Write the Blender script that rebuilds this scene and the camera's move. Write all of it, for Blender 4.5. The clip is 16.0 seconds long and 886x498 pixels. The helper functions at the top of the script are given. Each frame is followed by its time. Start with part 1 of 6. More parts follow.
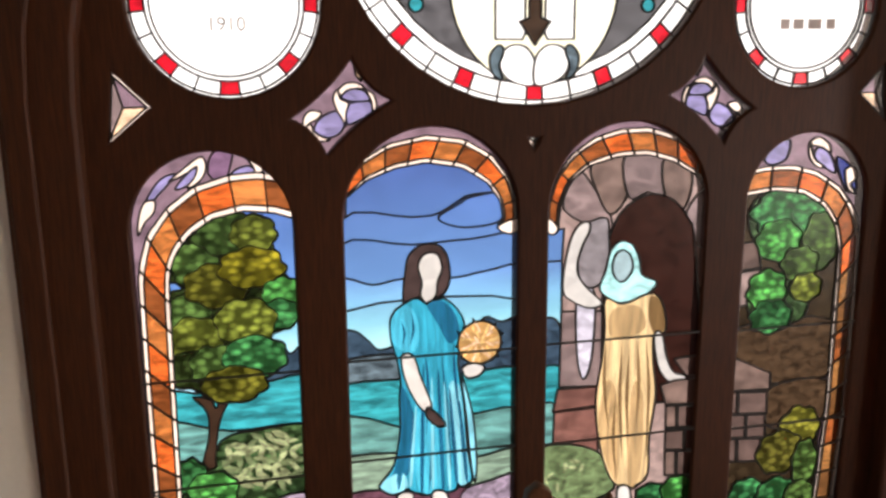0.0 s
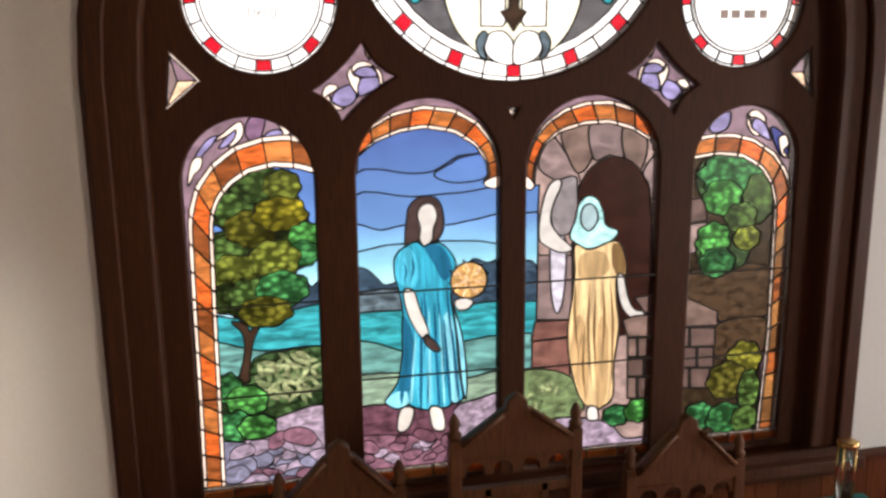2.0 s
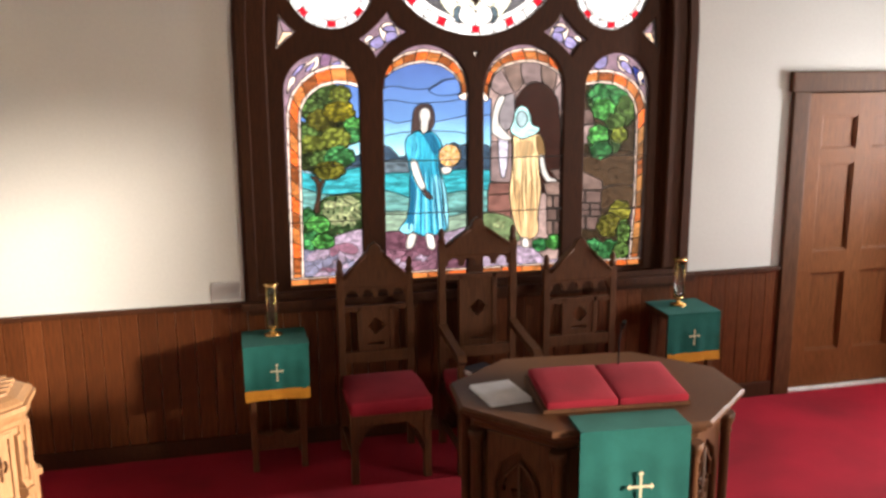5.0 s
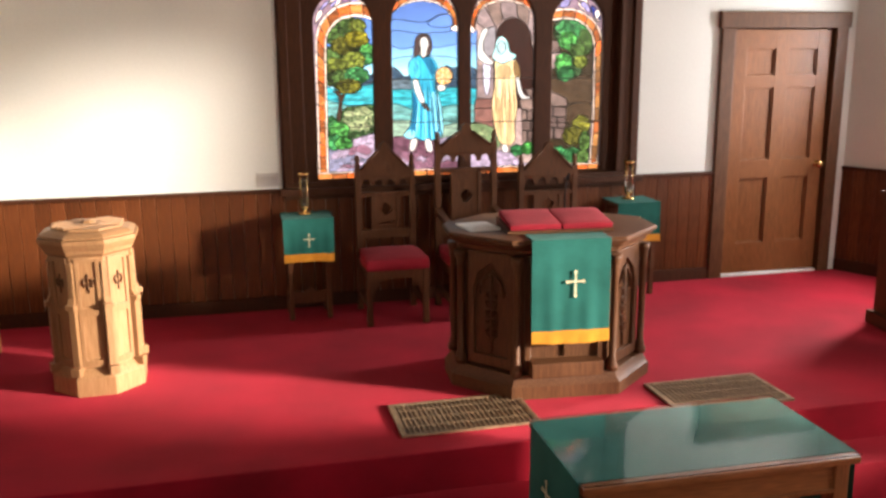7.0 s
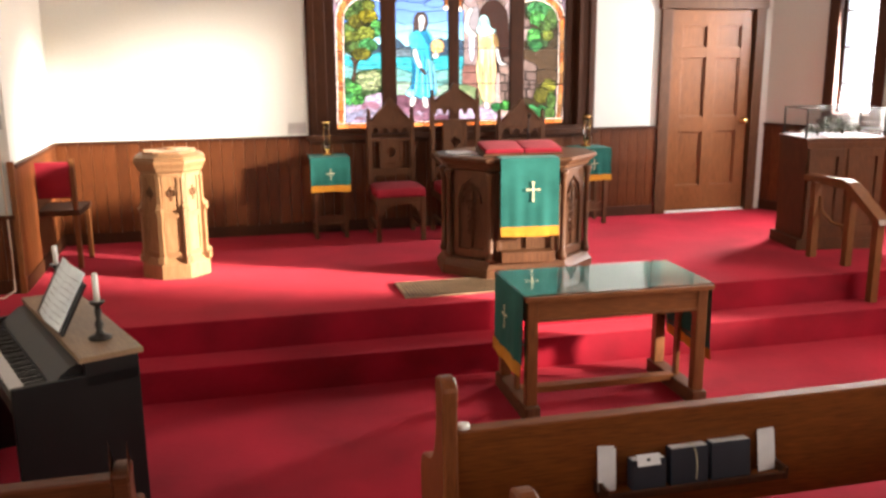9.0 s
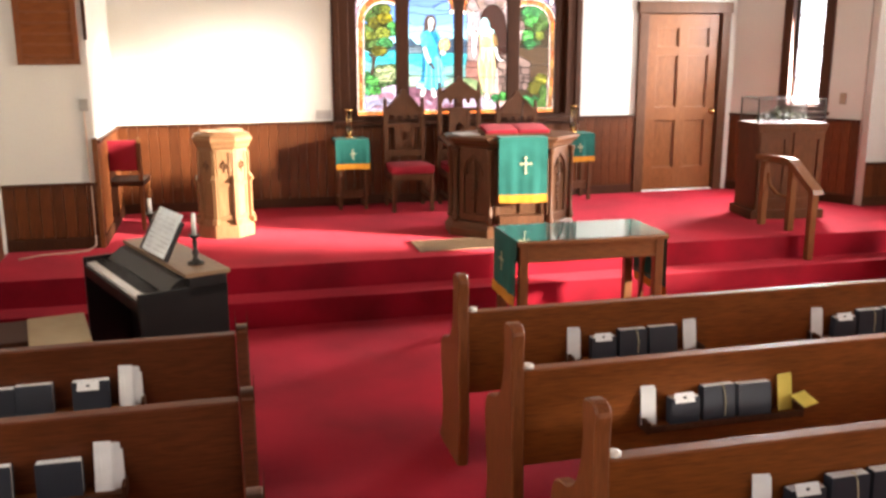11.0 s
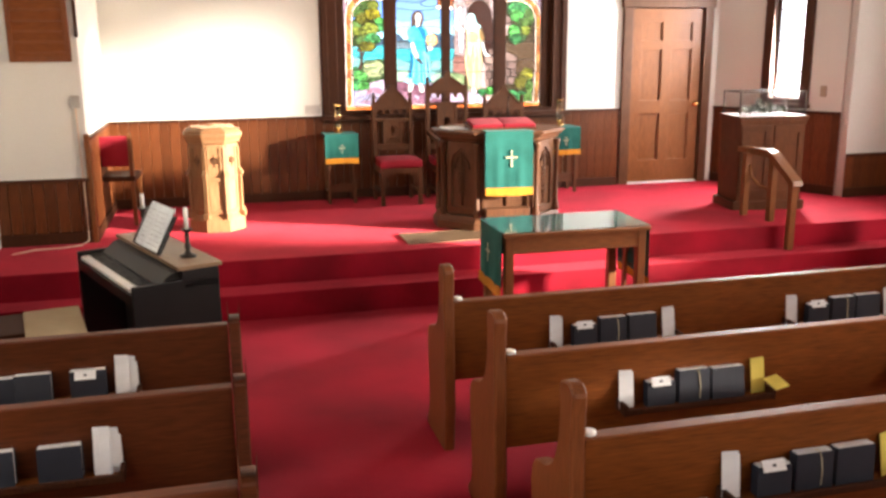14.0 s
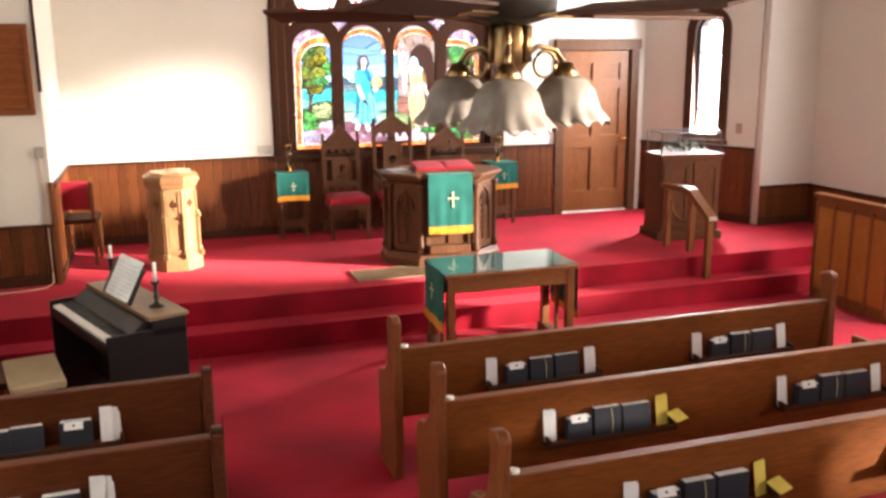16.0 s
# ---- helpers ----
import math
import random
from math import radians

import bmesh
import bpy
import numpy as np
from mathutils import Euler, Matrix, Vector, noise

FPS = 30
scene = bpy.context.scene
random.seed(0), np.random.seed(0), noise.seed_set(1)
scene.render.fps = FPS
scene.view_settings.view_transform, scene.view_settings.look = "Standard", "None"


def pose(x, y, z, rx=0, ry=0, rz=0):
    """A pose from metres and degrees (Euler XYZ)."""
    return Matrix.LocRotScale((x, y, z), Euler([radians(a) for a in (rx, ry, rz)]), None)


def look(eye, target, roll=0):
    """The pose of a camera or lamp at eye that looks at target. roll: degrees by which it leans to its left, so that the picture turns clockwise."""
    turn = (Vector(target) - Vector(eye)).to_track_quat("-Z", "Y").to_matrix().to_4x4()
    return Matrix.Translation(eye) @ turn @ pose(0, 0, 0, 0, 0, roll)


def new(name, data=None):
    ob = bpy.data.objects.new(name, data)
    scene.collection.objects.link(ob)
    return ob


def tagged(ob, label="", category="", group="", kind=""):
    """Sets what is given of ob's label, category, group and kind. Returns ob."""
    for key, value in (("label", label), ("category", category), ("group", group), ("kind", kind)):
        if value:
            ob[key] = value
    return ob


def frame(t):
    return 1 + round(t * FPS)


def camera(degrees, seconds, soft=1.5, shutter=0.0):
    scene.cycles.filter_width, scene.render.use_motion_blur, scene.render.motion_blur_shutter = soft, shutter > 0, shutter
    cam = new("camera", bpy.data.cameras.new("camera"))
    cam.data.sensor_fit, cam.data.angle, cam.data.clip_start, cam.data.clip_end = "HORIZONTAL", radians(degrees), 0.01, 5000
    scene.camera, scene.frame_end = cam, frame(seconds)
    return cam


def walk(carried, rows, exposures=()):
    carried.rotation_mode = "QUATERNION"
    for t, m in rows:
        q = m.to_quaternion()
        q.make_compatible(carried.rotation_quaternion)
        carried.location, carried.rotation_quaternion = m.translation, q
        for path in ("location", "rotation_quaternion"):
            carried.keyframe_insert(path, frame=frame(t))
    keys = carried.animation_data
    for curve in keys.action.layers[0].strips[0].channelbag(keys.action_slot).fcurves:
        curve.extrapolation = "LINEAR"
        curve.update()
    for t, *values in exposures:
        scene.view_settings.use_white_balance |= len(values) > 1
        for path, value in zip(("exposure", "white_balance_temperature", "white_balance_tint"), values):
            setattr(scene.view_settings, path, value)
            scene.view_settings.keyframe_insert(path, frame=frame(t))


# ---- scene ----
cam = camera(53.7, 16.0, soft=2.9)
PATH = [
    (0, (0.061, -2.329, 2.535), (0.493, -0.425, 2.101), -0.5),
    (0.5, (0.068, -2.353, 2.492), (0.491, -0.443, 2.079), -0.7),
    (1, (0.042, -2.412, 2.491), (0.471, -0.504, 2.076), -0.6),
    (1.5, (-0.006, -2.57, 2.476), (0.432, -0.663, 2.058), -0.7),
    (2, (-0.02, -2.869, 2.461), (0.397, -0.958, 2.041), -0.6),
    (2.5, (-0.078, -3.192, 2.42), (0.347, -1.284, 1.997), -0.6),
    (3, (-0.136, -3.55, 2.368), (0.296, -1.642, 1.953), -0.5),
    (3.5, (-0.223, -3.91, 2.316), (0.219, -2.002, 1.911), -0.4),
    (4, (-0.336, -4.239, 2.246), (0.124, -2.335, 1.842), -0.6),
    (4.2, (-0.394, -4.368, 2.234), (0.078, -2.466, 1.834), -0.2),
    (6.3, (-0.759, -6.0, 2.158), (-0.306, -4.099, 1.729), -0.7),
    (6.5, (-0.794, -6.117, 2.087), (-0.339, -4.216, 1.661), -0.7),
    (7, (-0.871, -6.421, 1.848), (-0.412, -4.523, 1.415), -0.4),
    (7.5, (-0.944, -6.739, 1.71), (-0.488, -4.844, 1.263), -0.5),
    (8, (-1.035, -7.161, 1.676), (-0.572, -5.265, 1.238), -0.4),
    (8.5, (-1.131, -7.619, 1.642), (-0.671, -5.731, 1.169), -0.4),
    (9, (-1.244, -8.113, 1.641), (-0.781, -6.218, 1.202), -0.4),
    (9.1, (-1.279, -8.215, 1.661), (-0.813, -6.321, 1.216), -0.1),
    (9.2, (-1.299, -8.339, 1.679), (-0.832, -6.422, 1.352), -0.6),
    (9.3, (-1.365, -8.44, 1.64), (-0.89, -6.53, 1.324), -0.6),
    (9.5, (-1.435, -8.879, 1.607), (-0.969, -6.982, 1.174), -0.3),
    (10, (-1.542, -9.223, 1.605), (-1.075, -7.327, 1.175), -0.2),
    (12.3, (-1.671, -9.554, 1.645), (-1.193, -7.666, 1.19), -0.3),
    (12.5, (-1.673, -9.549, 1.647), (-1.19, -7.661, 1.196), -0.3),
    (13, (-1.658, -9.534, 1.656), (-1.173, -7.646, 1.209), -0.3),
    (13.5, (-1.651, -9.512, 1.655), (-1.164, -7.626, 1.202), -0.3),
    (14, (-1.651, -9.506, 1.638), (-1.163, -7.62, 1.184), -0.4),
    (14.5, (-1.677, -9.587, 1.622), (-1.185, -7.703, 1.165), -0.4),
    (15, (-1.712, -9.712, 1.634), (-1.226, -7.824, 1.186), -0.4),
    (15.5, (-1.755, -9.886, 1.744), (-1.253, -8.001, 1.304), -0.4),
    (16, (-1.777, -10.014, 2.026), (-1.173, -8.159, 1.588), -0.5),
]
STOPS = [(t, stops, 6850, 14) for t, stops in ((0, 0.8), (2.0, 0.86), (3.0, 0.94), (4.2, 1.15), (6.5, 1.48), (8.0, 1.87), (9.5, 2.32), (12.5, 2.56), (16.0, 2.48))]
walk(cam, [(t, look(eye, target, roll)) for t, eye, target, roll in PATH], STOPS)

# ---- world, sun, window light ----
SUN_WAY = Vector((-0.873, 0.487, -0.18))          # the way the low sun's light travels
world = bpy.data.worlds.new("sky")
scene.world = world
world.use_nodes = True
wn, wl = world.node_tree.nodes, world.node_tree.links
sky = wn.new("ShaderNodeTexSky")
sky.sky_type, sky.sun_disc = "NISHITA", False
sky.sun_elevation, sky.sun_rotation = radians(10.2), math.atan2(0.873, -0.487)
wl.new(sky.outputs[0], wn["Background"].inputs[0])
wn["Background"].inputs[1].default_value = 0.1
sun = new("sun", bpy.data.lights.new("sun", "SUN"))
sun.data.energy, sun.data.angle, sun.data.color = 5.0, radians(5.0), (1.0, 0.94, 0.84)
sun.matrix_world = look((0, 0, 0), SUN_WAY)


def window_light(x, y, z, w, h, way, power, color=(1.0, 0.95, 0.86)):
    """Area lamp for sky light at one opening, seen or added."""
    ob = new("window_light", bpy.data.lights.new("window_light", "AREA"))
    ob.data.shape, ob.data.size, ob.data.size_y = "RECTANGLE", w, h
    ob.data.energy, ob.data.color = power, color
    ob.matrix_world = look((x, y, z), Vector((x, y, z)) + Vector(way))
    return ob


# ---- materials ----
def shader(name, rough=0.6, metal=0.0, sheen=0.0):
    m = bpy.data.materials.new(name)
    m.use_nodes = True
    b = m.node_tree.nodes["Principled BSDF"]
    b.inputs["Roughness"].default_value, b.inputs["Metallic"].default_value = rough, metal
    b.inputs["Sheen Weight"].default_value = sheen
    return m, m.node_tree.nodes, m.node_tree.links, b


def spread(n, l, scale, stretch=(1, 1, 1), detail=6.0, kind="ShaderNodeTexNoise"):
    """A noise in object coordinates; the stretch sets its grain."""
    tc, mp, tx = n.new("ShaderNodeTexCoord"), n.new("ShaderNodeMapping"), n.new(kind)
    mp.inputs["Scale"].default_value = stretch
    tx.inputs["Scale"].default_value = scale
    if kind == "ShaderNodeTexNoise":
        tx.inputs["Detail"].default_value = detail
    l.new(tc.outputs["Object"], mp.inputs[0])
    l.new(mp.outputs[0], tx.inputs["Vector"])
    return tx


def ramp(n, l, source, stops):
    r = n.new("ShaderNodeValToRGB")
    while len(r.color_ramp.elements) < len(stops):
        r.color_ramp.elements.new(0.5)
    for e, (p, c) in zip(r.color_ramp.elements, stops):
        e.position, e.color = p, (*c, 1)
    l.new(source, r.inputs[0])
    return r


def blend(n, l, a, b, fac, how="MULTIPLY"):
    x = n.new("ShaderNodeMix")
    x.data_type, x.blend_type = "RGBA", how
    if isinstance(fac, float):
        x.inputs[0].default_value = fac
    else:
        l.new(fac, x.inputs[0])
    l.new(a, x.inputs[6])
    l.new(b, x.inputs[7])
    return x.outputs[2]


def relief(n, l, b, height, strength, distance=0.003):
    bump = n.new("ShaderNodeBump")
    bump.inputs["Strength"].default_value, bump.inputs["Distance"].default_value = strength, distance
    l.new(height, bump.inputs["Height"])
    l.new(bump.outputs[0], b.inputs["Normal"])


def wood(name, dark, light, grain=(14, 14, 1.0), rough=0.42, piece=0.35):
    """Varnished wood: long grain, broad figure, tone that differs from piece to piece."""
    m, n, l, b = shader(name, rough)
    b.inputs["Specular IOR Level"].default_value = 0.25
    fine = spread(n, l, 11.0, grain, 9.0)
    broad = spread(n, l, 1.3, (1.5, 1.5, 0.5), 3.0)
    mid = tuple((p + q) / 2 for p, q in zip(dark, light))
    c = ramp(n, l, fine.outputs[0], [(0.22, dark), (0.5, mid), (0.8, light)]).outputs[0]
    w = ramp(n, l, broad.outputs[0], [(0.3, (0.7, 0.66, 0.62)), (0.7, (1.1, 1.08, 1.05))]).outputs[0]
    c = blend(n, l, c, w, 0.8)
    info = n.new("ShaderNodeObjectInfo")
    t = ramp(n, l, info.outputs["Random"], [(0.0, (0.72, 0.7, 0.68)), (1.0, (1.15, 1.12, 1.1))]).outputs[0]
    l.new(blend(n, l, c, t, piece), b.inputs["Base Color"])
    r = n.new("ShaderNodeMapRange")
    r.inputs[3].default_value, r.inputs[4].default_value = rough - 0.1, rough + 0.14
    l.new(broad.outputs[0], r.inputs[0])
    l.new(r.outputs[0], b.inputs["Roughness"])
    relief(n, l, b, fine.outputs[0], 0.18, 0.0015)
    return m


def cloth(name, base, second, weave=420.0, sheen=0.25, rough=0.9, broad=5.0, bump=0.35):
    m, n, l, b = shader(name, rough, sheen=sheen)
    b.inputs["Specular IOR Level"].default_value = 0.15
    b.inputs["Sheen Tint"].default_value = (*(min(1.0, c * 1.2 + 0.35) for c in base), 1)
    fine = spread(n, l, weave, (1, 1, 1), 2.0)
    wide = spread(n, l, broad, (1, 1, 1), 5.0)
    c = ramp(n, l, wide.outputs[0], [(0.3, second), (0.7, base)]).outputs[0]
    f = ramp(n, l, fine.outputs[0], [(0.3, (0.72, 0.72, 0.72)), (0.7, (1.15, 1.15, 1.15))]).outputs[0]
    l.new(blend(n, l, c, f, 0.7), b.inputs["Base Color"])
    relief(n, l, b, fine.outputs[0], bump, 0.002)
    return m


def plain(name, color, rough=0.5, metal=0.0, vary=0.12, scale=9.0):
    m, n, l, b = shader(name, rough, metal)
    t = spread(n, l, scale, (1, 1, 1), 6.0)
    lo = tuple(c * (1 - vary) for c in color)
    hi = tuple(min(1.0, c * (1 + vary)) for c in color)
    l.new(ramp(n, l, t.outputs[0], [(0.3, lo), (0.7, hi)]).outputs[0], b.inputs["Base Color"])
    relief(n, l, b, t.outputs[0], 0.05)
    return m


def plaster(name, color):
    m, n, l, b = shader(name, 0.85)
    fine, wide = spread(n, l, 55.0), spread(n, l, 0.9)
    c = ramp(n, l, wide.outputs[0], [(0.3, tuple(v * 0.93 for v in color)), (0.7, color)]).outputs[0]
    f = ramp(n, l, fine.outputs[0], [(0.3, (0.95, 0.95, 0.95)), (0.7, (1, 1, 1))]).outputs[0]
    l.new(blend(n, l, c, f, 1.0), b.inputs["Base Color"])
    relief(n, l, b, fine.outputs[0], 0.25, 0.003)
    return m


WALL = plaster("wall_plaster", (0.67, 0.665, 0.625))
# The ceiling is out of view; its brown is chosen to cut bounced light.
CEIL = plaster("dimmed_ceiling", (0.2, 0.13, 0.08))
DARK = wood("dark_oak", (0.026, 0.0074, 0.0022), (0.086, 0.026, 0.0068), rough=0.6)
WAIN = wood("wainscot_board", (0.06, 0.0165, 0.005), (0.19, 0.059, 0.0175), piece=1.0)
OAK = wood("door_oak", (0.105, 0.036, 0.0115), (0.27, 0.102, 0.034))
CASE = wood("case_oak", (0.05, 0.0155, 0.005), (0.14, 0.047, 0.0155), rough=0.75)
OAKX = wood("table_oak", (0.125, 0.042, 0.013), (0.3, 0.112, 0.037), grain=(1.0, 14, 14))
PEW = wood("pew_wood", (0.105, 0.0275, 0.0047), (0.3, 0.087, 0.014), grain=(1.0, 14, 14), rough=0.55)
# Darker copy of the pew wood: shade over the left rows, put into its colour.
PEW_SHADED = wood("shaded_pew_wood", (0.05, 0.0125, 0.004), (0.145, 0.038, 0.0125), grain=(1.0, 14, 14))
PEWEND = wood("pew_end_wood", (0.125, 0.036, 0.0105), (0.28, 0.09, 0.028))
PULPIT = wood("pulpit_oak", (0.055, 0.021, 0.0085), (0.155, 0.064, 0.026), rough=0.5)
GOLDEN = wood("golden_oak", (0.24, 0.1, 0.022), (0.44, 0.2, 0.05))
FONT = wood("font_oak", (0.24, 0.12, 0.052), (0.42, 0.235, 0.115), grain=(9, 9, 0.8))
CARPET = cloth("red_carpet", (0.36, 0.0065, 0.022), (0.14, 0.003, 0.0085), weave=260.0, sheen=0.42, broad=1.5, bump=0.6)
CARPET.node_tree.nodes["Principled BSDF"].inputs["Sheen Tint"].default_value = (0.95, 0.1, 0.14, 1)
CUSHION = cloth("red_upholstery", (0.32, 0.018, 0.033), (0.22, 0.01, 0.02), weave=500.0, sheen=0.08)
GREEN = cloth("green_brocade", (0.018, 0.13, 0.108), (0.011, 0.09, 0.074), weave=330.0, sheen=0.08)
GOLD = cloth("gold_fringe", (0.62, 0.27, 0.03), (0.5, 0.2, 0.02), weave=600.0, sheen=0.1, bump=0.8)
CREAM = cloth("cream_stitching", (0.75, 0.68, 0.45), (0.65, 0.58, 0.36), weave=700.0)
BRASS = plain("brass", (0.75, 0.5, 0.2), 0.25, 1.0)
IRON = plain("dark_iron", (0.03, 0.025, 0.02), 0.45, 0.6)
PAPER = plain("white_paper", (0.8, 0.8, 0.8), 0.8)
LEATHER = plain("black_cover", (0.02, 0.024, 0.035), 0.5)
GRATE = plain("bronze_grate", (0.3, 0.2, 0.12), 0.45, 0.5, 0.3, 30.0)
YELLOW = plain("yellow_paper", (0.75, 0.6, 0.12), 0.8)
WAX = plain("white_wax", (0.8, 0.78, 0.72), 0.5)
IVORY = plain("piano_keys", (0.82, 0.82, 0.8), 0.3)
BLACK = plain("black_lacquer", (0.008, 0.007, 0.007), 0.4)
BLACK.node_tree.nodes["Principled BSDF"].inputs["Specular IOR Level"].default_value = 0.28


# ---- building helpers ----
def box(bm, x0, x1, y0, y1, z0, z1, bevel=0.0):
    """A block between two corners, with its edges rounded."""
    r = bmesh.ops.create_cube(bm, size=1.0)
    bmesh.ops.scale(bm, vec=(x1 - x0, y1 - y0, z1 - z0), verts=r["verts"])
    bmesh.ops.translate(bm, vec=((x0 + x1) / 2, (y0 + y1) / 2, (z0 + z1) / 2), verts=r["verts"])
    if bevel:
        edges = list({e for v in r["verts"] for e in v.link_edges})
        bmesh.ops.bevel(bm, geom=edges, offset=bevel, segments=2, profile=0.7, affect="EDGES")
    return bm


def block(x0, x1, y0, y1, z0, z1, bevel=0.0):
    return box(bmesh.new(), x0, x1, y0, y1, z0, z1, bevel)


def lathe(bm, profile, sides=20, x=0.0, y=0.0, turn=0.0, smooth=True):
    """A turned form from (radius, height) steps."""
    rings = []
    for r, z in profile:
        rings.append([bm.verts.new((x + r * math.cos(turn + k * math.tau / sides), y + r * math.sin(turn + k * math.tau / sides), z)) for k in range(sides)])
    for a, b in zip(rings, rings[1:]):
        for k in range(sides):
            f = bm.faces.new((a[k], a[(k + 1) % sides], b[(k + 1) % sides], b[k]))
            f.smooth = smooth
    bm.faces.new(rings[0][::-1])
    bm.faces.new(rings[-1])
    return bm


def prism(bm, outline, lo, hi, axis="y"):
    """An outline given in two coordinates, made solid from lo to hi along an axis."""
    def at(u, v, w):
        return {"y": (u, w, v), "x": (w, u, v), "z": (u, v, w)}[axis]
    a = [bm.verts.new(at(u, v, lo)) for u, v in outline]
    b = [bm.verts.new(at(u, v, hi)) for u, v in outline]
    k = len(a)
    bm.faces.new(a)
    bm.faces.new(b[::-1])
    for i in range(k):
        bm.faces.new((a[i], b[i], b[(i + 1) % k], a[(i + 1) % k]))
    bmesh.ops.recalc_face_normals(bm, faces=bm.faces[:])
    return bm


def tube(bm, points, radius, sides=8):
    """A round rod along points."""
    rings = []
    pts = [Vector(p) for p in points]
    for i, p in enumerate(pts):
        way = (pts[min(i + 1, len(pts) - 1)] - pts[max(i - 1, 0)]).normalized()
        side = way.cross(Vector((0, 0, 1)) if abs(way.z) < 0.9 else Vector((1, 0, 0))).normalized()
        up = side.cross(way)
        rings.append([bm.verts.new(p + radius * (side * math.cos(a) + up * math.sin(a))) for a in [k * math.tau / sides for k in range(sides)]])
    for a, b in zip(rings, rings[1:]):
        for k in range(sides):
            bm.faces.new((a[k], a[(k + 1) % sides], b[(k + 1) % sides], b[k])).smooth = True
    bm.faces.new(rings[0][::-1])
    bm.faces.new(rings[-1])
    return bm


def cut_plate(loops, lo, hi, bevel=0.0):
    """A plate in the x-z plane with holes: the first loop is its outline. It lies from y=lo to y=hi."""
    cu = bpy.data.curves.new("plate", "CURVE")
    cu.dimensions, cu.fill_mode = "2D", "BOTH"
    cu.extrude, cu.bevel_depth, cu.bevel_resolution = max((hi - lo) / 2 - bevel, 0.0005), bevel, 1
    for loop in loops:
        s = cu.splines.new("POLY")
        s.points.add(len(loop) - 1)
        for p, (u, v) in zip(s.points, loop):
            p.co = (u, v, 0, 1)
        s.use_cyclic_u = True
    ob = bpy.data.objects.new("plate", cu)
    me = bpy.data.meshes.new_from_object(ob)
    bpy.data.objects.remove(ob)
    bm = bmesh.new()
    bm.from_mesh(me)
    bpy.data.meshes.remove(me)
    bmesh.ops.transform(bm, matrix=pose(0, (lo + hi) / 2, 0, 90, 0, 0), verts=bm.verts[:])
    return bm


def finish(bm, name, material):
    me = bpy.data.meshes.new(name)
    bm.to_mesh(me)
    bm.free()
    me.materials.append(material)
    return me


def thing(name, label, category, group="", kind="", at=None):
    """An empty at the thing's base, to carry its parts."""
    ob = tagged(new(name), label, category, group, kind)
    ob.empty_display_size = 0.1
    if at is not None:
        ob.matrix_basis = at
    return ob


def solo(name, bm, material, label="", category="", group="", kind="", at=None):
    ob = tagged(new(name, finish(bm, name, material)), label, category, group, kind)
    if at is not None:
        ob.matrix_basis = at
    return ob


def part(name, bm, material, parent, label="", at=None, kind=""):
    ob = new(name, finish(bm, name, material) if isinstance(bm, bmesh.types.BMesh) else bm)
    ob.parent = parent
    if at is not None:
        ob.matrix_basis = at
    return tagged(ob, label, kind=kind)


# ---- the large structure ----
NAVE = -0.41                      # nave floor below the chancel platform
L, R, FRONT, STEP = -3.45, 5.6, -1.6, -2.65
BACK, TOPZ = -13.0, 4.6


def arch(x, z, r, a0=0.0, a1=math.pi, k=24):
    return [(x + r * math.cos(a0 + (a1 - a0) * i / k), z + r * math.sin(a0 + (a1 - a0) * i / k)) for i in range(k + 1)]


WIN_X, WIN_R, WIN_SPRING, WIN_BOT = 0.882, 1.39, 2.42, 0.885
DOOR_X0, DOOR_X1, DOOR_TOP = 3.09, 3.99, 2.03
outer_arch = [(WIN_X - WIN_R, WIN_BOT), (WIN_X + WIN_R, WIN_BOT)] + arch(WIN_X, WIN_SPRING, WIN_R)

solo("floor_nave", block(L, R, BACK, STEP, NAVE - 0.2, NAVE), CARPET, "worn red carpet on the nave floor", "floor", kind="structure")
solo("floor_platform", block(L, R, STEP, 0.3, NAVE - 0.2, 0.0, 0.012), CARPET, "red carpeted chancel platform", "floor", kind="structure")
wall_loops = [[(-2.7, 0.0), (DOOR_X0 - 0.02, 0.0), (DOOR_X0 - 0.02, DOOR_TOP + 0.02), (DOOR_X1 + 0.02, DOOR_TOP + 0.02), (DOOR_X1 + 0.02, 0.0), (4.2, 0.0), (4.2, TOPZ), (-2.7, TOPZ)], outer_arch]
solo("wall_back", cut_plate(wall_loops, 0.0, 0.3), WALL, "off-white plaster wall behind the platform", "wall", kind="structure")
solo("wall_chancel_side", block(-3.0, -2.7, FRONT, 0.0, 0.0, TOPZ), WALL, "off-white plaster side wall", "wall", kind="structure")
solo("wall_front_left", block(L, -3.0, FRONT, FRONT + 0.3, 0.0, TOPZ), WALL, "off-white plaster wall beside the platform", "wall", kind="structure")
# The arched opening here is unseen, added to admit rear fill.
solo("wall_rear", cut_plate([[(L, NAVE), (R, NAVE), (R, TOPZ), (L, TOPZ)], [(0.0, 0.8), (2.0, 0.8)] + arch(1.0, 2.2, 1.0)], BACK - 0.3, BACK), WALL, "off-white plaster rear wall", "wall", kind="structure")
solo("wall_front_right", block(4.9, R, FRONT + 0.1, FRONT + 0.4, 0.0, TOPZ), WALL, "off-white plaster wall beside the platform", "wall", kind="structure")
solo("ceiling", block(L - 0.3, R + 0.3, BACK - 0.3, 0.3, TOPZ, TOPZ + 0.2), CEIL, "plain unseen ceiling, darkened to cut bounced light", "ceiling", kind="structure")


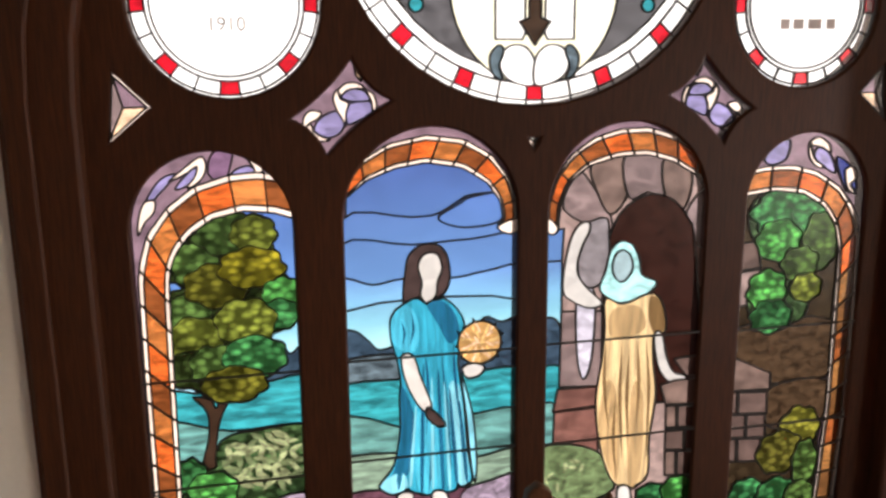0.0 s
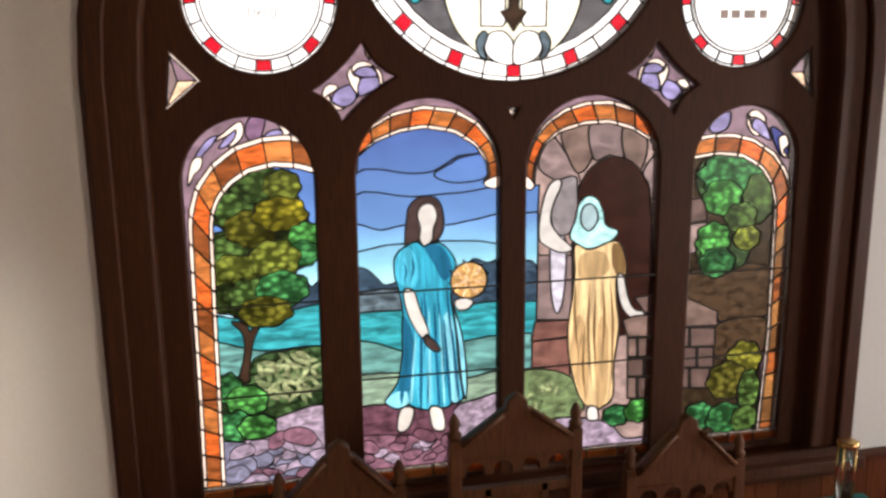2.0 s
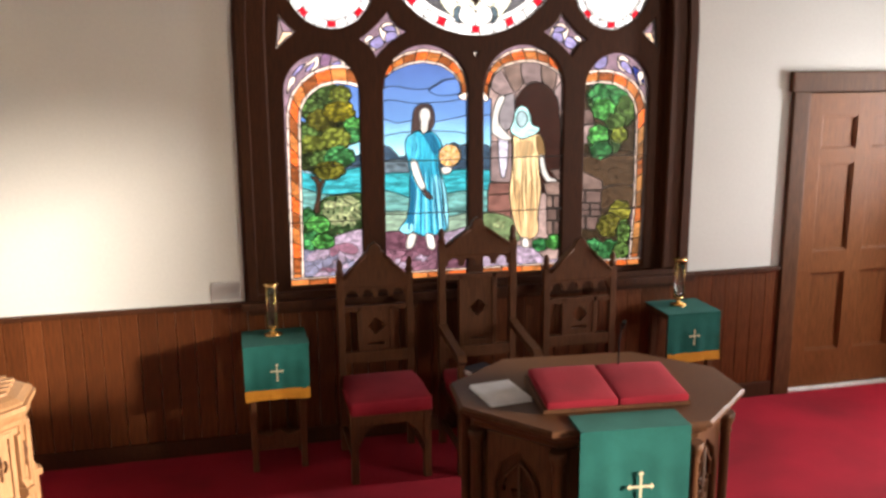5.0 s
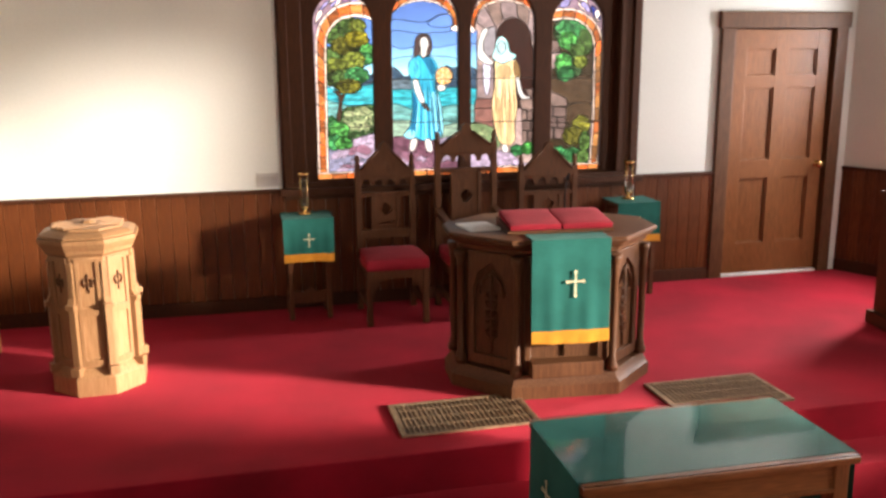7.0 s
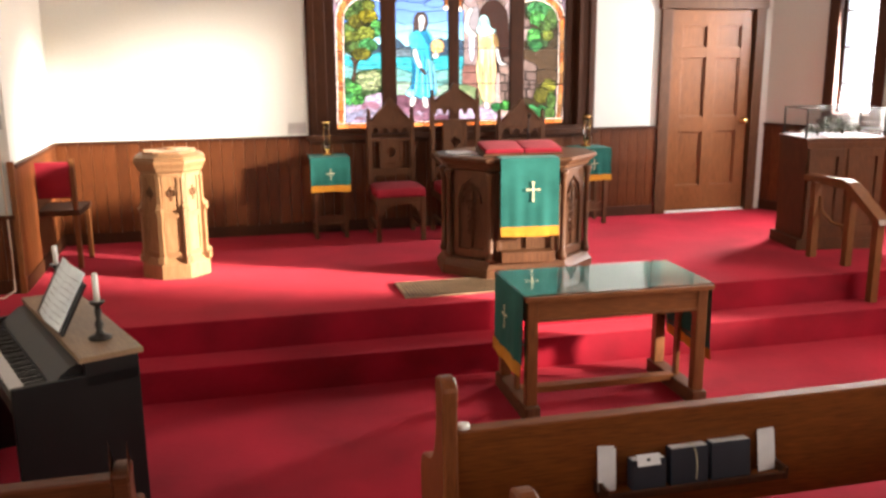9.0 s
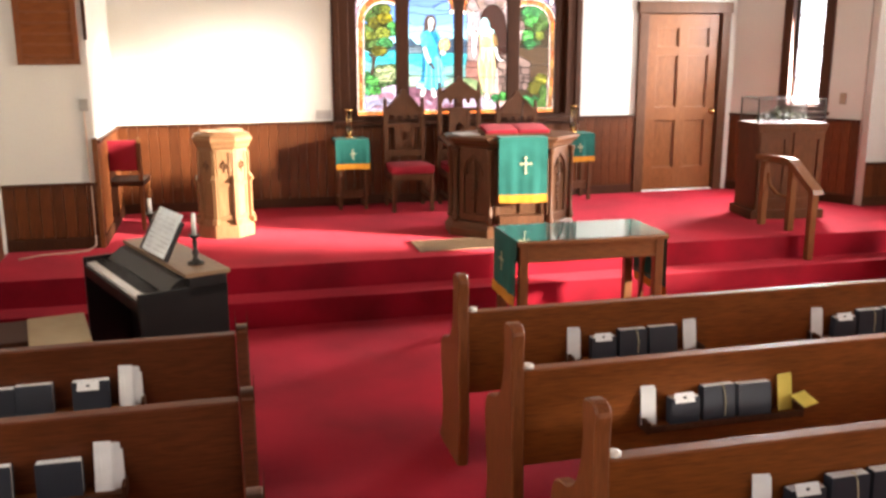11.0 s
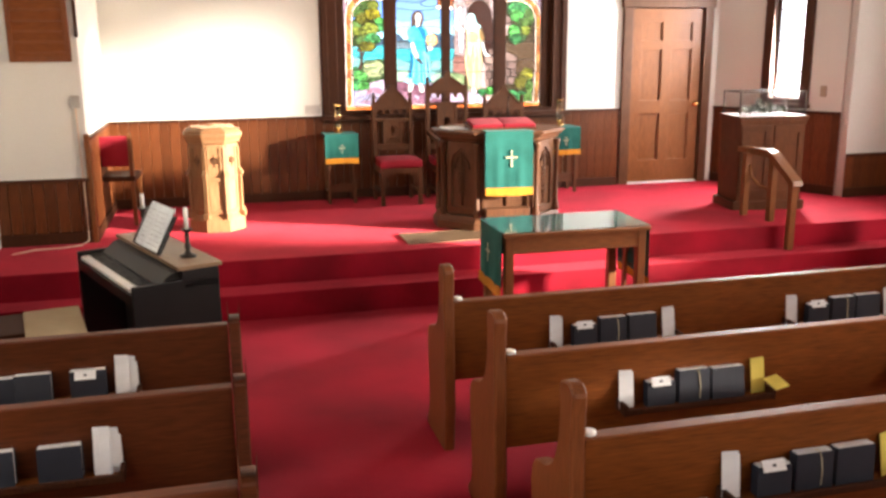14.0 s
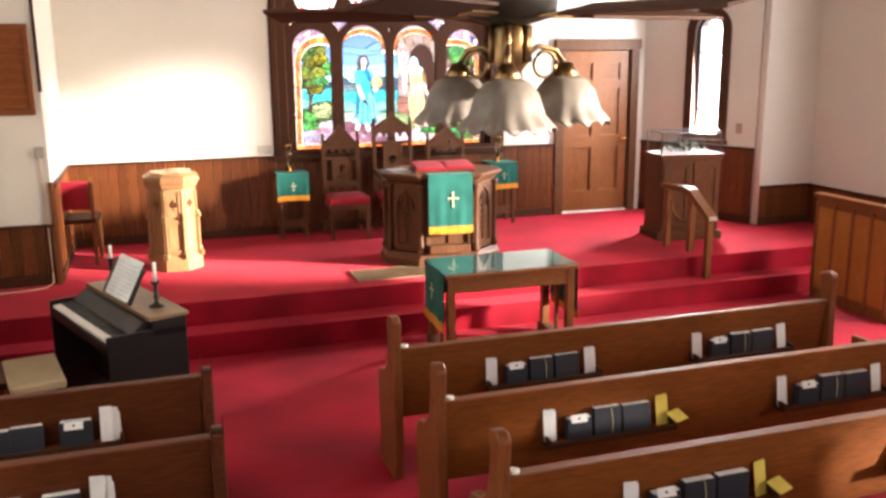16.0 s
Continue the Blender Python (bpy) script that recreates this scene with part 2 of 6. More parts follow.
def side_wall(name, x0, x1, y_lo, y_hi, z0, openings, label):
    """A wall along y with tall pointed openings for light (centre, half width, sill, spring)."""
    loops = [[(y_lo, z0), (y_hi, z0), (y_hi, TOPZ), (y_lo, TOPZ)]]
    for c, w, sill, spring in openings:
        loops.append([(c - w, sill), (c + w, sill)] + arch(c, spring, w))
    bm = cut_plate(loops, 0, x1 - x0)
    bmesh.ops.transform(bm, matrix=Matrix(((0, 1, 0, x0), (1, 0, 0, 0), (0, 0, 1, 0), (0, 0, 0, 1))), verts=bm.verts[:])
    bmesh.ops.recalc_face_normals(bm, faces=bm.faces[:])
    return solo(name, bm, WALL, label, "wall", kind="structure")


# First opening inferred from the sun's line; the others added unseen to shape light.
NAVE_OPENINGS = [(-5.26, 0.67, 0.5, 2.6), (-4.13, 0.4, 1.7, 2.9), (-9.45, 0.22, 0.85, 1.1), (-11.6, 0.7, 2.2, 2.9)]
side_wall("wall_right", R, R + 0.3, BACK, FRONT + 0.4, NAVE, NAVE_OPENINGS, "off-white plaster nave wall with unseen openings that shape the light")
# canted wall with its window, between the back wall and the nave
CANT = Matrix.Translation((4.2, 0, 0)) @ Matrix.Rotation(math.atan2(-1.4, 0.68), 4, "Z")
CANT_LEN = math.hypot(1.4, 0.68)
cant_loops = [[(0, 0), (CANT_LEN, 0), (CANT_LEN, TOPZ), (0, TOPZ)], [(0.66, 0.98), (1.12, 0.98)] + arch(0.89, 2.25, 0.23)]
solo("wall_canted", cut_plate(cant_loops, 0.0, 0.3), WALL, "off-white plaster canted wall with a narrow window", "wall", kind="structure", at=CANT)


# Openings added out of view to bring in fill from the left.
LEFT_FILL_OPENINGS = [(-7.9, 0.6, 0.75, 2.6), (-10.6, 0.6, 0.75, 2.6)]
side_wall("wall_left", L - 0.3, L, BACK, FRONT + 0.3, NAVE, LEFT_FILL_OPENINGS, "off-white plaster nave wall")
solo("step", block(L, R, STEP - 0.27, STEP, NAVE - 0.1, -0.205, 0.012), CARPET, "red carpeted step along the platform", "step", kind="structure")
spot = CANT @ Vector((0.89, 0.02, 1.62))
window_light(*spot, 0.34, 1.25, CANT.to_3x3() @ Vector((0, -1, -0.12)), 62, (0.96, 0.98, 1.0))
# Fill lamp in the rear wall's added opening.
window_light(1.0, BACK - 0.05, 1.9, 2.0, 2.2, (0, 1, -0.1), 8.5, (1.0, 0.96, 0.9))
for c, w, sill, spring in NAVE_OPENINGS:
    window_light(R + 0.1, c, (sill + spring + w) / 2, 2 * w, spring + w - sill, (-1, 0, -0.1), 31 * w * (spring + w - sill), (1.0, 0.97, 0.93))
# Weak fill lamps in the added left openings.
for c, w, sill, spring in LEFT_FILL_OPENINGS:
    window_light(L - 0.1, c, (sill + spring + w) / 2, 2 * w, spring + w - sill, (1, 0, -0.1), 3.5, (1.0, 0.97, 0.93))


# canted window: frame, bars and frosted panes
def canted_window():
    w = thing("window_2", "narrow arched window with bright frosted panes", "window", kind="structure", at=CANT)
    def lancet2(g):
        return [(0.66 + g, 0.98 + g), (1.12 - g, 0.98 + g)] + arch(0.89, 2.25, 0.23 - g)
    part("window_frame", cut_plate([lancet2(-0.05), lancet2(0.045)], -0.03, 0.26, 0.008), DARK, w, "deep dark oak frame")
    part("sash", cut_plate([lancet2(0.046), lancet2(0.075)], 0.06, 0.1, 0.004), DARK, w)
    part("window_sill", block(0.58, 1.2, -0.07, 0.1, 0.93, 0.975, 0.008), DARK, w)
    for z in (1.32, 1.66, 2.0):
        part("glazing_bar", block(0.73, 1.05, 0.075, 0.09, z - 0.008, z + 0.008), DARK, w)
    frost = glass_sheet("frosted_glass", (0.92, 0.96, 1.0))
    for z0, z1 in ((1.05, 1.31), (1.33, 1.65), (1.67, 1.99), (2.01, 2.3)):
        p = part("pane", block(0.735, 1.045, 0.08, 0.084, z0, z1), frost, w)


def glass_sheet(name, color):
    m = bpy.data.materials.new(name)
    m.use_nodes = True
    n, l = m.node_tree.nodes, m.node_tree.links
    n.remove(n["Principled BSDF"])
    a, b, x = n.new("ShaderNodeBsdfTransparent"), n.new("ShaderNodeBsdfTranslucent"), n.new("ShaderNodeMixShader")
    t = spread(n, l, 60.0)
    l.new(ramp(n, l, t.outputs[0], [(0.3, tuple(c * 0.85 for c in color)), (0.7, color)]).outputs[0], a.inputs[0])
    b.inputs[0].default_value = (*color, 1)
    x.inputs[0].default_value = 0.4
    l.new(a.outputs[0], x.inputs[1])
    l.new(b.outputs[0], x.inputs[2])
    l.new(x.outputs[0], n["Material Output"].inputs[0])
    return m


canted_window()



def bright_outside():
    """Bright haze outside the canted window."""
    m = bpy.data.materials.new("bright_haze")
    m.use_nodes = True
    n, l = m.node_tree.nodes, m.node_tree.links
    n.remove(n["Principled BSDF"])
    e, t = n.new("ShaderNodeEmission"), spread(n, l, 1.5)
    l.new(ramp(n, l, t.outputs[0], [(0.3, (0.9, 0.95, 1.0)), (0.7, (1, 1, 1))]).outputs[0], e.inputs[0])
    e.inputs[1].default_value = 2.2
    l.new(e.outputs[0], n["Material Output"].inputs[0])
    bm = bmesh.new()
    bmesh.ops.create_grid(bm, x_segments=1, y_segments=1, size=1.0)
    bmesh.ops.transform(bm, matrix=pose(0.9, 0.7, 1.8, 90, 0, 0) @ Matrix.Diagonal((0.9, 1.4, 1, 1)), verts=bm.verts[:])
    solo("backdrop_haze", bm, m, "bright haze outside the narrow window", "sky", kind="structure", at=CANT)


bright_outside()


# ---- the great window ----
from mathutils.geometry import delaunay_2d_cdt

GY = 0.08                                          # the plane of the glass


def srgb(r, g, b):
    return tuple((c / 255 / 12.92) if c < 11 else ((c / 255 + 0.055) / 1.055) ** 2.4 for c in (r, g, b))


def glass(name, color, streak=0.35, scale=14.0, stretch=(1, 1, 1.6), painted=0.0, fade=None):
    """Opalescent glass: it lets the daylight through in its own colour, with cloudy streaks, and shines a little."""
    m = bpy.data.materials.new(name)
    m.use_nodes = True
    n, l = m.node_tree.nodes, m.node_tree.links
    n.remove(n["Principled BSDF"])
    tex = spread(n, l, scale, stretch, 5.0)
    tex.inputs["Distortion"].default_value = 0.7
    lo = tuple(c * (1 - streak) for c in color)
    hi = tuple(min(1.0, c * (1 + streak)) for c in color)
    col = ramp(n, l, tex.outputs[0], [(0.32, lo), (0.68, hi)]).outputs[0]
    info = n.new("ShaderNodeObjectInfo")
    tone = ramp(n, l, info.outputs["Random"], [(0.0, (0.8, 0.8, 0.8)), (1.0, (1.15, 1.15, 1.15))]).outputs[0]
    col = blend(n, l, col, tone, 0.8)
    if painted:
        # fired brown paint shades the leaves and their gaps
        cells = spread(n, l, painted, (1, 1, 1.5), kind="ShaderNodeTexVoronoi")
        cloud = spread(n, l, painted * 0.35, (1, 1, 1), 3.0)
        col = blend(n, l, col, ramp(n, l, cells.outputs["Distance"], [(0.22, (1.05, 1.05, 1.0)), (0.42, (0.6, 0.62, 0.6)), (0.62, (0.08, 0.09, 0.07))]).outputs[0], 0.85)
        col = blend(n, l, col, ramp(n, l, cloud.outputs[0], [(0.36, (0.34, 0.36, 0.34)), (0.62, (1.25, 1.25, 1.15))]).outputs[0], 0.9)
    if fade:
        # sheets that pale towards the horizon
        tc, sep, mr = n.new("ShaderNodeTexCoord"), n.new("ShaderNodeSeparateXYZ"), n.new("ShaderNodeMapRange")
        mr.inputs[1].default_value, mr.inputs[2].default_value = 1.66, 2.26
        l.new(tc.outputs["Object"], sep.inputs[0])
        l.new(sep.outputs[2], mr.inputs[0])
        col = blend(n, l, col, ramp(n, l, mr.outputs[0], fade).outputs[0], 1.0)
    clear, gloss, both = n.new("ShaderNodeBsdfTransparent"), n.new("ShaderNodeBsdfGlossy"), n.new("ShaderNodeMixShader")
    gloss.inputs["Roughness"].default_value = 0.25
    both.inputs[0].default_value = 0.03
    l.new(col, clear.inputs[0])
    l.new(clear.outputs[0], both.inputs[1])
    l.new(gloss.outputs[0], both.inputs[2])
    l.new(both.outputs[0], n["Material Output"].inputs[0])
    return m


TINTS = {
    "lilac": (122, 98, 108), "lavender": (132, 122, 160), "cream": (236, 212, 196), "plum": (118, 88, 112), "cobalt": (70, 98, 166),
    "skyblue": (170, 222, 240), "sky1": (170, 222, 236), "sky2": (176, 228, 240), "sky3": (184, 234, 242), "sky4": (190, 240, 246),
    "slate": (48, 66, 82), "slate2": (78, 92, 100), "teal": (38, 128, 136), "seagreen": (84, 130, 126), "palegreen": (120, 142, 124),
    "moss": (66, 92, 58), "pathlilac": (136, 120, 136), "pathblue": (112, 110, 130), "pathplum": (92, 60, 72), "pathplum2": (112, 78, 92),
    "trunk": (56, 40, 30), "leaf1": (116, 124, 52), "leaf2": (84, 112, 58), "leaf3": (112, 108, 40), "leaf4": (146, 134, 40),
    "leaf5": (86, 164, 84), "leaf6": (62, 128, 76), "bush1": (136, 142, 104), "bush2": (96, 106, 74), "bushgreen": (60, 130, 80),
    "hair": (62, 48, 46), "pale": (190, 184, 178), "pale2": (150, 172, 176), "robe1": (44, 150, 176), "robe2": (64, 164, 190),
    "robe3": (20, 84, 112), "robe4": (112, 176, 192), "straw": (204, 168, 112), "straw2": (172, 130, 78),
    "stone1": (140, 118, 112), "stone2": (118, 100, 98), "stone3": (112, 92, 84), "stonered": (112, 76, 68), "maroon": (44, 23, 18),
    "grass": (92, 108, 74), "drape": (178, 172, 184), "jug": (126, 118, 120), "veil": (158, 206, 204), "gown1": (190, 162, 120),
    "gown2": (168, 138, 98), "gown3": (112, 86, 54), "umber": (44, 34, 22), "umber2": (62, 46, 32), "olive": (132, 126, 50), "olive2": (104, 98, 42),
    "amber": (168, 100, 52), "amber2": (126, 68, 34), "ember": (188, 88, 38), "white": (252, 248, 244), "ruby": (196, 24, 40), "ivory": (246, 240, 214),
    "shadow": (84, 82, 84), "stonedark": (88, 70, 64), "stonedusk": (106, 86, 78), "tawny": (140, 94, 52), "tawny2": (112, 74, 42), "canopy": (50, 64, 32), "buff": (206, 170, 140),
}
GLOW = 1.25
TINT = {}


def texture_of(tint):
    """How much a tint is streaked, and how finely."""
    if tint in ("white", "ivory", "cream", "pale", "pale2"):
        return 0.12, 11.0
    if tint.startswith(("sky", "cobalt")):
        return 0.1, 5.0, (1, 1, 1.6), 0.0, [(0.0, (1.0, 1.0, 1.0)), (0.2, (0.4, 0.54, 0.64)), (0.42, (0.24, 0.28, 0.52)), (1.0, (0.15, 0.145, 0.36))]
    if tint.startswith(("leaf", "canopy", "bushgreen", "moss", "olive")):
        return 0.4, 22.0, (1, 1, 1.6), 34.0
    if tint.startswith(("path", "grass", "bush", "umber", "slate")):
        return 0.62, 26.0
    if tint.startswith(("amber", "ember", "tawny")):
        return 0.55, 16.0, (1, 1, 2.6)
    if tint.startswith(("teal", "seagreen", "palegreen")):
        return 0.55, 16.0, (0.6, 1, 3.0)
    if tint.startswith(("robe", "gown")):
        return 0.34, 15.0, (3.2, 1, 0.35)
    return 0.38, 14.0


for tint, rgb in TINTS.items():
    TINT[tint] = glass("glass_" + tint, tuple(min(1.0, c / GLOW) for c in srgb(*rgb)), *texture_of(tint))
LEAD = plain("lead_came", (0.03, 0.028, 0.026), 0.6, 0.3)

window = thing("window_1", "large arched stained glass window in dark oak tracery", "window", kind="structure")


def curved(points, k=4):
    """A smooth closed line through points."""
    out, n = [], len(points)
    for i in range(n):
        p0, p1, p2, p3 = (Vector(points[(i + j) % n]) for j in (-1, 0, 1, 2))
        for s in range(k):
            t = s / k
            out.append(tuple(0.5 * (2 * p1 + (p2 - p0) * t + (2 * p0 - 5 * p1 + 4 * p2 - p3) * t * t + (3 * p1 - p0 - 3 * p2 + p3) * t ** 3)))
    return out


def along(points, n):
    """n + 1 points at even steps along an open line."""
    pts = [Vector(p) for p in points]
    cum = [0.0]
    for a, b in zip(pts, pts[1:]):
        cum.append(cum[-1] + (b - a).length)
    out = []
    for i in range(n + 1):
        d = cum[-1] * i / n
        j = max(k for k in range(len(cum) - 1) if cum[k] <= d + 1e-9)
        t = (d - cum[j]) / max(cum[j + 1] - cum[j], 1e-9)
        out.append(pts[j].lerp(pts[j + 1], min(t, 1.0)))
    return out


def lancet(x0, x1, z0, top):
    r = (x1 - x0) / 2
    return [(x0, z0), (x1, z0)] + arch((x0 + x1) / 2, top - r, r, k=20)


LANCETS = [lancet(-0.252, 0.19, 0.94, 2.296), lancet(0.316, 0.836, 0.94, 2.345), lancet(0.92, 1.44, 0.94, 2.345), lancet(1.565, 2.003, 0.94, 2.296)]
PICTURE = {k: [("lilac", outline)] for k, outline in enumerate(LANCETS)}


def glass_piece(light, tint, outline, round_it=True):
    PICTURE[light].append((tint, curved(outline) if round_it else outline))


def leaf_cluster(light, tints, x, z, rx, rz, count, size, seed):
    """Uneven leaf-shaped pieces heaped within an oval."""
    rnd = random.Random(seed)
    for i in range(count):
        a, d = i * 2.4, math.sqrt((i + 0.5) / count)
        cx, cz = x + rx * d * math.cos(a), z + rz * d * math.sin(a)
        turn, long = rnd.uniform(-0.6, 0.6), size * rnd.uniform(0.75, 1.25)
        ring = []
        for k in range(7):
            b, w = k * math.tau / 7, rnd.uniform(0.75, 1.15)
            u, v = long * w * math.cos(b), long * 0.62 * w * math.sin(b)
            ring.append((cx + u * math.cos(turn) - v * math.sin(turn), cz + u * math.sin(turn) + v * math.cos(turn)))
        PICTURE[light].append((rnd.choice(tints), curved(ring, 2)))


def clump(light, tint, x, z, rx, rz, seed, lobes=7):
    """One painted pane of foliage with a lobed outline."""
    rnd = random.Random(seed)
    ph, ring = rnd.uniform(0, 6), []
    for k in range(28):
        a = k * math.tau / 28
        w = 0.88 + 0.14 * abs(math.sin(lobes * 0.5 * a + ph)) + rnd.uniform(-0.03, 0.03)
        ring.append((x + rx * w * math.cos(a), z + rz * w * math.sin(a)))
    PICTURE[light].append((tint, curved(ring, 2)))


def pointed_leaves(light, tints, x, z, rx, rz, count, size, seed):
    """Slim pointed leaves on a dark ground."""
    rnd = random.Random(seed)
    for i in range(count):
        a, d = i * 2.4, math.sqrt((i + 0.5) / count)
        cx, cz, turn, h = x + rx * d * math.cos(a), z + rz * d * math.sin(a), rnd.uniform(-2.4, 0.6), size * rnd.uniform(0.8, 1.2)
        ring = [(-h, 0), (-h * 0.4, h * 0.34), (h * 0.3, h * 0.3), (h, 0), (h * 0.3, -h * 0.3), (-h * 0.4, -h * 0.34)]
        PICTURE[light].append((rnd.choice(tints), [(cx + u * math.cos(turn) - v * math.sin(turn), cz + u * math.sin(turn) + v * math.cos(turn)) for u, v in ring]))


def sheaf(light, x, z, r, seed):
    """A round bundle of wheat ears, slim spikes fanned from its heart."""
    rnd = random.Random(seed)
    PICTURE[light].append(("straw2", disc_ring(x, z, r * 0.86)))
    for i in range(44):
        a, d = i * 2.4, r * math.sqrt((i + 0.5) / 44) * 0.8
        cx, cz, h, t = x + d * math.cos(a), z + d * math.sin(a), r * rnd.uniform(0.2, 0.3), a * 1.0 + rnd.uniform(-0.4, 0.4)
        ring = [(-h, 0), (0, h * 0.24), (h, 0), (0, -h * 0.24)]
        PICTURE[light].append((("straw", "buff", "straw2")[i % 3], [(cx + u * math.cos(t) - v * math.sin(t), cz + u * math.sin(t) + v * math.cos(t)) for u, v in ring]))


def disc_ring(x, z, r, k=24):
    return [(x + r * math.cos(i * math.tau / k), z + r * math.sin(i * math.tau / k)) for i in range(k)]


def glass_border(light, outer, inner, n):
    """A band of amber blocks between two white lines."""
    o, i = along(outer, n * 4), along(inner, n * 4)
    for k in range(n):
        q = range(4 * k, 4 * k + 5)
        for tint, f0, f1 in (("cream", 0.0, 0.17), ((("tawny", "amber2", "tawny2") if light == 3 and k > 5 else ("amber", "ember", "amber2"))[(k * 2 + light) % 3], 0.17, 0.83), ("cream", 0.83, 1.0)):
            ring = [tuple(o[j].lerp(i[j], f0)) for j in q] + [tuple(o[j].lerp(i[j], f1)) for j in reversed(q)]
            PICTURE[light].append((tint, ring))


glass_piece(0, 'lavender', [(-0.206, 2.117), (-0.177, 2.165), (-0.146, 2.197), (-0.12, 2.23), (-0.154, 2.221), (-0.19, 2.178), (-0.218, 2.118)])
glass_piece(0, 'cream', [(-0.22, 2.118), (-0.203, 2.158), (-0.176, 2.161), (-0.182, 2.129), (-0.205, 2.105), (-0.225, 2.071)])
glass_piece(0, 'cream', [(-0.137, 2.211), (-0.103, 2.24), (-0.052, 2.275), (-0.039, 2.249), (-0.053, 2.215), (-0.09, 2.191), (-0.072, 2.223), (-0.063, 2.249), (-0.094, 2.23)])
glass_piece(0, 'lavender', [(-0.088, 2.232), (-0.063, 2.247), (-0.071, 2.219), (-0.096, 2.196), (-0.122, 2.192)])
glass_piece(0, 'lavender', [(0.011, 2.207), (0.037, 2.237), (0.074, 2.246), (0.097, 2.223), (0.066, 2.204), (0.031, 2.196)])
glass_piece(0, 'cream', [(0.069, 2.267), (0.099, 2.256), (0.108, 2.229), (0.086, 2.201), (0.059, 2.196), (0.083, 2.22), (0.086, 2.24)])
glass_piece(0, 'plum', [(-0.021, 2.283), (0.03, 2.294), (0.021, 2.237), (0.003, 2.207), (-0.034, 2.228)])
glass_piece(0, 'skyblue', [(-0.156, 1.934), (-0.149, 1.975), (-0.133, 2.016), (-0.093, 2.066), (-0.031, 2.106), (0.052, 2.124), (0.133, 2.115), (0.199, 2.092), (0.207, 1.589), (0.181, 0.891), (-0.248, 0.94)], False)
glass_piece(0, 'sky4', [(0.066, 1.763), (0.119, 1.771), (0.227, 1.82), (0.221, 1.655), (0.094, 1.685)])
glass_piece(0, 'slate', [(0.083, 1.686), (0.138, 1.726), (0.163, 1.707), (0.224, 1.754), (0.218, 1.588), (0.069, 1.598)])
glass_piece(0, 'teal', [(-0.191, 1.622), (-0.078, 1.608), (0.07, 1.625), (0.22, 1.633), (0.214, 1.472), (-0.198, 1.511)])
glass_piece(0, 'seagreen', [(-0.197, 1.528), (-0.021, 1.489), (0.214, 1.481), (0.208, 1.316), (-0.208, 1.351)])
glass_piece(0, 'moss', [(-0.203, 1.418), (0.207, 1.27), (0.204, 1.2), (-0.215, 1.239)])
glass_piece(0, 'pathlilac', [(-0.219, 1.17), (-0.059, 1.166), (-0.025, 1.21), (0.053, 1.249), (0.206, 1.251), (0.194, 0.939), (-0.232, 0.962)])
glass_piece(0, 'pathblue', [(-0.184, 1.155), (-0.103, 1.159), (-0.009, 1.098), (0.044, 1.051), (0.198, 1.046), (0.194, 0.939), (-0.21, 0.96)])
glass_piece(0, 'trunk', [(-0.103, 1.388), (-0.081, 1.476), (-0.081, 1.553), (-0.116, 1.6), (-0.069, 1.59), (-0.056, 1.563), (-0.037, 1.594), (-0.012, 1.599), (-0.045, 1.529), (-0.061, 1.452), (-0.065, 1.385)])
glass_piece(0, 'canopy', [(-0.16, 1.68), (-0.17, 1.78), (-0.16, 1.9), (-0.12, 1.92), (-0.12, 2.0), (-0.09, 2.07), (-0.02, 2.1), (0.1, 2.11), (0.12, 2.05), (0.14, 1.98), (0.17, 1.92), (0.2, 1.9), (0.18, 1.8), (0.1, 1.76), (0.13, 1.7), (0.06, 1.63), (0.0, 1.58), (-0.08, 1.6)])
for i, (tint, x, z, rx, rz) in enumerate((
        ("canopy", -0.1, 1.98, 0.06, 0.06), ("leaf2", -0.085, 1.98, 0.06, 0.06), ("leaf2", 0.02, 2.06, 0.1, 0.055), ("leaf1", 0.075, 2.06, 0.06, 0.05),
        ("leaf2", -0.11, 1.83, 0.06, 0.07), ("leaf3", -0.03, 1.92, 0.085, 0.06), ("leaf4", 0.065, 1.965, 0.085, 0.055), ("leaf1", -0.098, 1.77, 0.075, 0.06),
        ("leaf5", 0.148, 1.885, 0.055, 0.045), ("leaf6", 0.135, 1.825, 0.055, 0.042), ("leaf1", 0.04, 1.81, 0.08, 0.065), ("canopy", -0.1, 1.68, 0.075, 0.055),
        ("leaf2", -0.05, 1.69, 0.065, 0.055), ("leaf6", 0.06, 1.705, 0.085, 0.06), ("leaf3", 0.0, 1.628, 0.085, 0.052))):
    clump(0, tint, x, z, rx * 1.1, rz * 1.1, 90 + i)
glass_piece(0, 'moss', [(-0.05, 1.46), (0.07, 1.485), (0.21, 1.475), (0.2, 1.29), (0.0, 1.28), (-0.06, 1.35)])
pointed_leaves(0, ['bush1', 'bush2', 'bush1'], 0.075, 1.385, 0.12, 0.085, 46, 0.026, 6)
for i, (tint, x, z, rx, rz) in enumerate((("leaf6", -0.14, 1.36, 0.05, 0.06), ("leaf5", -0.08, 1.31, 0.075, 0.06), ("bushgreen", -0.12, 1.22, 0.07, 0.06), ("leaf5", -0.05, 1.21, 0.07, 0.05))):
    clump(0, tint, x, z, rx, rz, 120 + i)
leaf_cluster(0, ['pathlilac', 'pathblue', 'pathplum2', 'pathlilac'], 0.023, 1.072, 0.164, 0.098, 26, 0.05, 21)
